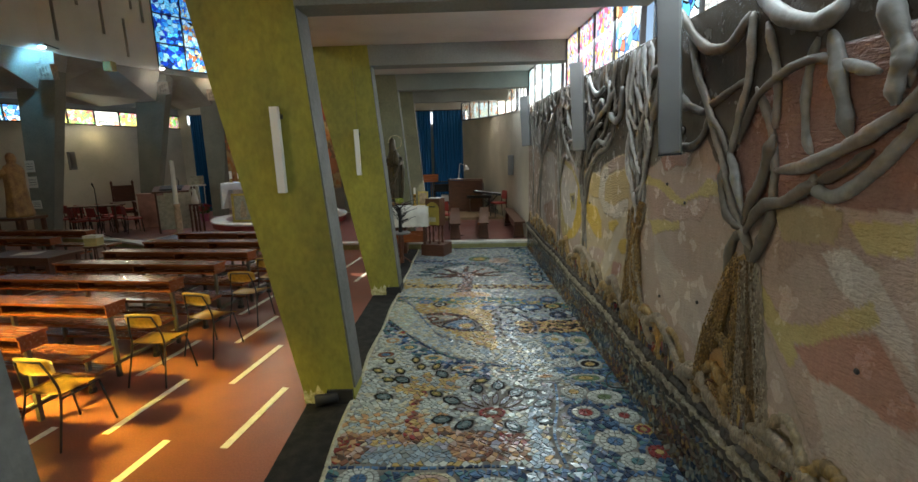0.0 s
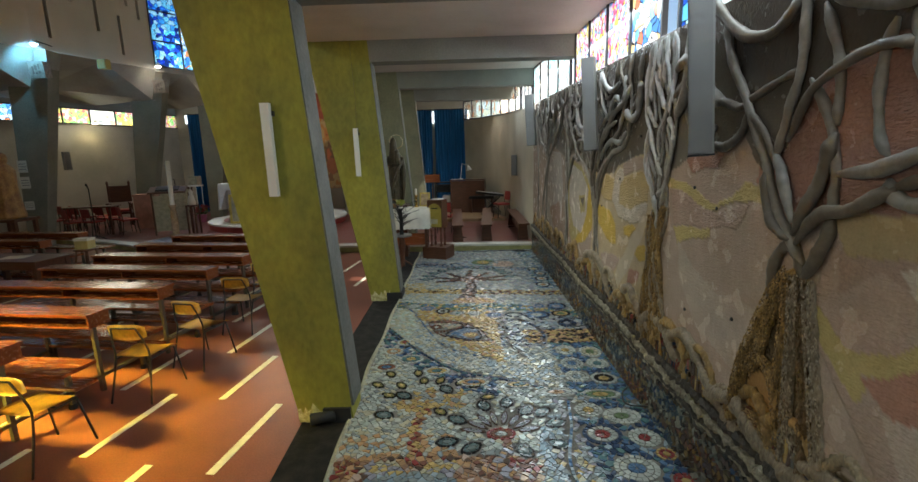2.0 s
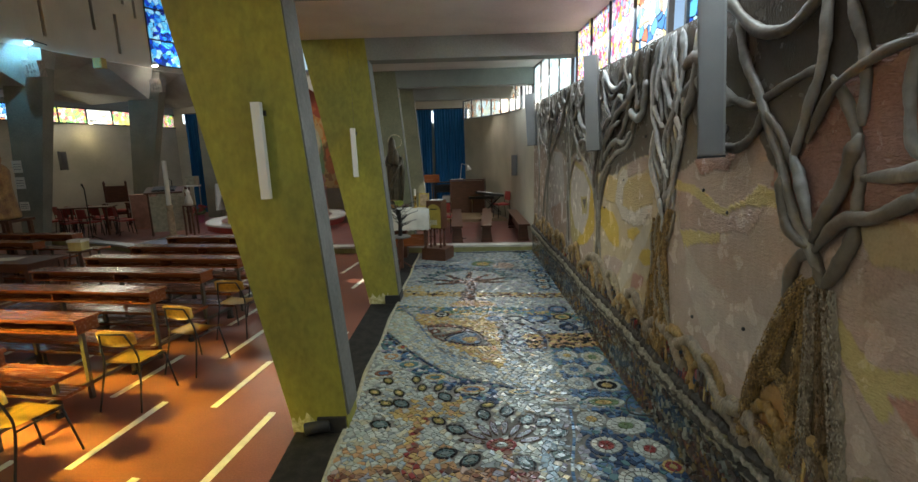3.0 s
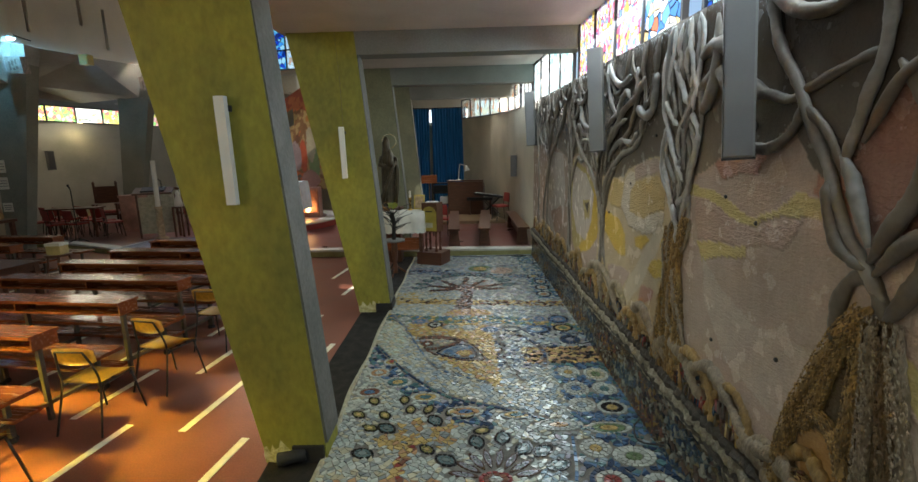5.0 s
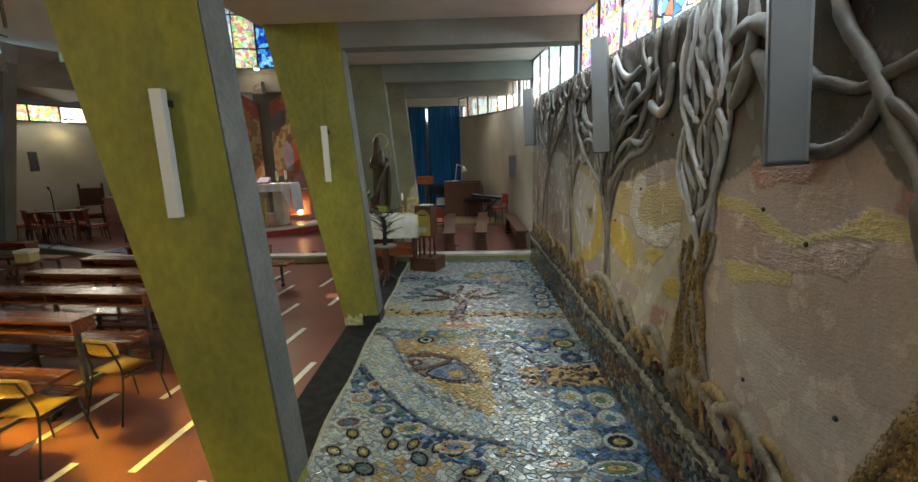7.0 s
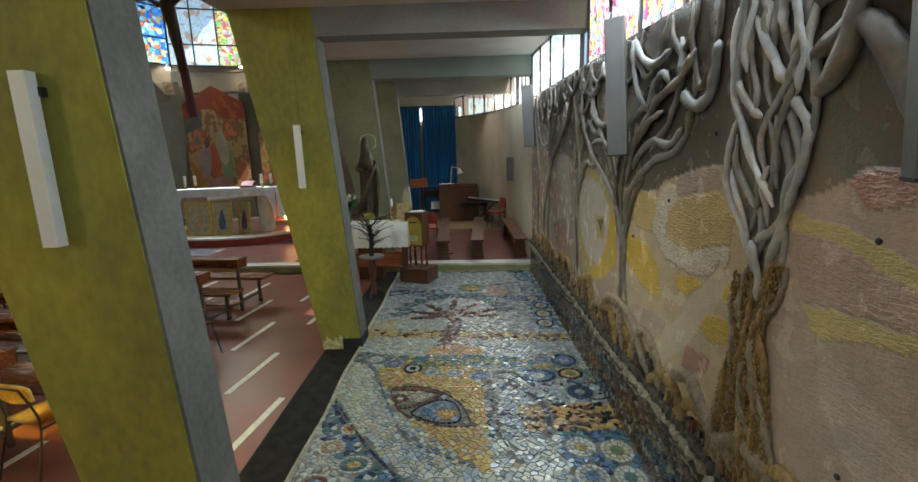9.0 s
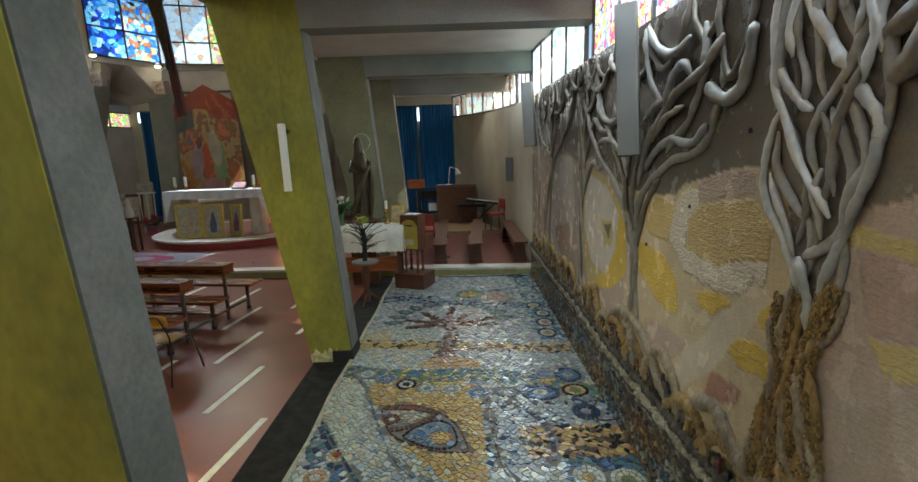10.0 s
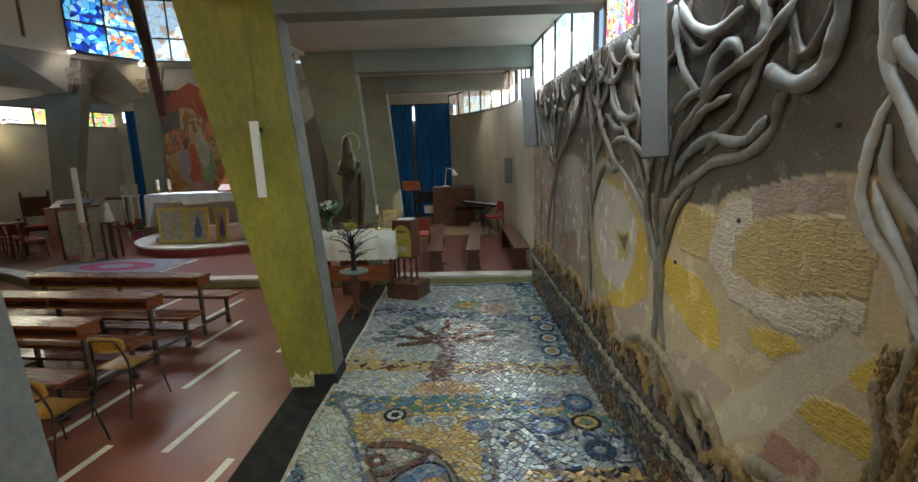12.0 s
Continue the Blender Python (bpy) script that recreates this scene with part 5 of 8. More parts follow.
for x, y in ((-0.28, 2.32), (-0.36, 1.99), (-0.16, 1.90), (-0.03, 2.55), (0.19, 2.60), (0.35, 2.45), (0.59, 2.24), (0.56, 1.94), (0.27, 1.86), (0.5, 2.42), (-0.82, 2.77), (-0.96, 2.42), (-0.4, 2.88)):
    LEAVES.append(((x, y), (0.105, 0.07), TEALLEAF, math.atan2(y - 2.09, x - 0.1)))
for k in range(8):
    w = 0.25 + 0.38 * k
    LEAVES.append(((0.1 + 0.25 * math.cos(w), 2.09 + 0.25 * math.sin(w)), (0.12, 0.032), (BROWN_T, LILAC_T, GREY_T), w))
LEAVES.append(((0.1, 2.09), (0.13, 0.085), (RED_T, RUST_T, WHITE_T), 0.0))
for k in range(12):
    w = 0.15 + k * 0.27
    LEAVES.append(((-0.12 + 0.82 * math.cos(w), 7.15 + 0.9 * math.sin(w)), (0.14, 0.075), ((0.12, 0.15, 0.18), TEAL_T, GREY_T), w))
LEAVES += [((-0.60, 4.63), (0.08, 0.085), (BROWN_T, RUST_T, WHITE_T), 0.0), ((-0.13, 4.32), (0.10, 0.09), (ORANGE_T, OCHRE_T, OCHRE_T), 0.0)]
ROUNDS = [(a, b, c_, 0.0) for a, b, c_ in RINGS] + LEAVES
RIBBONS = [(FISH, 0.022, (RUST_T, BROWN_T)), (HEAD, 0.075, (BROWN_T, RUST_T, BROWN_T)), (BELLY, 0.02, (NAVY_T, BLACK_T)),
           ([(-1.25, 4.62), (-0.95, 4.12), (-0.69, 3.73), (-0.3, 3.3), (0.19, 3.08), (0.68, 2.83), (1.13, 2.65), (1.4, 2.56)], 0.032, (NAVY_T, TEAL_T)),
           ([(-1.2, 5.75), (-1.1, 5.5), (-0.93, 5.13), (-0.47, 4.0), (0.11, 3.57)], 0.022, (BLUE_T, GREY_T)),
           ([(-1.2, 8.52), (-0.8, 8.4), (-0.4, 8.1), (0.0, 7.95), (0.5, 7.98), (1.0, 7.9)], 0.05, (LILAC_T, BLUE_T, NAVY_T)),
           ([(-1.2, 8.66), (-0.8, 8.54), (-0.4, 8.24), (-0.05, 8.1)], 0.04, (PALE_T, BLUE_T)),
           ([(0.30, 4.95), (0.32, 4.5), (0.36, 4.0), (0.5, 3.6)], 0.022, (BROWN_T, GREY_T)), ([(0.55, 4.9), (0.75, 4.6), (0.82, 4.3), (0.78, 3.95)], 0.05, (NAVY_T, BROWN_T, NAVY_T)),
           ([(0.62, 1.3), (0.6, 1.7), (0.72, 2.2), (0.78, 2.62)], 0.03, (PALE_T, BLUE_T)), ([(-1.25, 1.36), (-0.5, 1.33), (0.3, 1.30), (0.9, 0.9)], 0.03, (NAVY_T, BLUE_T))]
ribbon_hash = {}
ribbon_lines = []
for keys, width, pal in RIBBONS:
    line = smooth_line(keys, 24)
    ribbon_lines.append((line, width, pal))
    for p in line:
        ribbon_hash.setdefault((int(p[0] // 0.1), int(p[1] // 0.1)), []).append((p[0], p[1], width * 0.5 + 0.018))


def near_ribbon(x, y):
    a, b = int(x // 0.1), int(y // 0.1)
    for i in (a - 1, a, a + 1):
        for j in (b - 1, b, b + 1):
            for px, py, r in ribbon_hash.get((i, j), ()):
                if (px - x) ** 2 + (py - y) ** 2 < r * r:
                    return True
    return False


def ribbon(line, width, pal, rng):
    """A row of small slabs that follows a line."""
    out, run, start = [], 0.0, line[0]
    step = 0.042
    marks = [line[0]]
    for p, q in zip(line[:-1], line[1:]):
        run += math.hypot(q[0] - p[0], q[1] - p[1])
        if run > step:
            marks.append(q)
            run, step = 0.0, rng.uniform(0.03, 0.055)
    for i in range(len(marks) - 1):
        a, b = marks[i], marks[i + 1]
        d = Vector((b[0] - a[0], b[1] - a[1])).normalized()
        n = Vector((-d.y, d.x)) * width * 0.5
        out.append(one_tile([(a[0] - n.x, a[1] - n.y), (b[0] - n.x, b[1] - n.y), (b[0] + n.x, b[1] + n.y), (a[0] + n.x, a[1] + n.y)], rng.choice(pal), rng, 0.04, 0.02, 0.003))
    return out


def in_round(x, y):
    if x < -1.285 + edge_shift(y) + 0.012:
        return True
    for (cx, cy), (rx, ry), _, w in ROUNDS:
        dx, dy = x - cx, y - cy
        if abs(dx) > 0.4 or abs(dy) > 0.45:
            continue
        u, v_ = dx * math.cos(w) + dy * math.sin(w), -dx * math.sin(w) + dy * math.cos(w)
        if (u / (rx + 0.012)) ** 2 + (v_ / (ry + 0.012)) ** 2 < 1:
            return True
    return near_ribbon(x, y)


tiles = tesserae(-1.285, 1.475, 0.3, 9.80, 0.058, 7, mosaic_colour, skip=in_round)
mr = random.Random(19)
for (cx, cy), (rx, ry), pal, w in ROUNDS:
    tiles += medallion(cx, cy, rx, ry, pal, mr, w, 0.45 if w else 0.0)
for line, width, pal in ribbon_lines:
    tiles += [t for t in ribbon(line, width, pal, mr)]
near = [t for t in tiles if -0.36 < t[3][0] < 0.56 and 1.72 < t[3][1] < 2.5]
near = near[:300]
keep = {id(t) for t in near}
rest = new("tesserae", tile_mesh("tesserae", [t for t in tiles if id(t) not in keep], lambda x, y, z: (x, y, z + 0.012)))
rest.parent = mosaic_floor
tagged(rest, kind="stuff")
far_tiles = tesserae(-1.285, 1.475, -5.9, 0.3, 0.11, 8, lambda x, y, rng: rng.choice((WHITE_T, PALE_T, BLUE_T, OCHRE_T, GREY_T)))
ob = new("tesserae", tile_mesh("tesserae", far_tiles, lambda x, y, z: (x, y, z + 0.012)))
ob.parent = mosaic_floor
tagged(ob, kind="stuff")

LIPCEM = mat("pale_cement", (0.40, 0.38, 0.27), 0.85, vary=0.4, scale=14, bump=0.6, second=(0.28, 0.26, 0.18))
# pale cement lip along the open edge of the mosaic
lip = smooth_line([(-1.29 + edge_shift(-6), -6, 0.012)] + [(-1.295 + edge_shift(-6 + 0.45 * k) + 0.014 * math.sin(k * 1.7), -6 + 0.45 * k, 0.014) for k in range(1, 36)], 3)
structure("mosaic_lip", tube(lip, 0.026, 7), LIPCEM, "rough pale cement lip along the mosaic")


# ---- relief on the painted wall ----
def foot_colour(y, z, rng):
    if z > 0.40:
        return rng.choice((BROWN_T, BLACK_T, (0.16, 0.15, 0.12), (0.14, 0.10, 0.06)))
    k = math.sin(y * 5 + 2 * z) + math.sin(z * 21 + y * 2)
    if k > 0.8:
        return rng.choice(((0.34, 0.21, 0.07), RUST_T, BROWN_T, BROWN_T))
    if k < -0.8:
        return rng.choice((NAVY_T, (0.10, 0.14, 0.17), (0.30, 0.31, 0.27)))
    return rng.choice(((0.20, 0.20, 0.17), BROWN_T, BLACK_T, (0.24, 0.19, 0.10), (0.15, 0.12, 0.085), BROWN_T, (0.36, 0.35, 0.29)))


foot_mosaic = thing("wall_foot_mosaic", "dark glazed mosaic band along the foot of the wall", "mosaic", kind="structure")
ft = tesserae(-1.0, 9.8, 0.03, 0.50, 0.052, 11, foot_colour)
ob = new("tesserae", tile_mesh("tesserae", ft, lambda y, z, h: (1.475 - h - 0.03 * max(0, 0.12 - z) / 0.12, y, z)))
ob.parent = foot_mosaic
tagged(ob, kind="stuff")
structure("wall_foot_bed", box(1.475, -1.0, 0.0, 1.50, 9.8, 0.52), GROUT, "cement bed of the dark wall mosaic")

rng = random.Random(5)


def bumpy_rail(z, x, r, seed, rough):
    g = random.Random(seed)
    pts, rad = [], []
    n = 420
    for i in range(n):
        y = -1.2 + 11.0 * i / (n - 1)
        pts.append((x + g.uniform(-0.004, 0.004), y, z + 0.014 * math.sin(y * 2.3) + g.uniform(-0.006, 0.006)))
        rad.append(r * g.uniform(1 - rough, 1 + rough))
    return tube(pts, rad, 7, rough * 0.6, g)


ledge = thing("relief_ledge", "rough pale stone moulding above a dark groove along the wall", "moulding", kind="structure")
PALEROCK = mat("pale_rough_stone", (0.34, 0.31, 0.24), 0.8, vary=0.5, scale=18, fine=90, bump=0.8, second=(0.20, 0.17, 0.12))
DARKROCK = mat("dark_rough_stone", (0.07, 0.058, 0.045), 0.7, vary=0.5, scale=14, fine=90, bump=0.8)
part("moulding", bumpy_rail(0.57, 1.458, 0.036, 1, 0.45), PALEROCK, ledge)
part("groove", bumpy_rail(0.515, 1.462, 0.032, 2, 0.3), DARKROCK, ledge)
part("lower_moulding", bumpy_rail(0.475, 1.466, 0.02, 3, 0.4), PALEROCK, ledge)
part("upper_band", bumpy_rail(0.635, 1.47, 0.036, 4, 0.4), DARKROCK, ledge)

# bark pigments; the pale ones also carry window light on the branch tops
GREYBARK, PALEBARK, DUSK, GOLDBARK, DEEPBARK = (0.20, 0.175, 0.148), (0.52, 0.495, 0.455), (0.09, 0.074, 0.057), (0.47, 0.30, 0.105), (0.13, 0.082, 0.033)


def strand(name, keys, r, parent, colour, seed=0, taper=(1, 1), lift=0.35, ropey=0.0, label=""):
    """A modelled branch on the wall through (y, z) keys."""
    g = random.Random(seed * 31 + len(keys))
    r *= 0.62 if ropey else 0.58
    line = smooth_line(keys, 14 if ropey else 7)
    n = len(line)
    pts, rad = [], []
    for i, p in enumerate(line):
        t = i / max(1, n - 1)
        rr = r * (taper[0] * (1 - t) + taper[1] * t) * (1 + 0.10 * math.sin(i * 0.45 + seed) + g.uniform(-0.06, 0.06) + ropey * g.uniform(-1, 1))
        rr *= min(1.0, 0.38 + 0.16 * min(i, n - 1 - i))
        pts.append((1.5 - rr * lift - (p[2] if len(p) > 2 else 0.0), p[0], p[1]))
        rad.append(rr)
    ob = part(name, tube(pts, rad, 10, 0.02 + ropey * 0.9, g), ROUGHBARK if ropey else BARK, parent, label, smooth=True)
    me = ob.data
    cols = []
    for v_ in me.vertices:
        rough = 0.004 * noise.noise((v_.co.y * 30, v_.co.z * 30, seed)) + 0.009 * noise.noise((v_.co.y * 11, v_.co.z * 11, seed + 0.5)) + (0.007 * noise.noise((v_.co.y * 70, v_.co.z * 45, seed)) if ropey else 0.0)
        v_.co.x = 1.5 - (0.8 if ropey else 0.68) * (1.5 - v_.co.x) + rough
        k = noise.noise((v_.co.y * 5, v_.co.z * 5, seed * 0.7)) * 0.5 + 0.5
        m = noise.noise((v_.co.y * 23, v_.co.z * 23, seed * 1.9)) * 0.5 + 0.5
        a, b = colour
        q = max(0, min(1, 0.7 * k + 0.5 * (m - 0.3)))
        cols.append([u * (1 - q) + w * q for u, w in zip(a, b)])
    pigmented(ob, cols)
    return ob


G1, G2, GB = (GREYBARK, PALEBARK), (DUSK, GREYBARK), (DEEPBARK, GOLDBARK)


# branch paints from dark to pale, with window light and shade partly mixed in
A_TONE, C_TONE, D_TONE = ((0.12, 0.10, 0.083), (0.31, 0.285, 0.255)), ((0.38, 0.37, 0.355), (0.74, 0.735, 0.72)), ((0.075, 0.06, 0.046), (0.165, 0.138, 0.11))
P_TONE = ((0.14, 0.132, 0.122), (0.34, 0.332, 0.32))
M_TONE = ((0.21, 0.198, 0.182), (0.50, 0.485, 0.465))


def limb(parent, r, tone, seed, keys):
    """A rounded modelled branch of radius r that lies on the wall through (y, z) keys."""
    over = 0.012 * (seed * 5 % 4)
    return strand("branch", [(y, z, over) for y, z in keys], r * 1.26, parent, tone, seed, (1.05, 0.9), lift=0.42)


def shaggy(parent, keys, r, tones, seed, dense=1.0):
    """A coat of small modelled tufts over a root that runs through (y, z) keys."""
    g = random.Random(seed)
    line = smooth_line([(k[0], k[1]) for k in keys], 10)
    length = sum(math.hypot(q[0] - p[0], q[1] - p[1]) for p, q in zip(line[:-1], line[1:]))
    v, f, cols = [], [], []
    for _ in range(int(length * r * 17000 * dense)):
        i = g.randrange(len(line) - 1)
        p, q = line[i], line[i + 1]
        t = g.random()
        y, z = p[0] + (q[0] - p[0]) * t, p[1] + (q[1] - p[1]) * t
        d = Vector((0, q[0] - p[0], q[1] - p[1])).normalized()
        side = Vector((0, -d.z, d.y))
        w = g.uniform(-1.35, 1.35)
        out = Vector((-1, 0, 0)) * math.cos(w) + side * math.sin(w)
        c = Vector((1.497, y, z)) + side * math.sin(w) * r + Vector((-1, 0, 0)) * (0.25 * r + 0.72 * r * math.cos(w))
        along = (d + side * g.uniform(-0.5, 0.5)).normalized()
        across = along.cross(out).normalized()
        a, b, h = g.uniform(0.007, 0.015), g.uniform(0.003, 0.006), g.uniform(0.003, 0.009)
        k = len(v)
        v += [c + along * a, c - along * a, c + across * b, c - across * b, c + out * h, c - out * 0.006]
        f += [(k, k + 2, k + 4), (k + 2, k + 1, k + 4), (k + 1, k + 3, k + 4), (k + 3, k, k + 4)]
        m = g.random() ** 1.6
        cols += [[u * (1 - m) + x * m for u, x in zip(*tones)]] * 6
    ob = new("bark_coat", mesh_data("bark_coat", v, f, BARK))
    ob.parent = parent
    pigmented(ob, cols)
    return tagged(ob, kind="stuff")


def relief_tree(label):
    return thing("relief_tree", label, "relief", group="modelled trees on the wall")


t1 = relief_tree("modelled tree with looping grey branches on the painted wall")
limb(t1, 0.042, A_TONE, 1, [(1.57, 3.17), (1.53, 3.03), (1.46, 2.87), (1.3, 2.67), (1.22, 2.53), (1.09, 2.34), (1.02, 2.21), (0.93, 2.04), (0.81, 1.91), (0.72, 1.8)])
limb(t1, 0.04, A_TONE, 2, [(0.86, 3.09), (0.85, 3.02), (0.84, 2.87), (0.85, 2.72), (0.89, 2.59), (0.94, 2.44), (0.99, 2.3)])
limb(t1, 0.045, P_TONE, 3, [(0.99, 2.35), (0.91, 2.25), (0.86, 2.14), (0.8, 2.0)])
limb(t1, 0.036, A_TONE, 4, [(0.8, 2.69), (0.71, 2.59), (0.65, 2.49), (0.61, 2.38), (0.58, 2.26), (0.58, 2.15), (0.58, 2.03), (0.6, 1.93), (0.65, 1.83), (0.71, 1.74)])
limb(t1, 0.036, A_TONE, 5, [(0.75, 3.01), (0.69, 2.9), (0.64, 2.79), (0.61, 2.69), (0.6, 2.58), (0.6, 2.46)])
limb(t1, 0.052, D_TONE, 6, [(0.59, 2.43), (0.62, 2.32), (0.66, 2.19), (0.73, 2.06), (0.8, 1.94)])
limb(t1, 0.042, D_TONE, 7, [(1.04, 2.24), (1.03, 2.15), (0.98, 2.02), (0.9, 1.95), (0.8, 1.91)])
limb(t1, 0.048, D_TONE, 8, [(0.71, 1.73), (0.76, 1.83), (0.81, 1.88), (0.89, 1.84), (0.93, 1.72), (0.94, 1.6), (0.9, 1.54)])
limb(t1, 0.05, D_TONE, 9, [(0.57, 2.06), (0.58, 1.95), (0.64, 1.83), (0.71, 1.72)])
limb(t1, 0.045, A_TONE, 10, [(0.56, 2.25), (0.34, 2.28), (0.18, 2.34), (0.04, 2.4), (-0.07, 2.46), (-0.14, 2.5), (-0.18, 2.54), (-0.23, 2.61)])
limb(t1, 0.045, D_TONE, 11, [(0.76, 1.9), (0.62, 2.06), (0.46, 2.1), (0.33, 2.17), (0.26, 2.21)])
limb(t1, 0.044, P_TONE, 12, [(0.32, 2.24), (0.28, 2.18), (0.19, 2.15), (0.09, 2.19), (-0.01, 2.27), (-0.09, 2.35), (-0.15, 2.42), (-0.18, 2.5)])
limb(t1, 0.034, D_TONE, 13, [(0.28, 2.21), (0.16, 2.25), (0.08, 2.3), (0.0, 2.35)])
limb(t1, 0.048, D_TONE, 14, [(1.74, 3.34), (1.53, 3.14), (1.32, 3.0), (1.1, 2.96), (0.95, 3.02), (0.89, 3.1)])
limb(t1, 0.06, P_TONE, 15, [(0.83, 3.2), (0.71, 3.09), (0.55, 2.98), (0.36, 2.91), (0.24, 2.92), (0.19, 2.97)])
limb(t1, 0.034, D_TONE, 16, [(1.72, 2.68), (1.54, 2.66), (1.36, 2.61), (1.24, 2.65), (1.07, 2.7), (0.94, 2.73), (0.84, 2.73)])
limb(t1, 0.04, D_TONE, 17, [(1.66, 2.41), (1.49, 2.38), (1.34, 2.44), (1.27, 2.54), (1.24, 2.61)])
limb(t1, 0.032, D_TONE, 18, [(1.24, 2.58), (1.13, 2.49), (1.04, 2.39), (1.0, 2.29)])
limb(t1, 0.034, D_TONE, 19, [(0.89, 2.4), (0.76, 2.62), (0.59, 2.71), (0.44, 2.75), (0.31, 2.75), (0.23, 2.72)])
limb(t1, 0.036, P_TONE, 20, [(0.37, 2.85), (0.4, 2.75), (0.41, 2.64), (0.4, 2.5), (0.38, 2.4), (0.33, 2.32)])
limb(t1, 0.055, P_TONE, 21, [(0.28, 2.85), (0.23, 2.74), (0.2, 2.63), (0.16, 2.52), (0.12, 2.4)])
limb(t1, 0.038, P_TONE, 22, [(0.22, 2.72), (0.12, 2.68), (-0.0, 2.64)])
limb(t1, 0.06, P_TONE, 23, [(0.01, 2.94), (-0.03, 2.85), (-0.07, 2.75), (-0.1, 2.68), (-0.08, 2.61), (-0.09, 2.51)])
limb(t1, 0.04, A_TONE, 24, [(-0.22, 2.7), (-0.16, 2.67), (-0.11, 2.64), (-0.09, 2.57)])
RIB = ((0.15, 0.115, 0.075), (0.42, 0.35, 0.26))
for k, (keys, r, c) in enumerate((
        ([(0.78, 1.76), (0.90, 1.60), (1.02, 1.35), (1.12, 1.10), (1.17, 0.85), (1.18, 0.62)], 0.062, GB),
        ([(0.82, 1.70), (0.92, 1.45), (0.98, 1.25), (1.05, 1.08)], 0.055, GB),
        ([(1.14, 0.92), (1.08, 1.12), (0.95, 1.20), (0.84, 1.12), (0.78, 0.95), (0.74, 0.75)], 0.05, GB),
        ([(0.80, 1.74), (0.80, 1.5), (0.81, 1.25), (0.80, 1.1)], 0.045, GB),
        ([(0.76, 1.74), (0.735, 1.45), (0.72, 1.15), (0.71, 0.85), (0.70, 0.6)], 0.05, RIB),
        ([(0.70, 1.74), (0.67, 1.45), (0.62, 1.15), (0.58, 0.85), (0.56, 0.6)], 0.04, (DEEPBARK, (0.2, 0.13, 0.07))),
        ([(0.66, 1.74), (0.60, 1.45), (0.53, 1.15), (0.47, 0.85), (0.44, 0.6)], 0.055, RIB),
        ([(1.20, 0.74), (1.00, 0.84), (0.85, 0.78), (0.65, 0.70), (0.4, 0.62)], 0.05, GB),
        ([(0.72, 1.1), (0.68, 0.95), (0.6, 0.8), (0.5, 0.66)], 0.04, RIB))):
    strand("root", keys, r, t1, c, 40 + k, (0.9, 1.1), ropey=0.13, lift=0.25)
    shaggy(t1, keys, 0.72 * r, c, 640 + k)

t2 = relief_tree("modelled tree of closely braided pale branches on the painted wall")
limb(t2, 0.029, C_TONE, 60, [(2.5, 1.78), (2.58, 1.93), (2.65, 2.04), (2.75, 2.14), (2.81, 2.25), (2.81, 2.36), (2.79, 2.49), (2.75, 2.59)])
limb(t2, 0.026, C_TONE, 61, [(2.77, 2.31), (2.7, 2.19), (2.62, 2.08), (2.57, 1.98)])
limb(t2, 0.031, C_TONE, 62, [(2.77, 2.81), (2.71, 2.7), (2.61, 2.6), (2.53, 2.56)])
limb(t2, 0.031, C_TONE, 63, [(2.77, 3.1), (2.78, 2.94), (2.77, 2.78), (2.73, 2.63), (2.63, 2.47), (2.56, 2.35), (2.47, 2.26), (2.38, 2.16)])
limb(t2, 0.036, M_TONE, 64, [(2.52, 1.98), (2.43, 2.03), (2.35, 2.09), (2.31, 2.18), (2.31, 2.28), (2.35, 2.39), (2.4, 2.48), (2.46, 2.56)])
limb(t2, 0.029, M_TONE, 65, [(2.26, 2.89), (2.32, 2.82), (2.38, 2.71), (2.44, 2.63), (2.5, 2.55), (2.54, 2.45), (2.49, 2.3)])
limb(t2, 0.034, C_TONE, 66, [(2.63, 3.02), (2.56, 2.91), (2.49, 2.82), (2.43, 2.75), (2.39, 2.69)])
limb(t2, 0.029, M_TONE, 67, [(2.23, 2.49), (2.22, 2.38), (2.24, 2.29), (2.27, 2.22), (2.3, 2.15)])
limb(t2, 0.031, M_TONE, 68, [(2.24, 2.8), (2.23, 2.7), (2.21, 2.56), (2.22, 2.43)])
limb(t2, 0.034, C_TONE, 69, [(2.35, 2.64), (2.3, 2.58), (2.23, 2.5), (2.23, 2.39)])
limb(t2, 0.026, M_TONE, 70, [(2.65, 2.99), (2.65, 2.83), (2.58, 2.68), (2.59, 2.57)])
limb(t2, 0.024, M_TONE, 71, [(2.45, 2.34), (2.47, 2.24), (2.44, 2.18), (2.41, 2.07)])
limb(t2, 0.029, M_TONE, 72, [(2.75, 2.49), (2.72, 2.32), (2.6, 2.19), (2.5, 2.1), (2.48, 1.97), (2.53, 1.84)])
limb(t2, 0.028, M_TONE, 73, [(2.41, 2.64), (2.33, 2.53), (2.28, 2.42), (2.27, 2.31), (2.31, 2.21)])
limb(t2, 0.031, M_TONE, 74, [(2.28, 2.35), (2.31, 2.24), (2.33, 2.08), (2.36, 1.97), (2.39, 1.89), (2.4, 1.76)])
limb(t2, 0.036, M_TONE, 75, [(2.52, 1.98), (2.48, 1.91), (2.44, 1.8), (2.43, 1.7)])
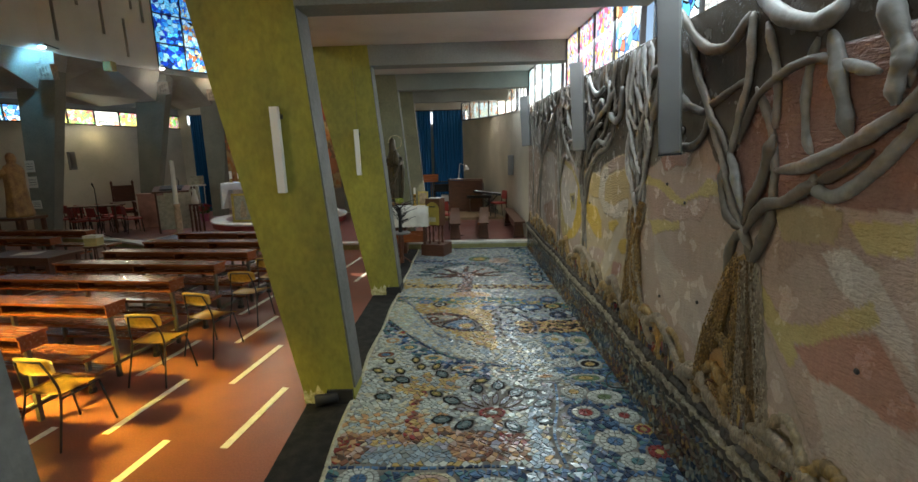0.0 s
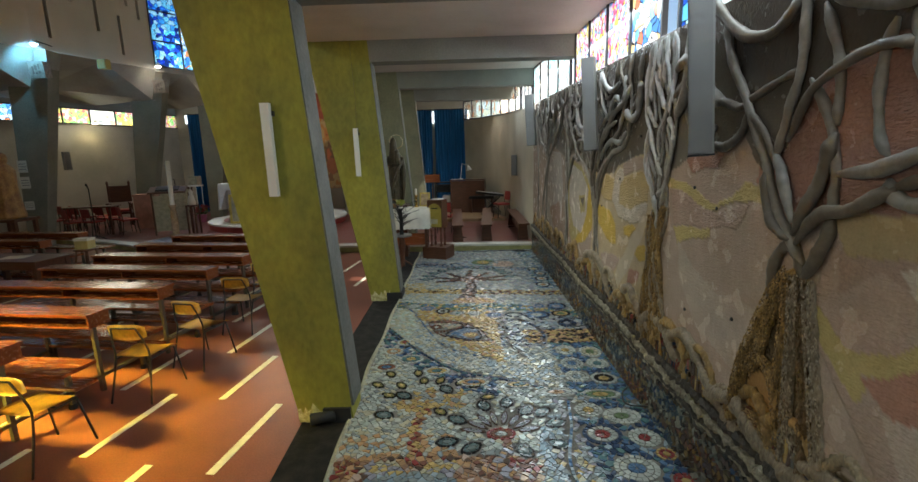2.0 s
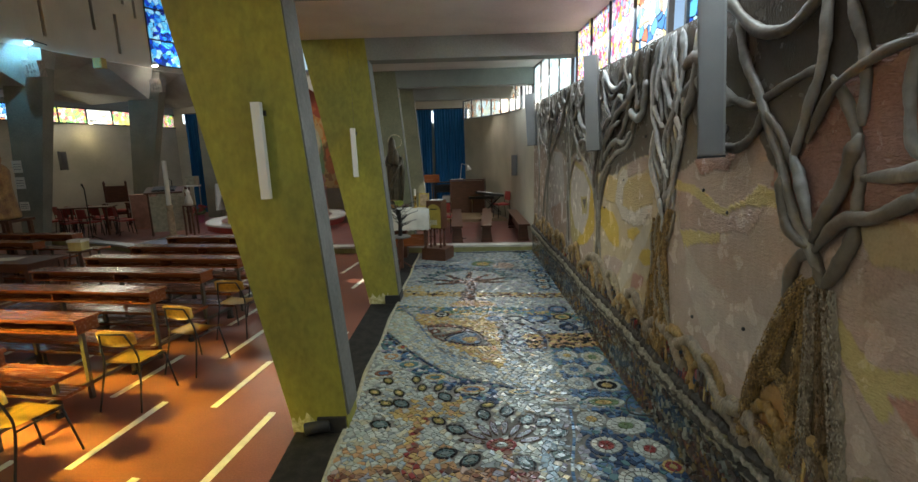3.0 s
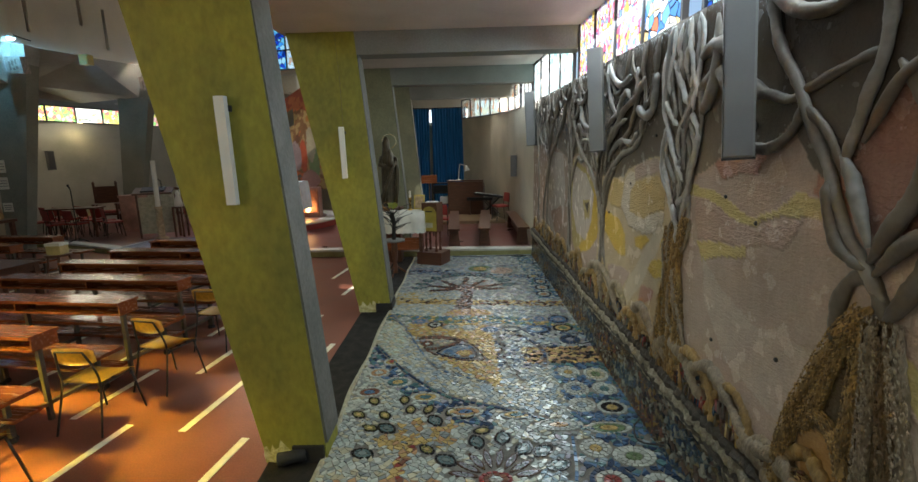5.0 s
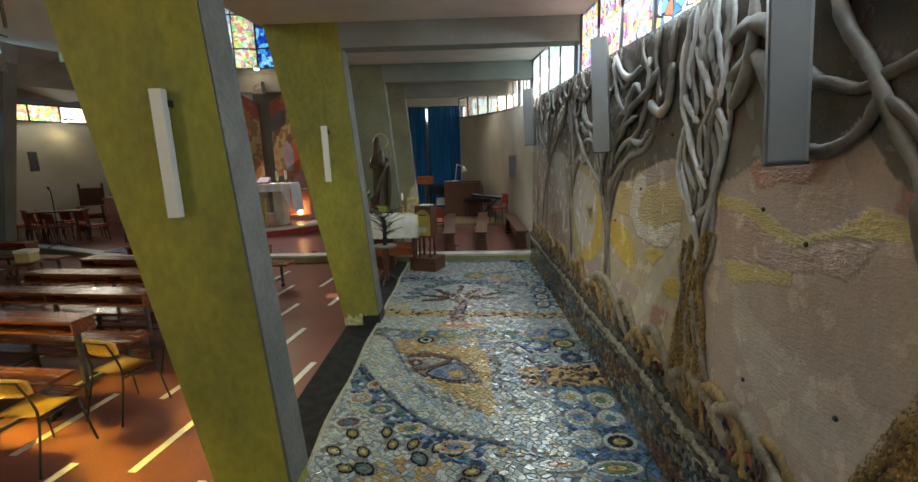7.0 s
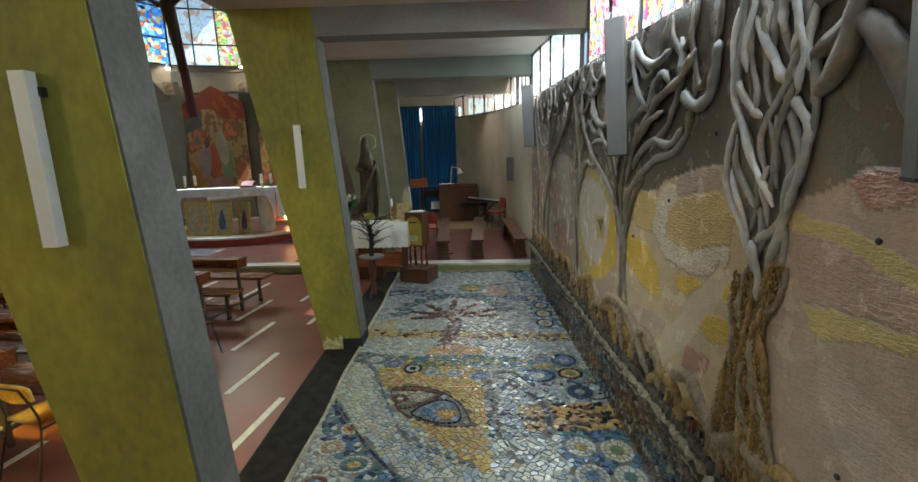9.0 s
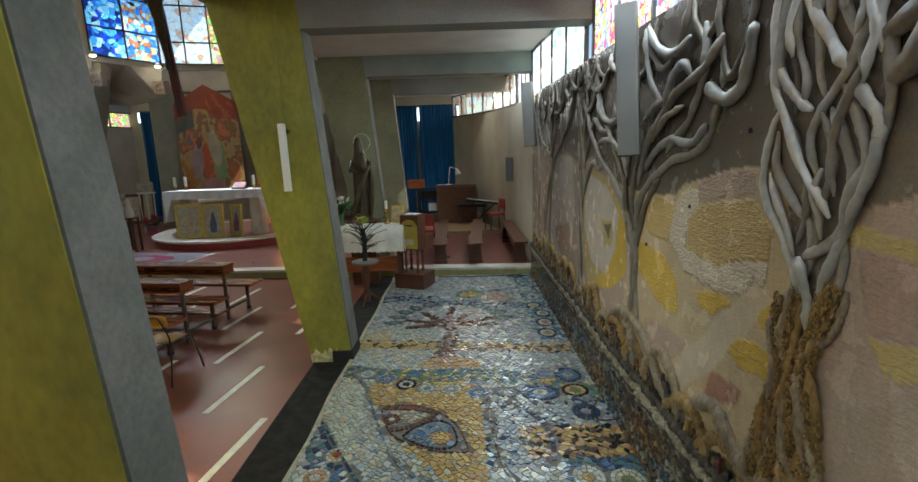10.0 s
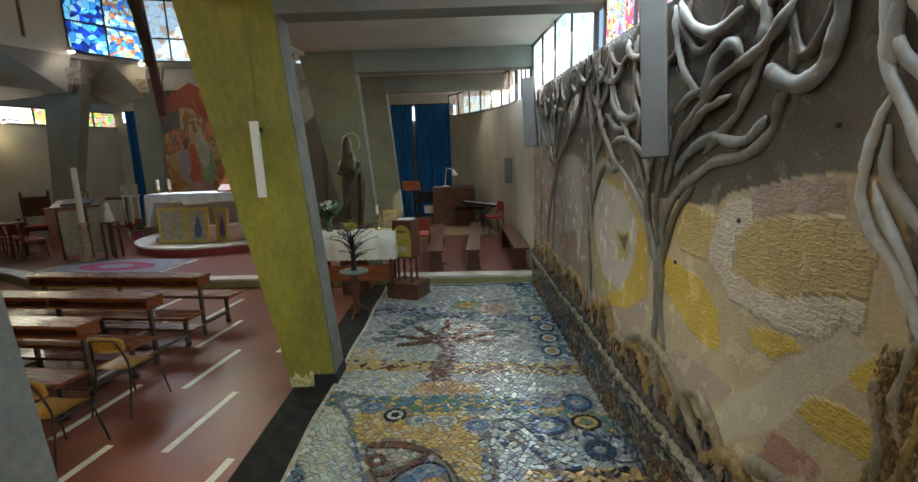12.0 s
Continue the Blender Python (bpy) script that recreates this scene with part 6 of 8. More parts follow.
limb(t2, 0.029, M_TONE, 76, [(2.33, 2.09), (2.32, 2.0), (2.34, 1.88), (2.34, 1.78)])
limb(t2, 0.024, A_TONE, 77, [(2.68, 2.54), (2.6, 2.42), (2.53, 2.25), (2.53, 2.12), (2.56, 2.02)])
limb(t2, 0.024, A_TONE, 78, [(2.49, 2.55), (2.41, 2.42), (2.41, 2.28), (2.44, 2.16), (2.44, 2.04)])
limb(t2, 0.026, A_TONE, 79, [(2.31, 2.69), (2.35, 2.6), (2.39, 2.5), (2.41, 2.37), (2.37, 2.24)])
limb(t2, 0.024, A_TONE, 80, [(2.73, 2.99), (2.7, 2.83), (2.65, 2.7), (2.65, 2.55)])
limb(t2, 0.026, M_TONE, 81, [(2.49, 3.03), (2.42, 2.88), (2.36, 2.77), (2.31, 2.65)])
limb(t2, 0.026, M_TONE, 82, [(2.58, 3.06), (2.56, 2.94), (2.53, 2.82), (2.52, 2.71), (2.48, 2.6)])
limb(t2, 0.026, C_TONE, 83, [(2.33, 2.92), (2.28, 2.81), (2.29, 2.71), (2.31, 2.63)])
for k, (y, z) in enumerate(((2.74, 2.62), (2.66, 2.78), (2.58, 2.9), (2.5, 2.86), (2.42, 2.9), (2.36, 2.8), (2.3, 2.86), (2.26, 2.72))):
    bend = 0.03 * math.sin(2.1 * k)
    limb(t2, 0.030 if k % 2 else 0.036, C_TONE if k % 3 else M_TONE, 86 + k, [(y, z), (y + bend, z + 0.12), (y - bend, 3.1), (2.5 + 0.8 * (y - 2.5), 3.26)])
ropes = (
        ([(2.60, 1.80), (2.62, 1.66), (2.55, 1.48), (2.60, 1.30), (2.70, 1.05), (2.74, 0.8), (2.76, 0.6)], 0.05),
        ([(2.50, 1.84), (2.53, 1.62), (2.50, 1.42), (2.53, 1.2), (2.60, 0.95), (2.62, 0.6)], 0.05),
        ([(2.38, 1.86), (2.40, 1.70), (2.48, 1.52), (2.46, 1.3), (2.48, 1.05), (2.50, 0.6)], 0.052),
        ([(2.33, 1.92), (2.36, 1.76), (2.42, 1.55), (2.38, 1.3), (2.37, 1.0), (2.36, 0.6)], 0.052),
        ([(2.44, 1.55), (2.36, 1.35), (2.31, 1.1), (2.27, 0.85), (2.24, 0.6)], 0.042),
        ([(2.52, 1.5), (2.46, 1.2), (2.44, 0.95), (2.42, 0.6)], 0.045),
        ([(2.56, 1.4), (2.66, 1.15), (2.68, 0.9), (2.68, 0.6)], 0.042))
for k, (keys, r) in enumerate(ropes):
    g = random.Random(500 + k)
    strand("root", keys, r, t2, GB, 80 + k, (0.85, 1.15), ropey=0.2, lift=0.3)
    shaggy(t2, keys, 0.72 * r, GB, 660 + k)
    for s in (-1, 1):
        ph = g.uniform(0, 6.28)
        wound = [(y + 0.045 * math.sin(ph + s * 7 * z), z + g.uniform(-0.02, 0.02), 0.02 + 0.02 * math.cos(ph + 6 * z)) for y, z in keys]
        strand("root", wound, 0.026, t2, RIB if s > 0 else GB, 520 + 2 * k + s, (1.0, 1.1), ropey=0.25, lift=0.4)
for k, keys in enumerate(([(2.3, 2.75), (2.05, 2.85), (1.9, 2.72), (1.78, 2.52), (1.62, 2.5)], [(2.32, 2.95), (2.1, 3.02), (1.85, 2.92), (1.7, 2.72), (1.55, 2.66)], [(2.25, 2.6), (2.12, 2.72), (2.06, 2.95), (2.1, 3.2)])):
    strand("branch", keys, 0.085, t2, A_TONE, 90 + k, lift=0.2)

t3 = relief_tree("modelled tree with a slender trunk and heavy curling branches")
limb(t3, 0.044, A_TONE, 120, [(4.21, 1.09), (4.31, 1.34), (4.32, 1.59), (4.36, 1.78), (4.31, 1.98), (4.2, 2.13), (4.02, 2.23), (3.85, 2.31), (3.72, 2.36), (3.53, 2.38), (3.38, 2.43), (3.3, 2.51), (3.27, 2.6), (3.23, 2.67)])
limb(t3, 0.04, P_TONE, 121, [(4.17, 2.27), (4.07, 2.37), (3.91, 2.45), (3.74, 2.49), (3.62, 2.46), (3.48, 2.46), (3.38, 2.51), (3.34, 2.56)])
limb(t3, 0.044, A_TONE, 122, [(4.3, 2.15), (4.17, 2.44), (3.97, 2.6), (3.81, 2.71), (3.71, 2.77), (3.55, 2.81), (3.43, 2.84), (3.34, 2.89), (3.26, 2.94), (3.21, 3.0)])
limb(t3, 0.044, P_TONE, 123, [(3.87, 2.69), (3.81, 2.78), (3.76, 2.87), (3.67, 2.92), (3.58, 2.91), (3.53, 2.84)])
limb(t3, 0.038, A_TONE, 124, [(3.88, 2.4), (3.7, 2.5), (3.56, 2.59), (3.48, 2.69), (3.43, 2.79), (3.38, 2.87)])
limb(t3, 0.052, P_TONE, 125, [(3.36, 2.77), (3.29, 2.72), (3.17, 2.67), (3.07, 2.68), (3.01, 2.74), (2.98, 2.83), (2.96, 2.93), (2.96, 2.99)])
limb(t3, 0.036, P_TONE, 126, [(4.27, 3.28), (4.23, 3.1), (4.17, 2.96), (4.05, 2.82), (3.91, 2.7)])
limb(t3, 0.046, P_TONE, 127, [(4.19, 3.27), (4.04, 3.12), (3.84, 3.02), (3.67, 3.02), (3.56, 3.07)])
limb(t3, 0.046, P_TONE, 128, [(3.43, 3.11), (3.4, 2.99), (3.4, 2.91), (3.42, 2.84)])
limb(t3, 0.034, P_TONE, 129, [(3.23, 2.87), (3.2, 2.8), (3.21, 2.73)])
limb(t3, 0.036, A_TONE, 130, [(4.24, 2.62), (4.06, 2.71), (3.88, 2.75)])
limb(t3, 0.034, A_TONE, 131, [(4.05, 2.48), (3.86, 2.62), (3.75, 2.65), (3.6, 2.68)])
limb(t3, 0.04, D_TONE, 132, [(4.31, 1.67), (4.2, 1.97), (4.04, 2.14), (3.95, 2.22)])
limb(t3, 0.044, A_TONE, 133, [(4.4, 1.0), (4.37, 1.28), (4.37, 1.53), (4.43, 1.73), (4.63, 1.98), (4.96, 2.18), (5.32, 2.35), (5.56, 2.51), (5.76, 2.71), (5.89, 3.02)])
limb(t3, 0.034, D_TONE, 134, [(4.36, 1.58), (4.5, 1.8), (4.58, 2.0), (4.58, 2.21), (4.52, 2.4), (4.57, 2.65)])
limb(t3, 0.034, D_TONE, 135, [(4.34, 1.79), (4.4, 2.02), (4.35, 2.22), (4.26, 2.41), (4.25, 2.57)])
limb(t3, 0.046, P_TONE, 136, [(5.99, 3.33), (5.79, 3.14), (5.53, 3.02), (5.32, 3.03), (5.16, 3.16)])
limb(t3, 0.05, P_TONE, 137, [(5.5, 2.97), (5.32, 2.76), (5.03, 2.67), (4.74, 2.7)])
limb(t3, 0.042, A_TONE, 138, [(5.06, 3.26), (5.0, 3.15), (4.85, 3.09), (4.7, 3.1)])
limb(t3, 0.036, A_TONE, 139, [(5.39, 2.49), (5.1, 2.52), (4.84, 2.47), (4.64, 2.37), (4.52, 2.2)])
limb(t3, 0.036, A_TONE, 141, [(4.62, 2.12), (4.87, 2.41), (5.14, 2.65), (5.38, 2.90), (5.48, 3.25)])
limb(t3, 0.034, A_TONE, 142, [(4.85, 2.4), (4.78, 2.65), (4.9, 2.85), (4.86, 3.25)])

t4 = relief_tree("modelled slim twisted tree on the painted wall")
for k in range(6):
    g = random.Random(150 + k)
    ph = k * 1.05
    keys = [(6.06 + (0.03 + 0.13 * max(0, (z - 1.9))) * math.sin(ph + 3.1 * z) + (0.04 * (1.2 - z) * (k - 2.5) if z < 1.2 else 0), z, 0.02 * math.cos(ph + 3 * z)) for z in (0.7, 0.95, 1.3, 1.6, 1.9, 2.2, 2.5, 2.8, 3.1, 3.38)]
    strand("branch", keys, 0.042, t4, G2 if k % 2 else G1, 160 + k)
for k, keys in enumerate(([(5.95, 2.3), (5.75, 2.55), (5.61, 2.73), (5.35, 2.62), (5.13, 2.60), (4.95, 2.72), (4.9, 2.95)], [(6.2, 3.1), (5.9, 2.85), (5.65, 2.9), (5.55, 3.1), (5.5, 3.3)], [(5.1, 2.35), (5.4, 2.25), (5.62, 2.3), (5.85, 2.1), (6.0, 1.9)])):
    strand("branch", keys, 0.05, t4, A_TONE, 180 + k)

t5 = relief_tree("modelled forked tree near the end of the painted wall")
for k, (keys, r, c) in enumerate((
        ([(8.15, 0.6), (8.30, 0.9), (8.40, 1.25), (8.06, 1.84), (7.80, 2.27), (8.07, 2.67), (8.53, 3.03), (8.7, 3.4)], 0.075, G2),
        ([(7.9, 0.6), (8.0, 1.0), (7.95, 1.5), (7.73, 2.2), (7.14, 2.56), (6.70, 2.8), (6.50, 3.1), (6.60, 3.4)], 0.070, G2),
        ([(9.1, 3.45), (8.5, 3.2), (7.87, 3.02), (7.40, 2.94), (7.10, 3.02), (6.87, 3.3)], 0.06, G1),
        ([(7.8, 2.3), (7.6, 2.7), (7.7, 3.0), (7.9, 3.4)], 0.05, G2),
        ([(7.3, 2.5), (7.2, 2.8), (7.35, 3.1), (7.3, 3.4)], 0.05, G2),
        ([(8.0, 2.6), (8.3, 2.5), (8.7, 2.6), (9.0, 2.9), (9.1, 3.3)], 0.05, G2),
        ([(9.0, 0.6), (9.05, 1.2), (8.95, 1.9), (9.1, 2.5), (9.3, 3.0), (9.4, 3.4)], 0.06, G2),
)):
    strand("branch", keys, 0.8 * r, t5, A_TONE, 200 + k)


def tangle(parent, base, spread, count, seed, radii=(0.018, 0.024, 0.031, 0.038), z1=3.3):
    """Thin branches that wind up over one another from a fork into a crown."""
    g = random.Random(seed)
    for k in range(count):
        y0, z0 = base[0] + g.uniform(-0.09, 0.09), base[1] + g.uniform(0, 0.35)
        y1 = base[0] + g.uniform(*spread)
        ph, w, sw = g.uniform(0, 6.28), g.uniform(2.0, 3.6), g.uniform(0.05, 0.13)
        keys = []
        for s in range(8):
            t = s / 7
            keys.append((y0 + (y1 - y0) * (t ** 0.8) + sw * math.sin(ph + w * t * 2.4) * min(1, 2.5 * t), z0 + (z1 - z0) * t + 0.06 * math.cos(ph + 5 * t),
                         0.012 + 0.022 * math.cos(ph + 4.1 * t)))
        if g.random() < 0.35:
            y, z, o = keys[-3]
            d = g.choice((-1, 1))
            keys = keys[:-2] + [(y + 0.10 * d, z + 0.05, o), (y + 0.20 * d, z - 0.02, o), (y + 0.25 * d, z - 0.10, o)]
        strand("branch", keys, g.choice(radii), parent, g.choice((A_TONE, A_TONE, D_TONE)), seed + k, (1.15, 0.75))


tangle(t4, (6.05, 2.0), (-0.5, 0.5), 7, 331, z1=3.36)
tangle(t5, (7.85, 2.2), (-1.0, 1.2), 7, 361, (0.04, 0.05, 0.06), z1=3.4)

# folds of modelled drapery that hang below the sill between the crowns
g = random.Random(55)
y = 2.95
while y < 9.3:
    w, d = g.uniform(0.28, 0.55) * (1 + 0.05 * y), g.uniform(0.2, 0.5)
    top = sill(y) - 0.02
    limb(t3 if y < 5.3 else (t4 if y < 6.7 else t5), g.uniform(0.030, 0.042), g.choice((A_TONE, D_TONE, D_TONE)), 700 + int(y * 10),
         [(y, top), (y + 0.1 * w, top - 0.55 * d), (y + 0.35 * w, top - 0.95 * d), (y + 0.6 * w, top - d), (y + 0.88 * w, top - 0.55 * d), (y + w, top)])
    y += w * g.uniform(0.75, 1.0)

# roots, arches and slivers of coloured tile along the foot of the painting
roots = thing("relief_roots", "brown modelled roots and arches along the foot of the painting", "relief", kind="structure")
arch_keys = []
g = random.Random(77)
y = -1.0
k = 0
while y < 9.5:
    w = g.uniform(0.32, 0.62)
    h = g.uniform(0.16, 0.36)
    strand("root_arch", [(y - 0.05, 0.60), (y + 0.06 * w, 0.66 + 0.55 * h), (y + 0.45 * w, 0.66 + h), (y + 0.8 * w, 0.66 + 0.75 * h), (y + w + 0.06, 0.62)], g.uniform(0.042, 0.066), roots, GB if k % 3 else ((0.2, 0.15, 0.1), (0.36, 0.29, 0.18)), 300 + k, ropey=0.2)
    arch_keys.append((y, w, h))
    y += w * g.uniform(0.72, 0.95)
    k += 1
for k, keys in enumerate(([(2.2, 0.78), (1.9, 0.98), (1.6, 0.86), (1.3, 0.70), (1.0, 0.64)], [(3.3, 0.9), (3.05, 1.0), (2.8, 0.86), (2.4, 0.74)], [(4.5, 1.08), (4.18, 1.04), (3.91, 0.90), (3.6, 0.68)],
                          [(4.95, 0.8), (4.78, 0.97), (4.49, 1.05), (4.3, 0.9), (4.25, 0.66)], [(0.6, 0.8), (0.3, 0.86), (0.0, 0.74), (-0.3, 0.64)],
                          [(1.55, 0.66), (1.25, 0.80), (0.95, 0.76), (0.6, 0.68), (0.2, 0.66)], [(2.75, 0.7), (2.5, 0.92), (2.2, 0.88), (1.9, 0.7)], [(1.2, 0.9), (0.9, 0.7), (0.5, 0.74), (0.1, 0.82), (-0.3, 0.7)])):
    strand("root_arch", keys, 0.075, roots, ((0.16, 0.125, 0.085), (0.34, 0.27, 0.19)), 350 + k, ropey=0.15)
sl = []
g = random.Random(78)
for y, w, h in arch_keys:
    n = int(w / 0.018)
    for i in range(n):
        for row in range(2 if h > 0.22 else 1):
            t = (i + g.uniform(0.1, 0.9)) / n
            cap = 0.62 + h * math.sin(math.pi * min(1, max(0, t))) * 0.9
            z0 = 0.62 + row * 0.12 + g.uniform(0, 0.03)
            z1 = min(cap, z0 + g.uniform(0.06, 0.13))
            if z1 - z0 < 0.02:
                continue
            yy, ww, tilt = y + t * w, g.uniform(0.006, 0.013), g.uniform(-0.02, 0.02)
            q = [(yy - ww, z0), (yy + ww, z0), (yy + ww + tilt, z1), (yy - ww + tilt, z1)]
            c = g.choice((BROWN_T, BLACK_T, (0.2, 0.13, 0.06), (0.3, 0.2, 0.09), RUST_T, NAVY_T, OCHRE_T, RED_T, (0.2, 0.2, 0.18), BROWN_T, (0.12, 0.09, 0.05), BROWN_T))
            sl.append(([(a, b, 0.022) for a, b in q], [(a, b, 0.0) for a, b in q], c, (yy, z0)))
ob = new("tile_slivers", tile_mesh("tile_slivers", sl, lambda y, z, h: (1.492 - h, y, z)))
ob.parent = roots
tagged(ob, "", kind="stuff")
# small dark fixing holes in the painting
for y, z in ((1.28, 1.316), (1.546, 1.984), (1.86, 2.10), (1.90, 1.17), (3.495, 2.077), (4.134, 1.72), (2.95, 2.5), (-0.05, 1.45)):
    part("fixing_plug", moved(lathe([(0.012, 0), (0.014, 0.006), (0.008, 0.012)], 10), pose(1.498, y, z, 0, -90, 0)), BLACKIRON, wall_east, "small dark plug")


# ---- wall loudspeakers ----
def column_speaker(y, z, h, w=0.15, tilt=3.2):
    s = thing("column_loudspeaker", "tall slim grey column loudspeaker leaning out from the wall", "loudspeaker", pose(1.375, y, z, 0, -tilt, -27), group="wall loudspeakers")
    cab = part("cabinet", box(-w / 2, -0.05, 0, w / 2, 0.05, h), SPKSIDE, s, bevel=0.006)
    part("grille", box(-w / 2 + 0.008, -0.058, 0.012, w / 2 - 0.012, -0.05, h - 0.012), SPEAKER, cab, "flat grey grille", bevel=0.003)
    part("bracket", box(0.02, 0.05, h * 0.5, 0.07, 0.14, h * 0.5 + 0.05), BLACKIRON, s)
    part("end_cap", box(-w / 2 - 0.002, -0.06, -0.008, w / 2 + 0.002, 0.052, 0.004), BLACKIRON, s, "thin dark end cap")
    return s


column_speaker(1.56, 2.335, 1.12)
column_speaker(4.22, 2.385, 1.06)
column_speaker(9.25, 2.53, 1.1, 0.2)

# ---- sanctuary ----
PF = 0.165
plat = thing("altar_platform", "round stepped altar platform with pale stone rim and red riser", "platform")
PX, PY, PR, PZ = -6.65, 14.75, 2.25, 0.40
part("riser", lathe([(PR - 0.02, PF), (PR - 0.02, PZ - 0.05)], 64, PX, PY), REDPLASTIC, plat, "dark red riser")
part("rim", lathe([(PR - 0.45, PZ - 0.05), (PR + 0.03, PZ - 0.05), (PR + 0.03, PZ), (PR - 0.45, PZ)], 64, PX, PY), MARBLE, plat, "pale stone rim")
part("top", lathe([(PR - 0.45, PZ - 0.04), (PR - 0.45, PZ + 0.004)], 64, PX, PY), REDSTONE, plat, "red stone top")

altar = thing("altar", "altar table covered with a long white cloth", "altar")
AX0, AX1, AY0, AY1, AT = -8.0, -5.15, 13.35, 14.2, 1.66
part("table", box(AX0 + 0.1, AY0 + 0.08, 1.48, AX1 - 0.1, AY1 - 0.08, AT - 0.012), MARBLE, altar, bevel=0.01)
for x in (AX0 + 0.3, AX1 - 0.6):
    part("support", box(x, AY0 + 0.2, PZ, x + 0.28, AY1 - 0.2, 1.48), MARBLE, altar, bevel=0.01)


def draped_cloth(x0, x1, y0, y1, top, front_drop, side_drop, waves=9):
    """A cloth over a table that hangs in soft folds at its front and ends."""
    v, f = [], []
    def sheet(fn, nu, nw):
        k = len(v)
        for i in range(nu + 1):
            for j in range(nw + 1):
                v.append(fn(i / nu, j / nw))
        for i in range(nu):
            for j in range(nw):
                a = k + i * (nw + 1) + j
                f.append((a, a + nw + 1, a + nw + 2, a + 1))
    sheet(lambda a, b: (x0 + (x1 - x0) * a, y0 + (y1 - y0) * b, top + 0.004 * math.sin(a * 17) * math.sin(b * 9)), 24, 6)
    sheet(lambda a, b: (x0 + (x1 - x0) * a, y0 - (0.012 + 0.02 * math.sin(a * waves * 6.3)) * b, top - (front_drop + (side_drop - front_drop) * max(0.0, 1 - min(a, 1 - a) / 0.08)) * b), 50, 4)
    sheet(lambda a, b: (x0 - (0.02 + 0.05 * math.sin(a * 9) * b + 0.05 * b) * (b > 0), y0 + (y1 - y0) * a, top - side_drop * b), 14, 6)
    sheet(lambda a, b: (x1 + (0.02 + 0.05 * math.sin(a * 9) * b + 0.05 * b) * (b > 0), y0 + (y1 - y0) * a, top - side_drop * b), 14, 6)
    return v, f


part("cloth", draped_cloth(AX0, AX1, AY0, AY1, AT, 0.22, 0.86), CLOTH, altar, "white altar cloth hanging low at both ends", smooth=True)


def picture_panel(x, y, z, w, h, turn, tilt, figure):
    p = thing("icon_panel", "gilt framed painted panel standing before the altar", "panel", pose(x, y, z, tilt, 0, turn), group="panels before the altar")
    part("frame", join(box(-w / 2, 0, 0, w / 2, 0.06, 0.07), box(-w / 2, 0, h - 0.07, w / 2, 0.06, h), box(-w / 2, 0, 0.07, -w / 2 + 0.07, 0.06, h - 0.07), box(w / 2 - 0.07, 0, 0.07, w / 2, 0.06, h - 0.07)), GOLD, p, bevel=0.006)
    part("picture", box(-w / 2 + 0.07, 0.025, 0.07, w / 2 - 0.07, 0.05, h - 0.07), CREAMPAINT, p)
    part("painted_shape", moved(lathe([(0.02, 0.0), (0.10, 0.02), (0.11, 0.2), (0.06, 0.38), (0.045, 0.46), (0.01, 0.5)], 12), pose(0, 0.022, 0.14) @ Matrix.Diagonal((0.9, 0.06, 0.95 * h / 0.8, 1))), figure, p)
    return p


CREAMPAINT = mat("faded_cream_paint", (0.50, 0.46, 0.34), 0.5, vary=0.35, scale=9, second=(0.34, 0.33, 0.25))
BLUEPAINT = mat("blue_paint", (0.10, 0.16, 0.30), 0.5, vary=0.4, scale=12)
PURPLEPAINT = mat("violet_paint", (0.24, 0.10, 0.24), 0.5, vary=0.4, scale=12)
SANDPAINT = mat("sand_paint", (0.60, 0.45, 0.28), 0.5, vary=0.4, scale=12)
picture_panel(-7.28, 13.15, PZ, 0.68, 0.92, 6, -4, SANDPAINT)
picture_panel(-6.62, 13.12, PZ, 0.58, 0.92, -3, -4, BLUEPAINT)
picture_panel(-6.06, 13.22, PZ, 0.42, 0.88, -22, -4, PURPLEPAINT)


def altar_candle(x, y, z):
    c = thing("altar_candle", "short white candle in a brass holder on the altar", "candle", group="altar candles")
    part("holder", lathe([(0.06, z), (0.06, z + 0.015), (0.02, z + 0.03), (0.02, z + 0.07), (0.045, z + 0.09), (0.045, z + 0.11)], 14, x, y), BRASS, c, smooth=True)
    part("wax", lathe([(0.04, z + 0.1), (0.04, z + 0.36), (0.01, z + 0.37)], 14, x, y), WAX, c)
    return c


for x, y in ((-7.78, 13.62), (-7.62, 13.85), (-5.6, 13.62), (-5.42, 13.85)):
    altar_candle(x, y, AT + 0.005)
book = thing("missal", "dark red book open on a stand on the altar", "book")
part("stand", hexa([(-6.2, 13.55, AT + 0.005), (-5.85, 13.55, AT + 0.005), (-5.85, 13.8, AT + 0.005), (-6.2, 13.8, AT + 0.005)], [(-6.2, 13.55, AT + 0.03), (-5.85, 13.55, AT + 0.03), (-5.85, 13.8, AT + 0.16), (-6.2, 13.8, AT + 0.16)]), DARKWOOD, book)
part("pages", hexa([(-6.19, 13.55, AT + 0.034), (-5.86, 13.55, AT + 0.034), (-5.86, 13.79, AT + 0.164), (-6.19, 13.79, AT + 0.164)], [(-6.19, 13.55, AT + 0.055), (-5.86, 13.55, AT + 0.055), (-5.86, 13.79, AT + 0.185), (-6.19, 13.79, AT + 0.185)]), REDPLASTIC, book)

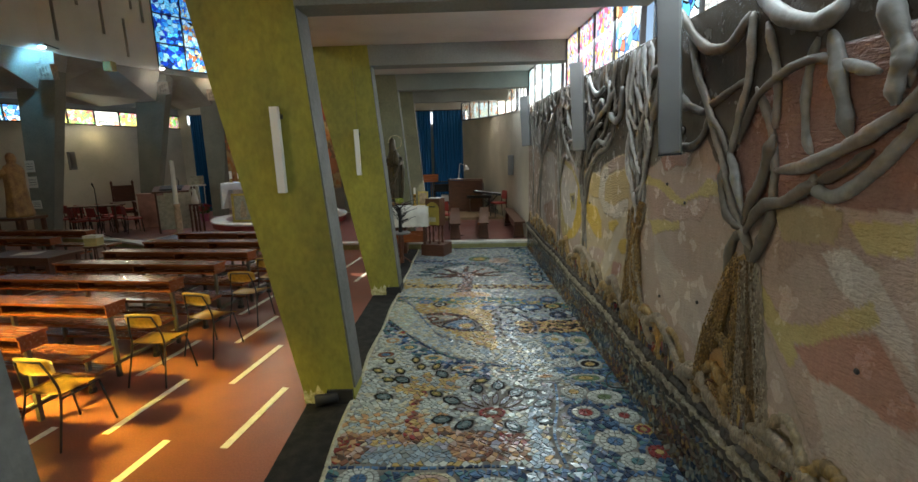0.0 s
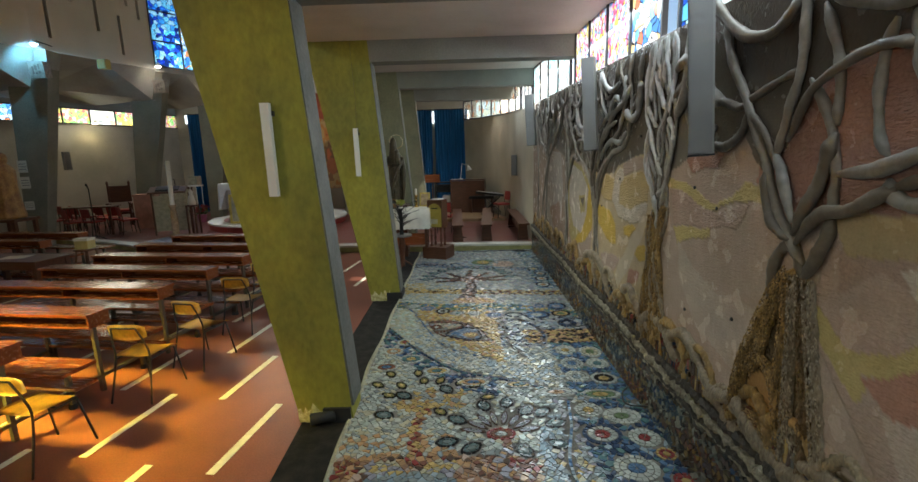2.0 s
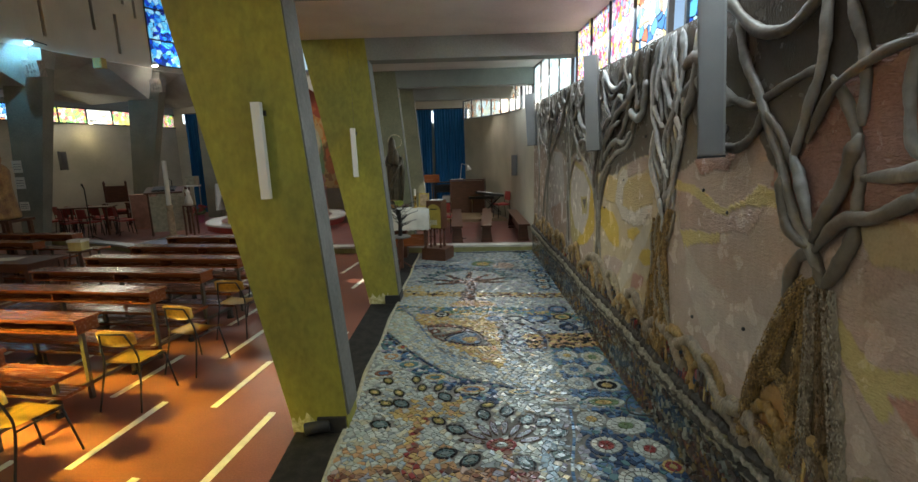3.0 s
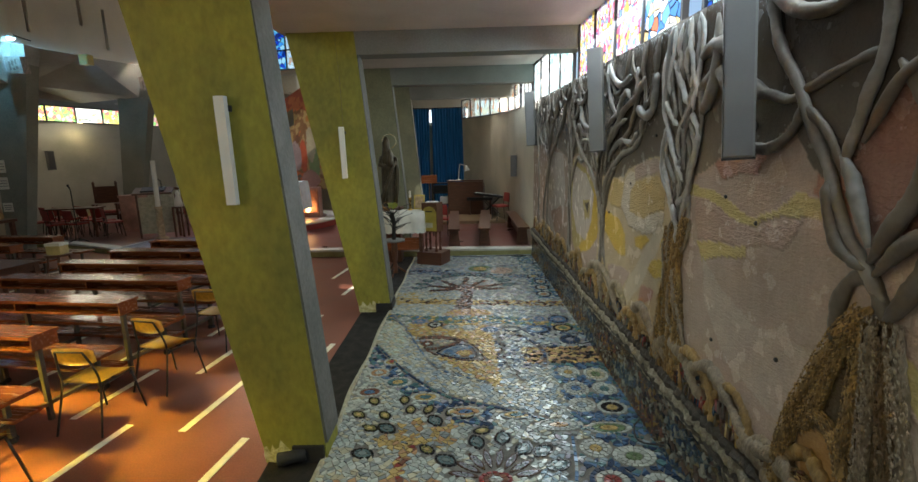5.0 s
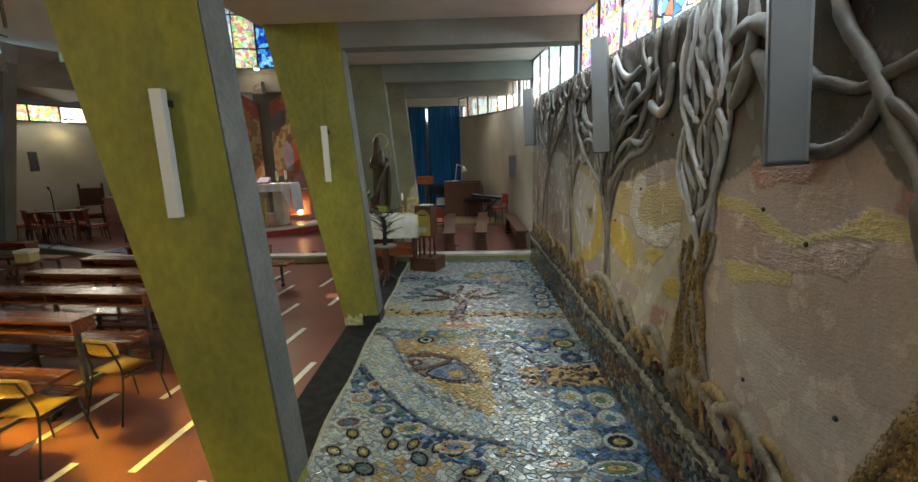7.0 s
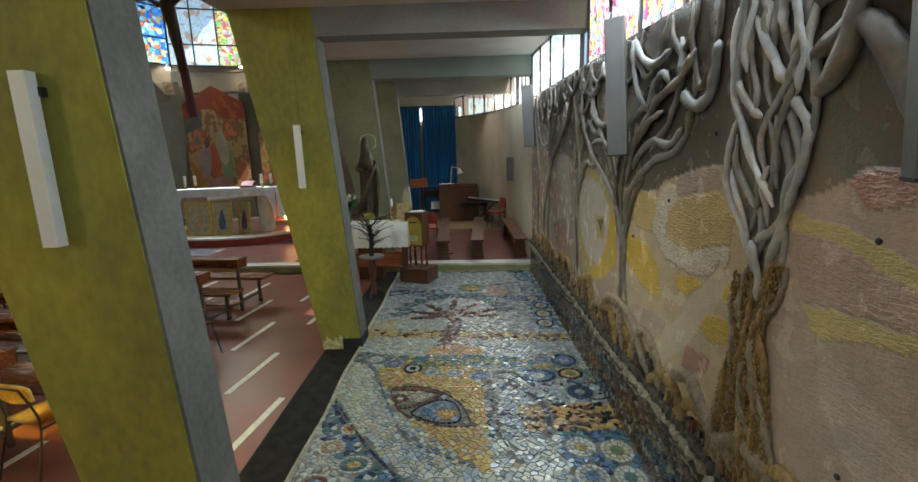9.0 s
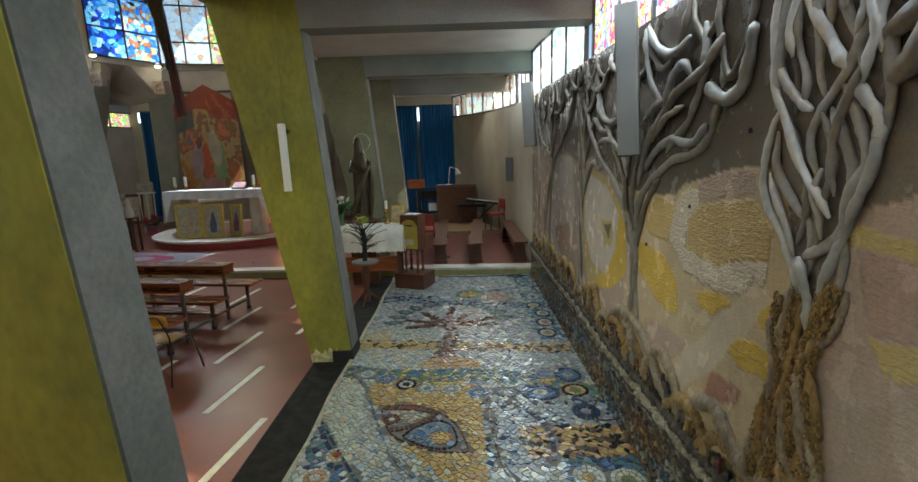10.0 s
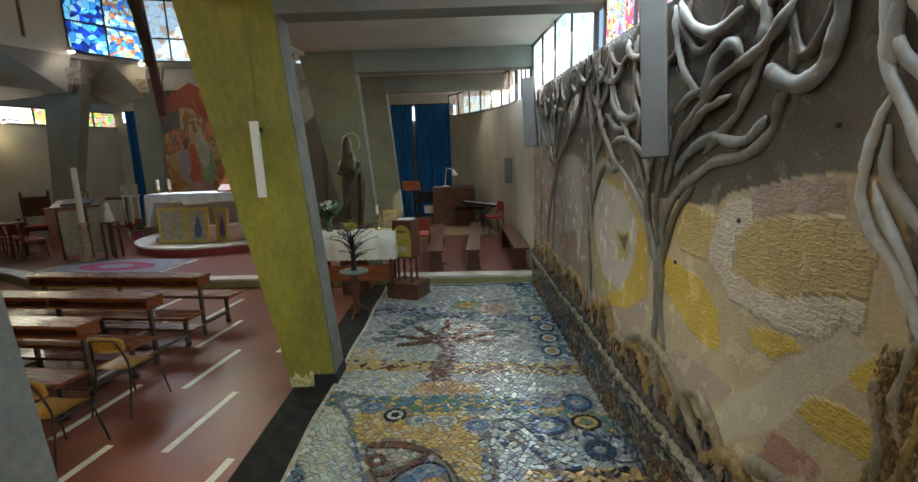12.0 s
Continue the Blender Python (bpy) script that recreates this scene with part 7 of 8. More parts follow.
# lit recess behind the altar
glow = thing("lit_niche", "small niche with a glowing warm lamp behind the altar", "niche")
part("box", join(box(-5.9, 14.7, PZ + 0.004, -5.0, 15.1, 0.55), box(-5.9, 14.7, 1.3, -5.0, 15.1, 1.4), box(-5.9, 15.05, 0.55, -5.0, 15.1, 1.3), box(-5.9, 14.7, 0.55, -5.85, 15.05, 1.3), box(-5.05, 14.7, 0.55, -5.0, 15.05, 1.3)), PINKSTONE, glow)
part("lamp_glass", lathe([(0.05, 0.56), (0.09, 0.62), (0.08, 0.85), (0.03, 0.9)], 14, -5.45, 14.9), glow_mat("warm_lamp_glow", (1.0, 0.55, 0.18), 9.0), glow, "glowing amber lamp")

# carpet before the altar
CARPET = mat("lilac_grey_carpet", (0.24, 0.23, 0.27), 0.95, vary=0.4, scale=10, fine=160, bump=0.5)
CARPET2 = mat("crimson_carpet", (0.30, 0.04, 0.10), 0.95, vary=0.35, scale=12, fine=160, bump=0.5)
rug = thing("carpet", "grey and crimson patterned carpet with a medallion", "carpet")
rug_m = pose(-7.7, 11.62, PF + 0.004, 0, 0, -8)
part("woven_field", moved(box(-1.45, -0.72, 0, 1.45, 0.72, 0.012), rug_m), CARPET, rug, bevel=0.004)
part("medallion", moved(lathe([(1.0, 0.010), (1.0, 0.017)], 10), rug_m @ Matrix.Diagonal((0.95, 0.42, 1, 1))), CARPET2, rug, "crimson medallion")
part("medallion", moved(lathe([(0.45, 0.012), (0.45, 0.020)], 8), rug_m @ Matrix.Diagonal((0.95, 0.5, 1, 1))), CARPET, rug)
for q in (-1.52, 1.46):
    part("fringe_band", moved(box(q, -0.72, 0, q + 0.06, 0.72, 0.006), rug_m), MARBLE, rug, "pale fringe")

# painted panels of the apse
def apse_painting(a, b, z0, z1, apex, seed, label):
    p = thing("apse_painting", label, "painting")
    a, b = Vector((*a, 0)), Vector((*b, 0))
    n = 70
    v, f, c = [], [], []
    rows = 90
    pal = [(0.30, 0.06, 0.025), (0.42, 0.17, 0.035), (0.38, 0.25, 0.10), (0.20, 0.10, 0.04), (0.45, 0.12, 0.04), (0.12, 0.10, 0.08)]
    for i in range(n + 1):
        t = i / n
        q = a + (b - a) * t
        top = z1 + (apex - z1) * (1 - abs(2 * t - 1))
        for j in range(rows + 1):
            s = j / rows
            z = z0 + (top - z0) * s
            v.append((q.x, q.y, z))
            k = noise.noise((t * 3 + seed, s * 4, 0.0)) + 0.6 * noise.noise((t * 8 + seed, s * 10, 2.0)) + 0.3 * noise.noise((t * 20, s * 26, 4.0 + seed))
            if s > 0.80 + 0.05 * math.sin(t * 7):
                col = (0.24, 0.045, 0.02) if k < 0.3 else (0.30, 0.09, 0.03)
            elif s > 0.68 and t < 0.3:
                col = (0.09, 0.085, 0.06)
            else:
                col = pal[min(5, max(0, int((k + 1.0) * 3)))]
            for cx, cz, rx, rz, cc in ((0.62, 0.32, 0.10, 0.24, (0.18, 0.26, 0.12)), (0.58, 0.45, 0.09, 0.17, (0.36, 0.32, 0.22)), (0.42, 0.33, 0.07, 0.17, (0.42, 0.08, 0.03)),
                                       (0.28, 0.36, 0.09, 0.17, (0.30, 0.22, 0.22)), (0.33, 0.53, 0.05, 0.05, (0.14, 0.06, 0.03)), (0.5, 0.10, 0.2, 0.09, (0.34, 0.18, 0.16)), (0.85, 0.26, 0.1, 0.1, (0.33, 0.11, 0.04))):
                if math.hypot((t - cx) / rx, (s - cz) / rz) + 0.35 * k < 1:
                    col = cc
            c.append(tuple(max(0.01, u * (1 + 0.3 * k)) for u in col))
    for i in range(n):
        for j in range(rows):
            q = i * (rows + 1) + j
            f.append((q, q + rows + 1, q + rows + 2, q + 1))
    ob = part("canvas", (v, f), BARK, p)
    pigmented(ob, c)
    d = (b - a).normalized()
    nn = Vector((d.y, -d.x, 0)) * -0.03
    out = [a + Vector((0, 0, z0)), b + Vector((0, 0, z0)), b + Vector((0, 0, z1)), (a + b) / 2 + Vector((0, 0, apex)), a + Vector((0, 0, z1))]
    part("backing", ([q + nn * 0.3 for q in out] + [q + nn for q in out], [(0, 1, 2, 3, 4), (9, 8, 7, 6, 5)] + [(i, (i + 1) % 5, 5 + (i + 1) % 5, 5 + i) for i in range(5)]), DARKWOOD, p)
    return p


apse_painting((-9.42, 16.82), (-7.34, 16.92), 1.2, 4.35, 4.95, 1.0, "tall gabled painting in red, orange and gold tones")
apse_painting((-6.95, 16.95), (-4.95, 16.70), 1.2, 4.35, 4.95, 6.0, "second tall gabled painting in red and gold tones")

# crucifix that hangs over the altar
cross = thing("crucifix", "tall dark red wooden cross with a carved bronze-brown body, hanging", "crucifix", pose(-6.5, 12.2, 3.5, -3, -6.5, 0))
part("upright", box(-0.09, -0.04, 0, 0.09, 0.04, 3.7), mat("plum_stained_wood", (0.16, 0.055, 0.06), 0.5, vary=0.3, scale=4, stretch=(6, 6, 1)), cross, bevel=0.008)
part("crossbar", box(-0.85, -0.045, 2.85, 0.85, 0.035, 3.02), DARKWOOD, cross, bevel=0.008)
part("carved_body", join(moved(lathe([(0.04, 0), (0.06, 0.08), (0.05, 0.3), (0.075, 0.62), (0.11, 0.95), (0.10, 1.1), (0.15, 1.4), (0.16, 1.6), (0.06, 1.68), (0.085, 1.8), (0.02, 1.95)], 12), pose(0, -0.13, 1.05)),
                         tube([(0.1, -0.12, 2.6), (0.45, -0.1, 2.82), (0.78, -0.07, 2.95)], [0.06, 0.045, 0.03], 8), tube([(-0.1, -0.12, 2.6), (-0.45, -0.1, 2.82), (-0.78, -0.07, 2.95)], [0.06, 0.045, 0.03], 8)), BRONZE, cross, smooth=True)
part("hanger", tube([(0, 0, 3.7), (0.0, 0, 6.05)], 0.006, 5), BLACKIRON, cross)


# ---- heads of the far columns: plaques and small lamps ----
CARVED = mat("carved_beige_stone", (0.40, 0.34, 0.27), 0.75, vary=0.35, scale=12, fine=60, bump=0.5)
CARVEDARK = mat("carved_shadowy_stone", (0.24, 0.19, 0.15), 0.75, vary=0.35, scale=12)


def plaque(x, y, z, turn):
    p = thing("stone_plaque", "small square carved stone plaque on a column head", "plaque", pose(x, y, z, 8, 0, turn), group="column plaques")
    slab = part("slab", box(-0.17, -0.03, -0.2, 0.17, 0.30, 0.2), CARVED, p, bevel=0.012)
    for x, y0, w, h in ((-0.09, -0.12, 0.035, 0.2), (-0.03, -0.02, 0.05, 0.12), (0.045, -0.1, 0.05, 0.07), (0.05, 0.02, 0.03, 0.11), (-0.02, -0.12, 0.04, 0.05)):
        part("carving", box(x, -0.042, y0, x + w, -0.03, y0 + h), CARVEDARK, slab, bevel=0.006)
    return p


def head_lamp(x, y, z, colour, strength):
    h = thing("spot_lamp", "small round spot lamp above a column head", "lamp", group="column head lamps")
    part("arm", tube([(x, y + 0.55, z + 0.06), (x, y, z + 0.1)], 0.015, 6), BLACKIRON, h)
    shade = part("shade", lathe([(0.03, z + 0.12), (0.07, z + 0.06), (0.10, z), (0.095, z)], 14, x, y), LAMPBODY, h, smooth=True)
    part("bulb", lathe([(0.085, z + 0.008), (0.06, z - 0.03), (0.01, z - 0.045)], 14, x, y), glow_mat("bulb_glow", colour, strength), shade, "glowing bulb", smooth=True)
    return h


for x, y, z, turn, c, s in ((-11.25, 11.2, 4.85, 15, (0.35, 0.75, 1.0), 30), (-10.1, 14.42, 4.82, 15, (1.0, 0.95, 0.85), 18), (-9.35, 16.1, 4.78, 0, (1.0, 0.85, 0.6), 12), (-7.18, 16.6, 4.85, 0, (1.0, 0.88, 0.65), 12)):
    plaque(x, y, z, turn)
    head_lamp(x + 0.06, y - 0.02, z + 0.62, c, s)
head_lamp(-13.35, 15.6, 3.82, (1.0, 0.86, 0.45), 14)
ybox = thing("junction_box", "small yellow junction box under the white wall", "box")
part("case", box(-10.55, 12.42, 5.05, -10.3, 12.62, 5.32), mat("yellow_paint", (0.45, 0.33, 0.05), 0.5), ybox, bevel=0.01)
part("lid", box(-10.53, 12.40, 5.08, -10.32, 12.42, 5.29), mat("yellow_lid_paint", (0.5, 0.37, 0.06), 0.45), ybox)


# ---- curtains ----
def curtain(x0, x1, y, z0, z1, folds, seed, name_label):
    c = thing("curtain", name_label, "curtain")
    v, f = [], []
    n = folds * 8
    g = random.Random(seed)
    ph = [g.uniform(0.7, 1.3) for _ in range(n + 1)]
    for i in range(n + 1):
        t = i / n
        for j in range(7):
            s = j / 6
            v.append((x0 + (x1 - x0) * t + 0.012 * math.sin(s * 5 + i), y + 0.055 * ph[i] * math.sin(t * folds * 2 * math.pi) * (0.7 + 0.5 * s), z1 + (z0 - z1) * s))
    for i in range(n):
        for j in range(6):
            a = i * 7 + j
            f.append((a, a + 7, a + 8, a + 1))
    part("cloth", (v, f), CURTAIN, c, smooth=True)
    part("rail", tube([(x0 - 0.05, y, z1 + 0.02), (x1 + 0.05, y, z1 + 0.02)], 0.018, 8), BLACKIRON, c)
    return c


curtain(-2.28, -1.44, 18.15, 0.25, 4.15, 8, 1, "long deep blue curtain hanging in folds from a rail")
curtain(-1.34, 0.02, 18.12, 0.25, 4.15, 12, 2, "long deep blue curtain hanging in folds from a rail")
curtain(-11.5, -10.75, 18.2, 0.25, 4.25, 8, 3, "narrow deep blue curtain beside a far column")
for x, z0, z1 in ((-1.42, 3.65, 4.1), (-0.02, 3.7, 4.12), (-11.62, 3.9, 4.25), (-10.95, 3.95, 4.25)):
    w = thing("window_slot", "narrow bright window slot beside the curtain", "window", kind="structure")
    part("pane", box(x, 18.27, z0, x + 0.12, 18.29, z1), glow_mat("daylight_slot", (0.8, 0.92, 1.0), 2.2), w)


# ---- ambo, candle and seats of the sanctuary ----
ambo = thing("lectern", "dark wooden lectern with two painted stone panels", "lectern", pose(-9.25, 12.75, PF, 0, 0, 22))
for x, w in ((-0.42, 0.5), (0.16, 0.34)):
    part("panel", box(x, -0.03, 0.12, x + w, 0.03, 1.2), CREAMPAINT, ambo, "mottled painted stone panel", bevel=0.008)
for x in (-0.47, 0.10, 0.53):
    part("post", box(x, -0.05, 0, x + 0.05, 0.05, 1.28), DARKWOOD, ambo, bevel=0.006)
part("desk", hexa([(-0.5, -0.25, 1.28), (0.5, -0.25, 1.28), (0.5, 0.3, 1.42), (-0.5, 0.3, 1.42)], [(-0.5, -0.25, 1.33), (0.5, -0.25, 1.33), (0.5, 0.3, 1.47), (-0.5, 0.3, 1.47)]), DARKWOOD, ambo, bevel=0.006)
part("book", hexa([(-0.3, -0.18, 1.352), (0.3, -0.18, 1.352), (0.3, 0.22, 1.454), (-0.3, 0.22, 1.454)], [(-0.3, -0.18, 1.39), (0.3, -0.18, 1.39), (0.3, 0.22, 1.49), (-0.3, 0.22, 1.49)]), BLACKIRON, ambo, "closed black book")
part("microphone", tube([(0.2, 0.1, 1.44), (0.22, 0.0, 1.66), (0.14, -0.12, 1.74)], 0.012, 6), BLACKIRON, ambo)

pasch = thing("standing_candle", "tall white candle leaning slightly in a carved stand", "candle", pose(-8.93, 12.38, PF))
part("stand", lathe([(0.18, 0), (0.18, 0.04), (0.09, 0.08), (0.10, 0.5), (0.08, 0.85), (0.11, 0.95)], 16), mat("carved_pale_wood", (0.50, 0.36, 0.22), 0.6, vary=0.4, scale=14), pasch, "carved pale stand", smooth=True)
part("wax", tube([(0.0, 0, 0.9), (0.04, -0.02, 2.25)], [0.065, 0.06], 14), WAX, pasch)

bust = thing("small_figure", "small white plaster figure on a wooden stand", "statuette", pose(-8.55, 12.75, PF))
part("stand", join(box(-0.14, -0.14, 0.86, 0.14, 0.14, 0.9), *[box(x - 0.02, y - 0.02, 0, x + 0.02, y + 0.02, 0.86) for x in (-0.12, 0.12) for y in (-0.12, 0.12)]), DARKWOOD, bust)
part("figure", lathe([(0.1, 0.9), (0.11, 0.98), (0.08, 1.15), (0.05, 1.22), (0.065, 1.3), (0.01, 1.38)], 14), WHITE, bust, "white plaster figure", smooth=True)

pinkst = thing("stone_plinth", "pink stone plinth with a narrow shelf", "plinth", pose(-11.1, 14.45, PF, 0, 0, 15))
part("body", box(-0.32, -0.22, 0, 0.32, 0.22, 1.1), PINKSTONE, pinkst, bevel=0.015)
part("top", box(-0.35, -0.25, 1.1, 0.35, 0.25, 1.16), PINKSTONE, pinkst, bevel=0.01)

pict = thing("picture_board", "large dark framed picture leaning near the far wall", "picture", pose(-11.1, 15.9, PF, -10, 0, 15))
part("frame", box(-0.65, -0.02, 0.3, 0.65, 0.03, 1.3), DARKWOOD, pict, bevel=0.01)
part("print", box(-0.55, -0.026, 0.4, 0.55, -0.02, 1.2), CREAMPAINT, pict)
fstand = thing("flower_stand", "tall white wire stand with a lantern and flowers at its foot", "stand", pose(-10.35, 16.2, PF))
part("tray", lathe([(0.26, 1.28), (0.28, 1.32), (0.05, 1.33)], 16), LAMPBODY, fstand)
for k in range(6):
    w = k * 1.047
    part("rod", tube([(0.2 * math.cos(w), 0.2 * math.sin(w), 0), (0.23 * math.cos(w), 0.23 * math.sin(w), 1.28)], 0.012, 5), LAMPBODY, fstand)
part("lantern", box(-0.16, -0.16, 1.34, 0.16, 0.16, 1.66), CREAMPAINT, fstand, bevel=0.02)


def leaf_cluster(name, centre, r, n, size, material, parent, seed, squash=0.8):
    g = random.Random(seed)
    v, f = [], []
    for _ in range(n):
        d = Vector((g.gauss(0, 1), g.gauss(0, 1), g.gauss(0, 1))).normalized() * r * g.uniform(0.4, 1)
        p = Vector(centre) + Vector((d.x, d.y, d.z * squash))
        a = Vector((g.uniform(-1, 1), g.uniform(-1, 1), g.uniform(-0.5, 1))).normalized() * size
        b = a.cross(Vector((g.uniform(-1, 1), g.uniform(-1, 1), 0.3))).normalized() * size * 0.35
        k = len(v)
        v += [p, p + a * 0.5 + b, p + a, p + a * 0.5 - b]
        f.append((k, k + 1, k + 2, k + 3))
    return part(name, (v, f), material, parent)


REDFLOWER = mat("red_petals", (0.40, 0.05, 0.05), 0.5, vary=0.4)
pot = thing("potted_flowers", "pink pot with red flowers on the sanctuary floor", "plant", pose(-9.85, 15.5, PF))
part("pot", lathe([(0.13, 0), (0.17, 0.28), (0.15, 0.28)], 16), mat("pink_plastic", (0.5, 0.16, 0.3), 0.4), pot)
for k, (x, y, z) in enumerate(((-0.14, -0.05, 0.5), (0.12, -0.1, 0.46), (0.02, 0.1, 0.56), (-0.05, -0.16, 0.42), (0.16, 0.08, 0.52))):
    leaf_cluster("bloom", (x, y, z), 0.09, 30, 0.07, REDFLOWER, pot, 3 + k)
leaf_cluster("leaves", (0, 0, 0.38), 0.24, 90, 0.1, GREEN, pot, 4)


def carved_armchair(m):
    c = thing("armchair", "dark carved wooden armchair with a red seat", "armchair", m)
    part("seat", box(-0.3, -0.28, 0.46, 0.3, 0.28, 0.52), REDPLASTIC, c, "red padded seat", bevel=0.015)
    part("seat_frame", box(-0.32, -0.3, 0.38, 0.32, 0.3, 0.455), DARKWOOD, c, bevel=0.008)
    for s in (-1, 1):
        post = part("back_post", box(s * 0.3 - 0.03, 0.26, 0, s * 0.3 + 0.03, 0.32, 1.35), DARKWOOD, c, bevel=0.008)
        part("finial", lathe([(0.03, 1.35), (0.045, 1.39), (0.01, 1.47)], 10, s * 0.3, 0.29), DARKWOOD, post)
        part("front_leg", box(s * 0.3 - 0.03, -0.3, 0, s * 0.3 + 0.03, -0.24, 0.72), DARKWOOD, c, bevel=0.008)
        part("armrest", box(s * 0.3 - 0.045, -0.34, 0.72, s * 0.3 + 0.045, 0.3, 0.76), DARKWOOD, c, bevel=0.01)
    part("back_panel", box(-0.27, 0.275, 0.75, 0.27, 0.3, 1.22), DARKWOOD, c)
    part("back_rail", box(-0.27, 0.265, 1.22, 0.27, 0.315, 1.3), DARKWOOD, c, bevel=0.008)
    return c


carved_armchair(pose(-12.72, 15.35, PF, 0, 0, 30) @ Matrix.Scale(1.08, 4))


def padded_chair(m, label="red padded chair on dark legs", group="red chairs"):
    c = thing("chair", label, "chair", m, group=group)
    part("seat", box(-0.21, -0.21, 0.43, 0.21, 0.21, 0.48), REDPLASTIC, c, bevel=0.015)
    part("backrest", hexa([(-0.2, 0.19, 0.58), (0.2, 0.19, 0.58), (0.2, 0.22, 0.58), (-0.2, 0.22, 0.58)], [(-0.2, 0.23, 0.86), (0.2, 0.23, 0.86), (0.2, 0.26, 0.86), (-0.2, 0.26, 0.86)]), REDPLASTIC, c, bevel=0.01)
    for s in (-1, 1):
        part("back_leg", tube([(s * 0.2, 0.24, 0), (s * 0.19, 0.19, 0.45), (s * 0.19, 0.24, 0.84)], 0.014, 6), TUBE, c)
        part("front_leg", tube([(s * 0.2, -0.22, 0), (s * 0.19, -0.18, 0.43)], 0.014, 6), TUBE, c)
    return c


rc = padded_chair(pose(-11.75, 12.85, PF, 0, 0, 160))
for x, y, r in ((-12.3, 12.75, 150), (-12.75, 13.3, 165), (-11.35, 13.4, 175), (-12.0, 13.7, 160), (-10.85, 13.1, 140), (-12.6, 14.3, 150), (-13.3, 13.35, 150), (-13.05, 14.0, 160), (-13.6, 14.1, 150), (-13.45, 12.75, 140)):
    copy_thing(rc, pose(x, y, PF, 0, 0, r))
desk = thing("folding_table", "dark wooden folding table in the far aisle", "table", pose(-12.0, 13.15, PF, 0, 0, 10))
part("top", box(-0.7, -0.3, 0.86, 0.7, 0.3, 0.9), DARKWOOD, desk, bevel=0.006)
for x in (-0.65, 0.6):
    for y in (-0.27, 0.22):
        part("leg", box(x, y, 0, x + 0.05, y + 0.05, 0.86), DARKWOOD, desk)
mic = thing("microphone_stand", "black microphone stand on three splayed feet", "stand", pose(-11.2, 12.15, PF))
part("pole", tube([(0, 0, 0.05), (0, 0, 1.5)], 0.014, 6), BLACKIRON, mic)
part("microphone", moved(lathe([(0.012, 0), (0.02, 0.1), (0.03, 0.14), (0.01, 0.18)], 10), pose(0, 0, 1.5, 25, 0, 0)), BLACKIRON, mic)
for k in range(3):
    part("foot", tube([(0, 0, 0.12), (0.3 * math.cos(k * 2.09), 0.3 * math.sin(k * 2.09), 0.012)], 0.012, 5), BLACKIRON, mic)


def small_speaker(m, label):
    s = thing("wall_loudspeaker", label, "loudspeaker", m, group="small loudspeakers")
    cab = part("cabinet", box(-0.1, -0.06, 0, 0.1, 0.06, 0.62), SPKSIDE, s, bevel=0.008)
    part("grille", box(-0.085, -0.066, 0.02, 0.085, -0.06, 0.6), SPEAKER, cab)
    return s


small_speaker(pose(-13.75, 14.6, 2.2, 0, 0, 72), "slim grey loudspeaker on the far wall")
small_speaker(pose(1.40, 13.05, 1.68, 0, 0, -40), "slim grey loudspeaker on the rounded wall")


# ---- far side of the nave: robed plaster statue, table, stool ----
def draped_figure(profile, seed, folds=9, depth=0.08, seg=40):
    v, f = [], []
    g = random.Random(seed)
    n = len(profile)
    for i, (r, z, dx) in enumerate(profile):
        for k in range(seg):
            w = 2 * math.pi * k / seg
            low = max(0, 1 - i / (n * 0.75))
            rr = r * (1 + depth * low * math.sin(folds * w + 0.8 * i * 0.3) + 0.03 * g.uniform(-1, 1))
            v.append((dx + rr * math.cos(w), 0.8 * rr * math.sin(w), z))
    for i in range(n - 1):
        for k in range(seg):
            k2 = (k + 1) % seg
            f.append((i * seg + k, i * seg + k2, (i + 1) * seg + k2, (i + 1) * seg + k))
    f.append(tuple(range(seg))[::-1])
    f.append(tuple(range((n - 1) * seg, n * seg)))
    return v, f


ROBED = [(0.30, 0.0, 0), (0.31, 0.06, 0), (0.28, 0.25, 0), (0.25, 0.5, 0), (0.23, 0.75, 0), (0.235, 0.9, 0), (0.25, 1.0, 0), (0.24, 1.1, 0), (0.19, 1.2, 0), (0.10, 1.26, 0), (0.11, 1.31, -0.02), (0.125, 1.39, -0.02), (0.10, 1.47, -0.01), (0.03, 1.52, 0)]
saint = tagged(part("statue", join(moved(draped_figure(ROBED, 3), Matrix.Identity(4)), tube([(0.2, -0.05, 1.1), (0.16, -0.24, 0.95), (-0.02, -0.28, 1.0)], [0.075, 0.07, 0.05], 10), tube([(-0.2, -0.05, 1.1), (-0.18, -0.24, 0.95), (0.0, -0.29, 1.03)], [0.075, 0.07, 0.05], 10)), PLASTERSTAT, None, smooth=True), "ochre painted plaster statue of a robed figure on a stand", "statue")
saint.matrix_basis = pose(-11.5, 10.0, 1.11, 0, 0, -70) @ Matrix.Scale(1.06, 4)
sbase = thing("statue_stand", "dark wooden stand under the plaster statue", "stand", pose(-11.55, 10.0, 0))
part("top", box(-0.42, -0.36, 1.03, 0.42, 0.36, 1.10), DARKWOOD, sbase, bevel=0.01)
for x in (-0.38, 0.3):
    for y in (-0.32, 0.24):
        part("leg", box(x, y, 0, x + 0.08, y + 0.08, 1.03), DARKWOOD, sbase)
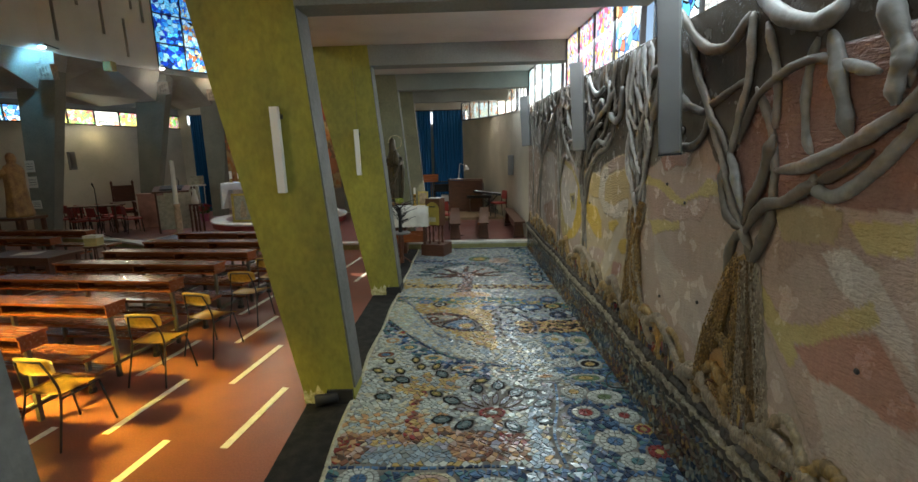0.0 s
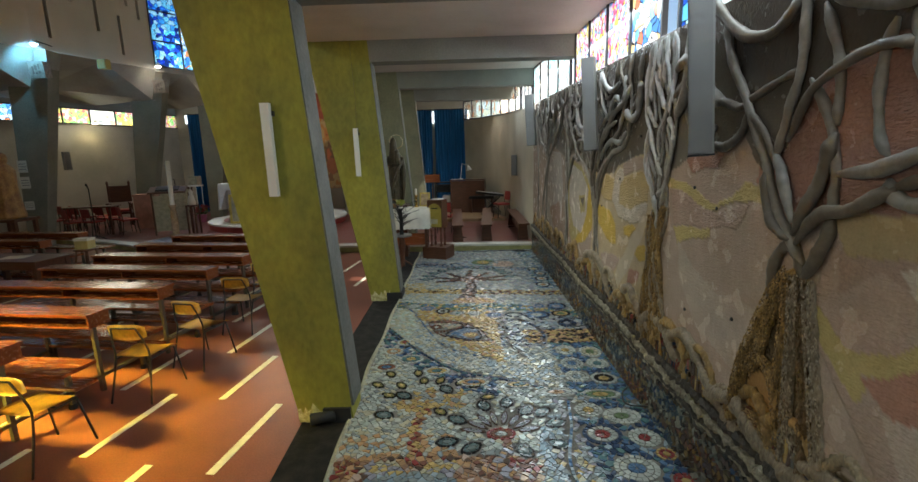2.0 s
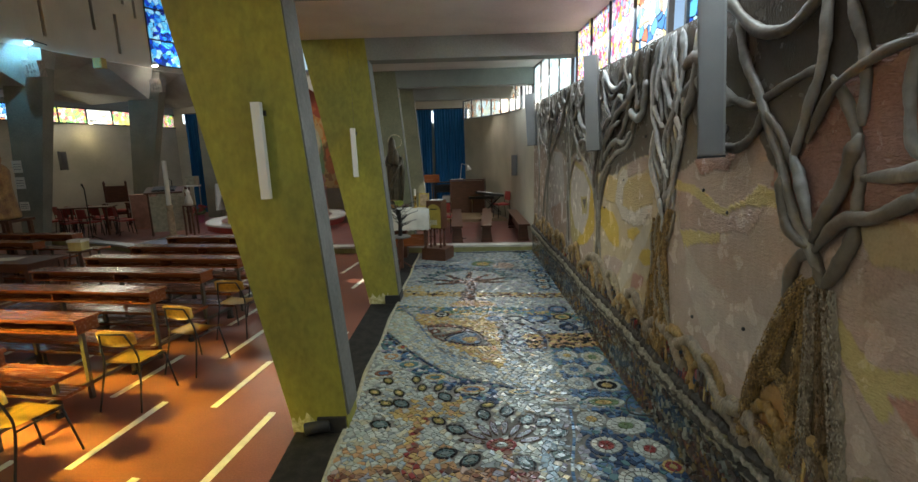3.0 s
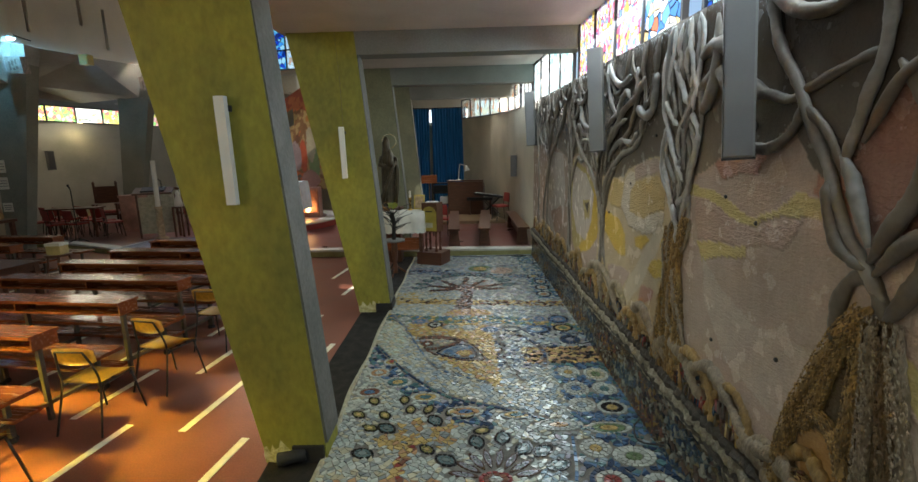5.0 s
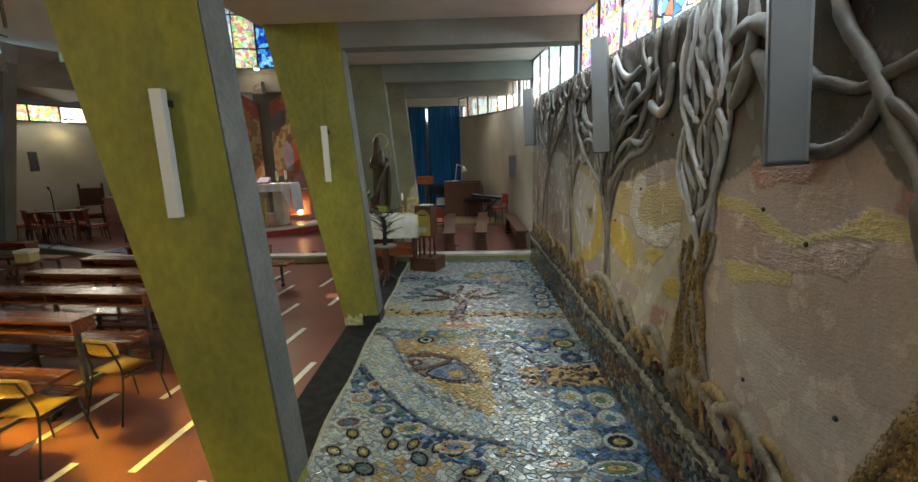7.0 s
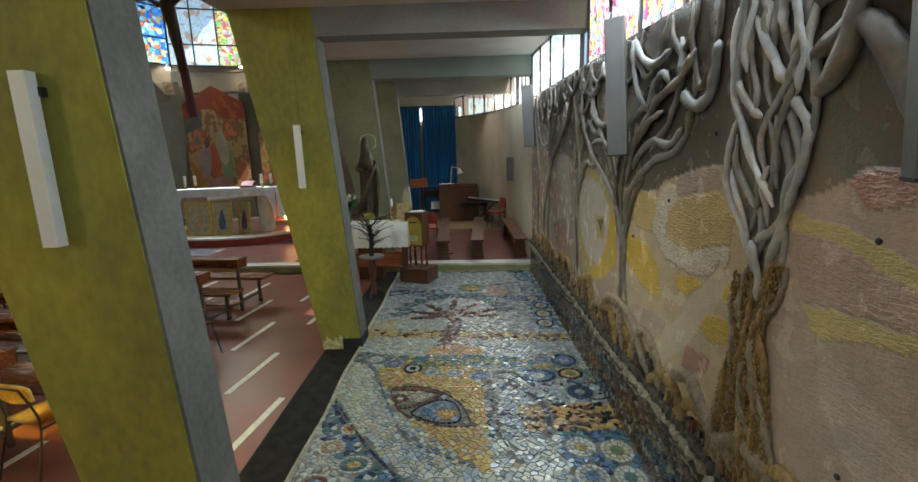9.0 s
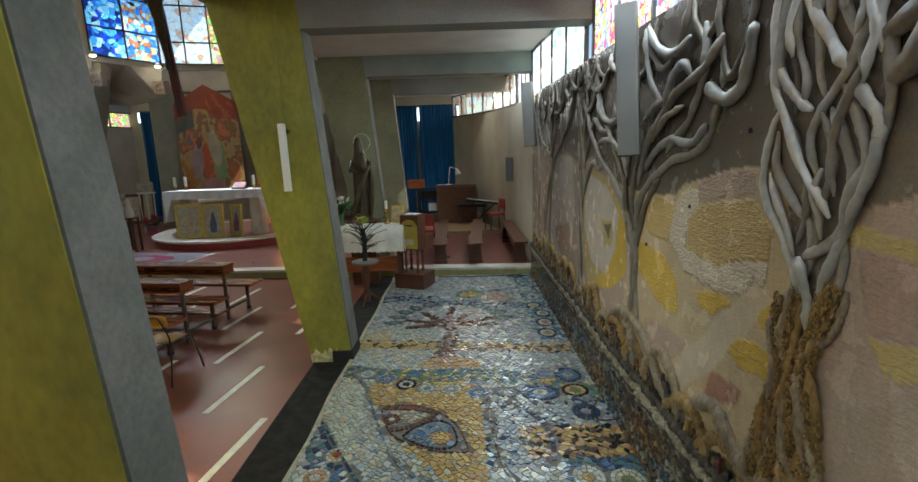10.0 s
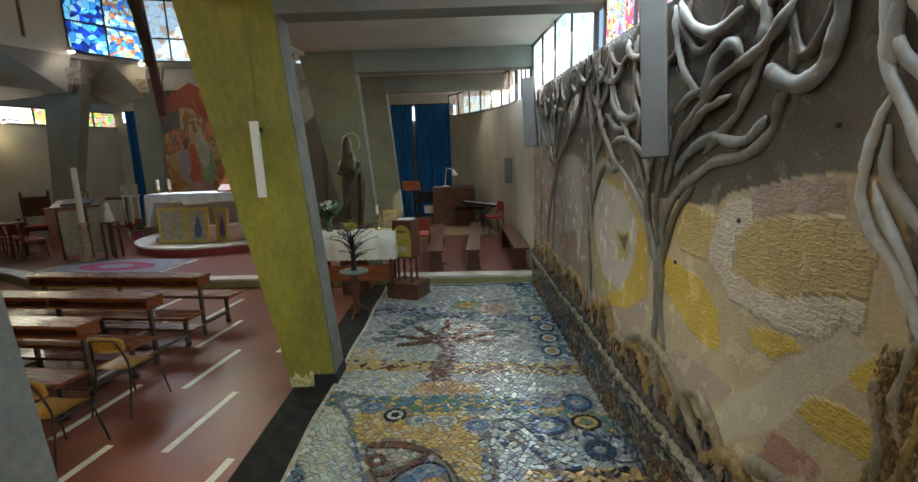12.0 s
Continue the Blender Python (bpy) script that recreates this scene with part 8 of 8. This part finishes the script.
for k, (z, h) in enumerate(((2.2, 0.33), (1.76, 0.32), (1.16, 0.24))):
    nt = thing("paper_notice", "small white paper notice pinned on a column", "notice", pose(-12.38, 11.46, z, 0, 0, 8), group="paper notices")
    part("sheet", box(-0.12, -0.004, 0, 0.12, 0.0, h), WHITE, nt)
    for q in range(3):
        part("text_bar", box(-0.09, -0.006, h * (0.25 + 0.22 * q), 0.09, -0.004, h * (0.25 + 0.22 * q) + 0.012), BLACKIRON, nt)

wt = thing("table", "dark wooden table with a white sheet of paper on it", "table", pose(-8.1, 6.55, 0, 0, 0, TURN))
part("top", box(-0.85, -0.35, 0.74, 0.7, 0.35, 0.78), DARKWOOD, wt, bevel=0.008)
part("apron", box(-0.78, -0.3, 0.62, 0.63, 0.3, 0.74), DARKWOOD, wt)
for x in (-0.8, 0.57):
    for y in (-0.31, 0.23):
        part("leg", box(x, y, 0, x + 0.08, y + 0.08, 0.74), DARKWOOD, wt, bevel=0.006)
pp = thing("paper_sheet", "white sheet of paper lying on the table", "paper", pose(-8.2, 6.55, 0.784, 0, 0, 10))
part("sheet", box(-0.21, -0.15, 0, 0.21, 0.15, 0.004), WHITE, pp)
stl = thing("stool", "tall dark wooden stool", "stool", pose(-7.75, 7.55, 0))
part("seat", lathe([(0.2, 0.70), (0.21, 0.715), (0.2, 0.735)], 20), DARKWOOD, stl)
for k in range(4):
    w = k * 1.57 + 0.78
    part("leg", tube([(0.26 * math.cos(w), 0.26 * math.sin(w), 0), (0.15 * math.cos(w), 0.15 * math.sin(w), 0.70)], 0.018, 6), DARKWOOD, stl)
ob_ = thing("offering_box", "small cream and yellow box on the stool", "box", pose(-7.75, 7.55, 0.737))
part("body", box(-0.13, -0.1, 0, 0.13, 0.1, 0.16), mat("pale_yellow_card", (0.6, 0.5, 0.22), 0.6), ob_, bevel=0.012)
part("lid", box(-0.14, -0.11, 0.16, 0.14, 0.11, 0.21), CREAMCLOTH, ob_, bevel=0.01)

# ---- end of the aisle: statue, side table, collection box, plant ----
MADONNA = [(0.18, 0.0, 0), (0.195, 0.05, 0), (0.175, 0.25, 0), (0.165, 0.5, 0), (0.175, 0.75, 0.01), (0.19, 0.9, 0.02), (0.19, 1.0, 0.02), (0.165, 1.08, 0.01), (0.13, 1.15, 0.0), (0.105, 1.22, -0.015), (0.098, 1.29, -0.02), (0.092, 1.36, -0.02), (0.07, 1.43, -0.02), (0.02, 1.48, -0.02)]
mary = tagged(part("statue", join(draped_figure(MADONNA, 9, 11, 0.10), moved(draped_figure([(0.10, 0, 0), (0.11, 0.12, 0), (0.10, 0.26, 0), (0.05, 0.31, 0), (0.075, 0.37, 0), (0.02, 0.44, 0)], 4, 6, 0.05, 20), pose(0.10, -0.20, 0.88) @ Matrix.Scale(0.78, 4)),
                                 tube([(0.15, 0, 1.05), (0.21, -0.10, 0.92), (0.10, -0.2, 0.86)], [0.055, 0.055, 0.04], 10), tube([(-0.15, 0, 1.05), (-0.18, -0.12, 0.9), (-0.02, -0.2, 0.87)], [0.055, 0.055, 0.04], 10),
                                 *[tube([(0.22 - 0.04 * k, -0.13 - 0.02 * k, 0.98 - 0.10 * k), (0.10 - 0.05 * k, -0.235, 0.72 - 0.10 * k), (-0.03 - 0.05 * k, -0.235, 0.45 - 0.08 * k), (-0.12 - 0.03 * k, -0.19, 0.08)], [0.03, 0.042, 0.038, 0.02], 8) for k in range(4)],
                                 tube([(0.21, -0.05, 1.05), (0.25, -0.06, 0.75), (0.23, -0.08, 0.4), (0.2, -0.1, 0.1)], [0.05, 0.06, 0.05, 0.03], 8)), BRONZE, None, smooth=True),
              "dark bronze-coloured statue of a robed figure with a smaller one", "statue")
mary.matrix_basis = pose(-1.79, 9.62, 1.235) @ Matrix.Diagonal((0.86, 0.9, 1.06, 1))
mped = thing("pedestal", "plain dark wooden pedestal behind the side table", "pedestal", pose(-1.79, 9.62, 0))
part("shaft", box(-0.24, -0.2, 0.0, 0.24, 0.2, 1.17), DARKWOOD, mped, bevel=0.01)
part("cap", box(-0.28, -0.24, 1.17, 0.28, 0.24, 1.23), DARKWOOD, mped, bevel=0.01)
halo = thing("halo_ring", "ring of small lit bulbs round the statue's head", "halo", pose(-1.74, 9.66, 2.70, 90, 0, 0))
ring = [(0.155 * math.cos(w), 0.155 * math.sin(w), 0) for w in [2 * math.pi * k / 40 for k in range(41)]]
part("wire", tube(ring, 0.005, 5), BRASS, halo)
HALOBULB = glow_mat("halo_bulb", (1.0, 0.93, 0.75), 0.22)
for k in range(20):
    w = 2 * math.pi * k / 20
    if -2.2 < math.atan2(math.sin(w), math.cos(w)) < -0.9:
        continue
    part("bulb", moved(lathe([(0.002, -0.008), (0.007, -0.004), (0.007, 0.004), (0.002, 0.008)], 8), pose(0.155 * math.cos(w), 0.155 * math.sin(w), 0.008)), HALOBULB, halo)

sidet = thing("side_table", "wooden side table under a cream scalloped cloth", "table")
SX0, SX1, SY0, SY1, ST = -2.3, -0.98, 8.98, 9.38, 1.20
part("top", box(SX0, SY0, ST - 0.05, SX1, SY1, ST - 0.008), DARKWOOD, sidet)
for x in (SX0 + 0.05, SX1 - 0.12):
    for y in (SY0 + 0.03, SY1 - 0.1):
        part("leg", box(x, y, 0.0, x + 0.07, y + 0.07, ST - 0.05), DARKWOOD, sidet, bevel=0.006)
part("stretcher", box(SX0 + 0.1, SY0 + 0.05, 0.35, SX1 - 0.1, SY0 + 0.1, 0.62), WOOD, sidet, "reddish wooden board")
v, f = [], []
n = 96
for i in range(n + 1):
    t = i / n
    x = SX0 - 0.02 + (SX1 - SX0 + 0.04) * t
    low = ST - 0.46 - 0.02 * abs(math.sin(t * 26 * math.pi / 2))
    v += [(x, SY1 + 0.01, ST), (x, SY0 - 0.01, ST), (x, SY0 - 0.018 - 0.008 * math.sin(t * 31), (ST + low) / 2), (x, SY0 - 0.02 - 0.012 * math.sin(t * 31), low)]
for i in range(n):
    a, b = 4 * i, 4 * i + 4
    f += [(a, a + 1, b + 1, b), (a + 1, a + 2, b + 2, b + 1), (a + 2, a + 3, b + 3, b + 2)]
k = len(v)
for i in range(9):
    t = i / 8
    y = SY0 + (SY1 - SY0) * t
    v += [(SX1 + 0.022, y, ST), (SX1 + 0.03 + 0.01 * math.sin(t * 9), y, ST - 0.46 - 0.02 * (i % 2))]
for i in range(8):
    a = k + 2 * i
    f.append((a, a + 1, a + 3, a + 2))
part("cloth", (v, f), CREAMCLOTH, sidet, "cream cloth with scalloped hem", smooth=True)

vase = thing("flower_vase", "glass vase of white lilies with green leaves", "vase", pose(-2.1, 9.15, ST + 0.006))
part("glass", lathe([(0.05, 0), (0.06, 0.02), (0.05, 0.18), (0.07, 0.27), (0.062, 0.27)], 16), mat("green_glass", (0.10, 0.16, 0.08), 0.12), vase, smooth=True)
leaf_cluster("leaves", (0, 0, 0.36), 0.17, 80, 0.12, GREEN, vase, 8)
leaf_cluster("lilies", (0.02, -0.03, 0.43), 0.15, 60, 0.08, WHITE, vase, 9, 0.5)
for x, y, hh in ((-1.28, 9.2, 0.26),):
    cs = thing("candlestick", "brass candlestick with a short white candle", "candlestick", pose(x, y, ST + 0.006))
    part("stick", lathe([(0.055, 0), (0.055, 0.015), (0.02, 0.04), (0.028, 0.1), (0.018, 0.14), (0.03, hh), (0.045, hh + 0.015)], 14), BRASS, cs, smooth=True)
    part("wax", lathe([(0.025, hh + 0.015), (0.025, hh + 0.16), (0.006, hh + 0.165)], 12), WAX, cs)
basket = thing("basket", "small woven basket on the side table", "basket", pose(-1.78, 9.14, ST + 0.006))
part("bowl", lathe([(0.06, 0), (0.09, 0.05), (0.10, 0.09), (0.09, 0.09)], 16), mat("wicker", (0.36, 0.2, 0.08), 0.7, vary=0.5, scale=40), basket)
part("handle", tube([(0.09 * math.cos(w), 0, 0.085 + 0.11 * math.sin(w)) for w in [math.pi * k / 8 for k in range(9)]], 0.007, 6), mat("wicker_handle", (0.32, 0.18, 0.07), 0.7), basket)
frm = thing("framed_picture", "small gilt framed picture standing on the side table", "frame", pose(-1.10, 9.30, ST + 0.006, -9, 0, -12))
part("frame", join(box(-0.12, 0, 0, 0.12, 0.02, 0.03), box(-0.12, 0, 0.29, 0.12, 0.02, 0.32), box(-0.12, 0, 0.03, -0.09, 0.02, 0.29), box(0.09, 0, 0.03, 0.12, 0.02, 0.29)), GOLD, frm)
part("picture", box(-0.09, 0.006, 0.03, 0.09, 0.014, 0.29), SANDPAINT, frm)

coll = thing("collection_box", "wooden collection box with yellow arched front on carved legs", "box", pose(-0.80, 9.14, 0.034, 0, 0, -22))
part("plinth", box(-0.29, -0.24, 0, 0.29, 0.24, 0.27), DARKWOOD, coll, "dark reddish wooden plinth", bevel=0.01)
for x in (-0.12, 0.12):
    for y in (-0.1, 0.1):
        part("carved_leg", moved(lathe([(0.03, 0.27), (0.035, 0.3), (0.018, 0.36), (0.03, 0.45), (0.018, 0.58), (0.032, 0.70)], 10), Matrix.Translation((x, y, 0))), DARKWOOD, coll)
part("body", box(-0.18, -0.15, 0.70, 0.18, 0.15, 1.34), DARKWOOD, coll, bevel=0.01)
YELLOWPL = mat("yellow_painted_metal", (0.42, 0.33, 0.06), 0.45, vary=0.3, scale=9)
arch = [(0.165 * math.cos(math.pi * k / 12), 1.10 + 0.16 * math.sin(math.pi * k / 12)) for k in range(13)]
outl = [(0.165, 0.73)] + arch + [(-0.165, 0.73)]
plate = part("front_plate", ([(x, -0.165, z) for x, z in outl] + [(x, -0.152, z) for x, z in outl], [tuple(range(15)), tuple(range(29, 14, -1))] + [(i, (i + 1) % 15, 15 + (i + 1) % 15, 15 + i) for i in range(15)]), YELLOWPL, coll, "yellow arched metal front")
part("slot", box(-0.08, -0.169, 1.14, 0.08, -0.165, 1.165), BLACKIRON, plate)
part("sticker", box(-0.09, -0.168, 0.80, 0.08, -0.165, 0.91), CREAMPAINT, plate, "small pale sticker")
part("leaflets", join(moved(box(-0.12, -0.1, 0, 0.02, 0.08, 0.012), pose(0, 0, 1.342, 0, 0, 12)), moved(box(-0.02, -0.08, 0, 0.12, 0.1, 0.016), pose(0, 0, 1.342, 0, 0, -16))), CLOTH, coll, "loose white leaflets")

pst = thing("plant_stand", "round dark pedestal table with splayed feet", "stand", pose(-1.52, 8.22, 0.004))
part("tray", lathe([(0.21, 0.70), (0.22, 0.71), (0.22, 0.73), (0.1, 0.735)], 24), SPKSIDE, pst, "grey round tray")
part("column", lathe([(0.05, 0.05), (0.045, 0.3), (0.07, 0.5), (0.05, 0.70)], 14), DARKWOOD, pst)
for k in range(3):
    w = k * 2.094 + 0.4
    part("foot", tube([(0.03 * math.cos(w), 0.03 * math.sin(w), 0.18), (0.14 * math.cos(w), 0.14 * math.sin(w), 0.1), (0.24 * math.cos(w), 0.24 * math.sin(w), 0.014)], 0.016, 6), DARKWOOD, pst)
tree = thing("metal_tree", "black metal tree with many thin curved branches", "ornament", pose(-1.52, 8.22, 0.74))
part("trunk", tube([(0, 0, 0), (0.01, 0, 0.28), (0, 0, 0.54)], [0.045, 0.038, 0.03], 8), BLACKIRON, tree)
g = random.Random(21)
for k in range(40):
    w = k * 2.4
    r, h = g.uniform(0.14, 0.38), g.uniform(0.12, 0.30)
    z0 = g.uniform(0.10, 0.50)
    br = part("branch", tube(smooth_line([(0, 0, z0), (0.4 * r * math.cos(w), 0.4 * r * math.sin(w), z0 + 0.62 * h), (r * math.cos(w), r * math.sin(w), z0 + h)], 3), [0.009] * 3 + [0.006] * 3 + [0.004], 5), BLACKIRON, tree)
    part("bud", moved(lathe([(0.003, -0.012), (0.012, 0), (0.003, 0.014)], 6), pose(r * math.cos(w), r * math.sin(w), z0 + h)), BLACKIRON, br)
leaf_cluster("shoots", (0, 0, 0.64), 0.07, 14, 0.12, mat("yellow_green_leaf", (0.3, 0.33, 0.05), 0.5), tree, 30)


# ---- choir corner ----
def plank_bench(m, L):
    b = thing("bench", "low dark plank bench with shaped end supports", "bench", m, group="choir benches")
    part("seat", box(-0.14, 0, 0.42, 0.14, L, 0.46), DARKWOOD, b, bevel=0.008)
    for y in (0.25, L - 0.35):
        part("support", hexa([(-0.14, y, 0), (0.14, y, 0), (0.14, y + 0.05, 0), (-0.14, y + 0.05, 0)], [(-0.1, y, 0.42), (0.1, y, 0.42), (0.1, y + 0.05, 0.42), (-0.1, y + 0.05, 0.42)]), DARKWOOD, b, bevel=0.006)
    part("rail", box(-0.02, 0.3, 0.12, 0.02, L - 0.35, 0.22), DARKWOOD, b)
    return b


plank_bench(pose(-0.36, 10.0, PF + 0.004, 0, 0, 1.0), 3.6)
plank_bench(pose(0.36, 10.02, PF + 0.004, 0, 0, -3.0), 3.6)
plank_bench(pose(1.30, 10.05, PF + 0.004, 0, 0, 0), 3.2)
TAN = mat("tan_boards", (0.33, 0.22, 0.12), 0.5, vary=0.3, scale=4, stretch=(1, 5, 1))
podium = structure("podium", prism([(-2.2, 13.9), (1.2, 13.9), (1.05, 14.6), (0.4, 16.6), (-0.1, 17.8), (-2.3, 17.9)], PF, 0.26), TAN, "low podium of tan boards under the organ")

organ = thing("organ", "dark wooden church organ console with scrolled side", "organ", pose(-0.02, 15.9, 0.262, 0, 0, -8))
side = [(0.0, 0.0), (0.62, 0.0), (0.62, 0.30), (0.45, 0.42), (0.48, 0.62), (0.70, 0.78), (0.68, 0.95), (0.40, 1.12), (0.0, 1.16)]
for x in (-0.62, 0.56):
    m_ = len(side)
    part("side_panel", ([(x, -0.35 + a, z) for a, z in side] + [(x + 0.05, -0.35 + a, z) for a, z in side], [tuple(range(m_)), tuple(range(2 * m_ - 1, m_ - 1, -1))] + [(i, (i + 1) % m_, m_ + (i + 1) % m_, m_ + i) for i in range(m_)]), DARKWOOD, organ)
part("back", box(-0.57, -0.34, 0, 0.56, -0.30, 1.15), DARKWOOD, organ)
part("top", box(-0.64, -0.37, 1.165, 0.63, 0.1, 1.20), DARKWOOD, organ, bevel=0.006)
part("keyboard", box(-0.5, 0.05, 0.72, 0.5, 0.3, 0.78), CLOTH, organ, "pale keys")
part("end_scroll", ([(0.611, -0.35 + a * 1.0, z) for a, z in side] + [(0.63, -0.35 + a, z) for a, z in side], [tuple(range(9)), tuple(range(17, 8, -1))] + [(i, (i + 1) % 9, 9 + (i + 1) % 9, 9 + i) for i in range(9)]), DARKWOOD, organ)
dl = thing("desk_lamp", "white jointed desk lamp on the organ", "lamp", pose(-0.3, 15.75, 1.465))
part("base", lathe([(0.09, 0), (0.09, 0.02), (0.02, 0.03)], 16), LAMPBODY, dl)
part("lower_arm", tube([(0, 0, 0.02), (0.06, 0, 0.56)], 0.012, 6), LAMPBODY, dl)
part("upper_arm", tube([(0.06, 0, 0.56), (0.27, -0.04, 0.50)], 0.012, 6), LAMPBODY, dl)
part("shade", moved(lathe([(0.03, 0), (0.05, -0.06), (0.10, -0.18), (0.095, -0.18)], 14), pose(0.28, -0.04, 0.5, 0, -12, 0)), LAMPBODY, dl, smooth=True)
pap = thing("sheet_music", "loose sheets of music on the organ", "paper", pose(-0.5, 15.72, 1.465, 0, 0, 14))
part("sheet", join(box(-0.15, -0.1, 0, 0.08, 0.12, 0.008), box(0.1, -0.12, 0, 0.3, 0.08, 0.006)), CLOTH, pap)
kb = thing("keyboard", "black electronic keyboard on a folding stand", "keyboard", pose(0.78, 14.9, 0.262, 0, 0, -16))
part("body", moved(box(-0.55, -0.16, 0, 0.55, 0.16, 0.08), pose(0, 0, 0.68, 0, 6, 0)), BLACKIRON, kb, bevel=0.01)
part("keys", moved(box(-0.5, -0.155, 0.08, 0.5, -0.07, 0.088), pose(0, 0, 0.68, 0, 6, 0)), CLOTH, kb, "pale keys")
for s in (-1, 1):
    part("stand_leg", tube([(-0.35, s * 0.12, 0.01), (0.35, s * 0.12, 0.68)], 0.014, 6), BLACKIRON, kb)
    part("stand_leg", tube([(0.35, s * 0.12, 0.01), (-0.35, s * 0.12, 0.68)], 0.014, 6), BLACKIRON, kb)
st2 = thing("organ_stool", "dark upholstered organ bench", "stool", pose(0.45, 15.5, 0.262, 0, 0, -8))
part("seat", box(-0.45, -0.18, 0.5, 0.45, 0.18, 0.6), BLACKIRON, st2, bevel=0.015)
for x in (-0.4, 0.34):
    part("leg", box(x, -0.15, 0, x + 0.06, 0.15, 0.5), DARKWOOD, st2)
padded_chair(pose(1.05, 14.0, 0.262, 0, 0, -70), "red wooden chair near the rounded wall", "choir chairs")
ms = thing("music_desk", "reddish wooden music desk on a thin stand", "stand", pose(-1.35, 15.9, 0.262))
part("board", moved(box(-0.28, -0.015, 0, 0.28, 0.015, 0.3), pose(0, 0, 1.1, -14, 0, 0)), WOOD, ms, bevel=0.008)
part("pole", tube([(0, 0.02, 0), (0, 0.02, 1.15)], 0.015, 6), BRASS, ms)
part("foot", lathe([(0.16, 0), (0.16, 0.02), (0.02, 0.04)], 14, 0, 0.02), BLACKIRON, ms)
amp = thing("equipment_rack", "black equipment rack with a small white box", "rack", pose(-0.95, 16.2, 0.262, 0, 0, -4))
part("frame", join(*[box(x, y, 0, x + 0.03, y + 0.03, 1.1) for x in (-0.3, 0.27) for y in (-0.22, 0.19)], box(-0.3, -0.22, 0.32, 0.3, 0.22, 0.35), box(-0.3, -0.22, 0.72, 0.3, 0.22, 0.75), box(-0.3, -0.22, 1.07, 0.3, 0.22, 1.1)), BLACKIRON, amp)
part("unit", box(-0.26, -0.2, 0.755, 0.26, 0.18, 1.0), BLACKIRON, amp, bevel=0.01)
part("white_box", box(-0.02, -0.2, 0.355, 0.26, 0.1, 0.6), CLOTH, amp, "small white box", bevel=0.01)
padded_chair(pose(-0.75, 12.0, PF, 0, 0, 175), "reddish chair behind the collection box", "choir chairs")

# loose black cables by the step and along the wall
for keys in ([(1.40, 9.60, 0.045), (1.1, 9.5, 0.04), (0.95, 9.62, 0.04), (1.15, 9.7, 0.04), (1.3, 9.55, 0.045), (0.8, 9.66, 0.04), (0.3, 9.62, 0.04), (-0.4, 9.70, 0.04)],
             [(1.42, 7.9, 0.06), (1.40, 8.3, 0.045), (1.36, 8.8, 0.045), (1.42, 9.5, 0.05)], [(1.44, 4.4, 0.12), (1.32, 4.5, 0.045), (1.25, 4.62, 0.045), (1.40, 4.9, 0.05)],
             [(1.44, 2.35, 0.10), (1.30, 2.5, 0.045), (1.33, 2.7, 0.045), (1.42, 2.8, 0.06)]):
    cb = thing("cable", "loose black cable lying at the foot of the wall", "cable")
    part("lead", tube(smooth_line(keys, 6), 0.007, 6), RUBBER, cb, smooth=True)
hum = thing("bundle", "black bundle of cable at the column's foot", "bundle", pose(-1.5, 2.33, 0.02))
part("roll", moved(lathe([(0.04, -0.11), (0.055, -0.1), (0.05, 0.0), (0.055, 0.1), (0.04, 0.11)], 12), pose(0, 0, 0.05, 0, 90, 20)), RUBBER, hum, smooth=True)

# ---- tesserae that can be picked out one by one ----
for t in near:
    ob = new("tessera", tile_mesh("tessera", [t], lambda x, y, z: (x, y, z + 0.012)))
    ob.parent = mosaic_floor
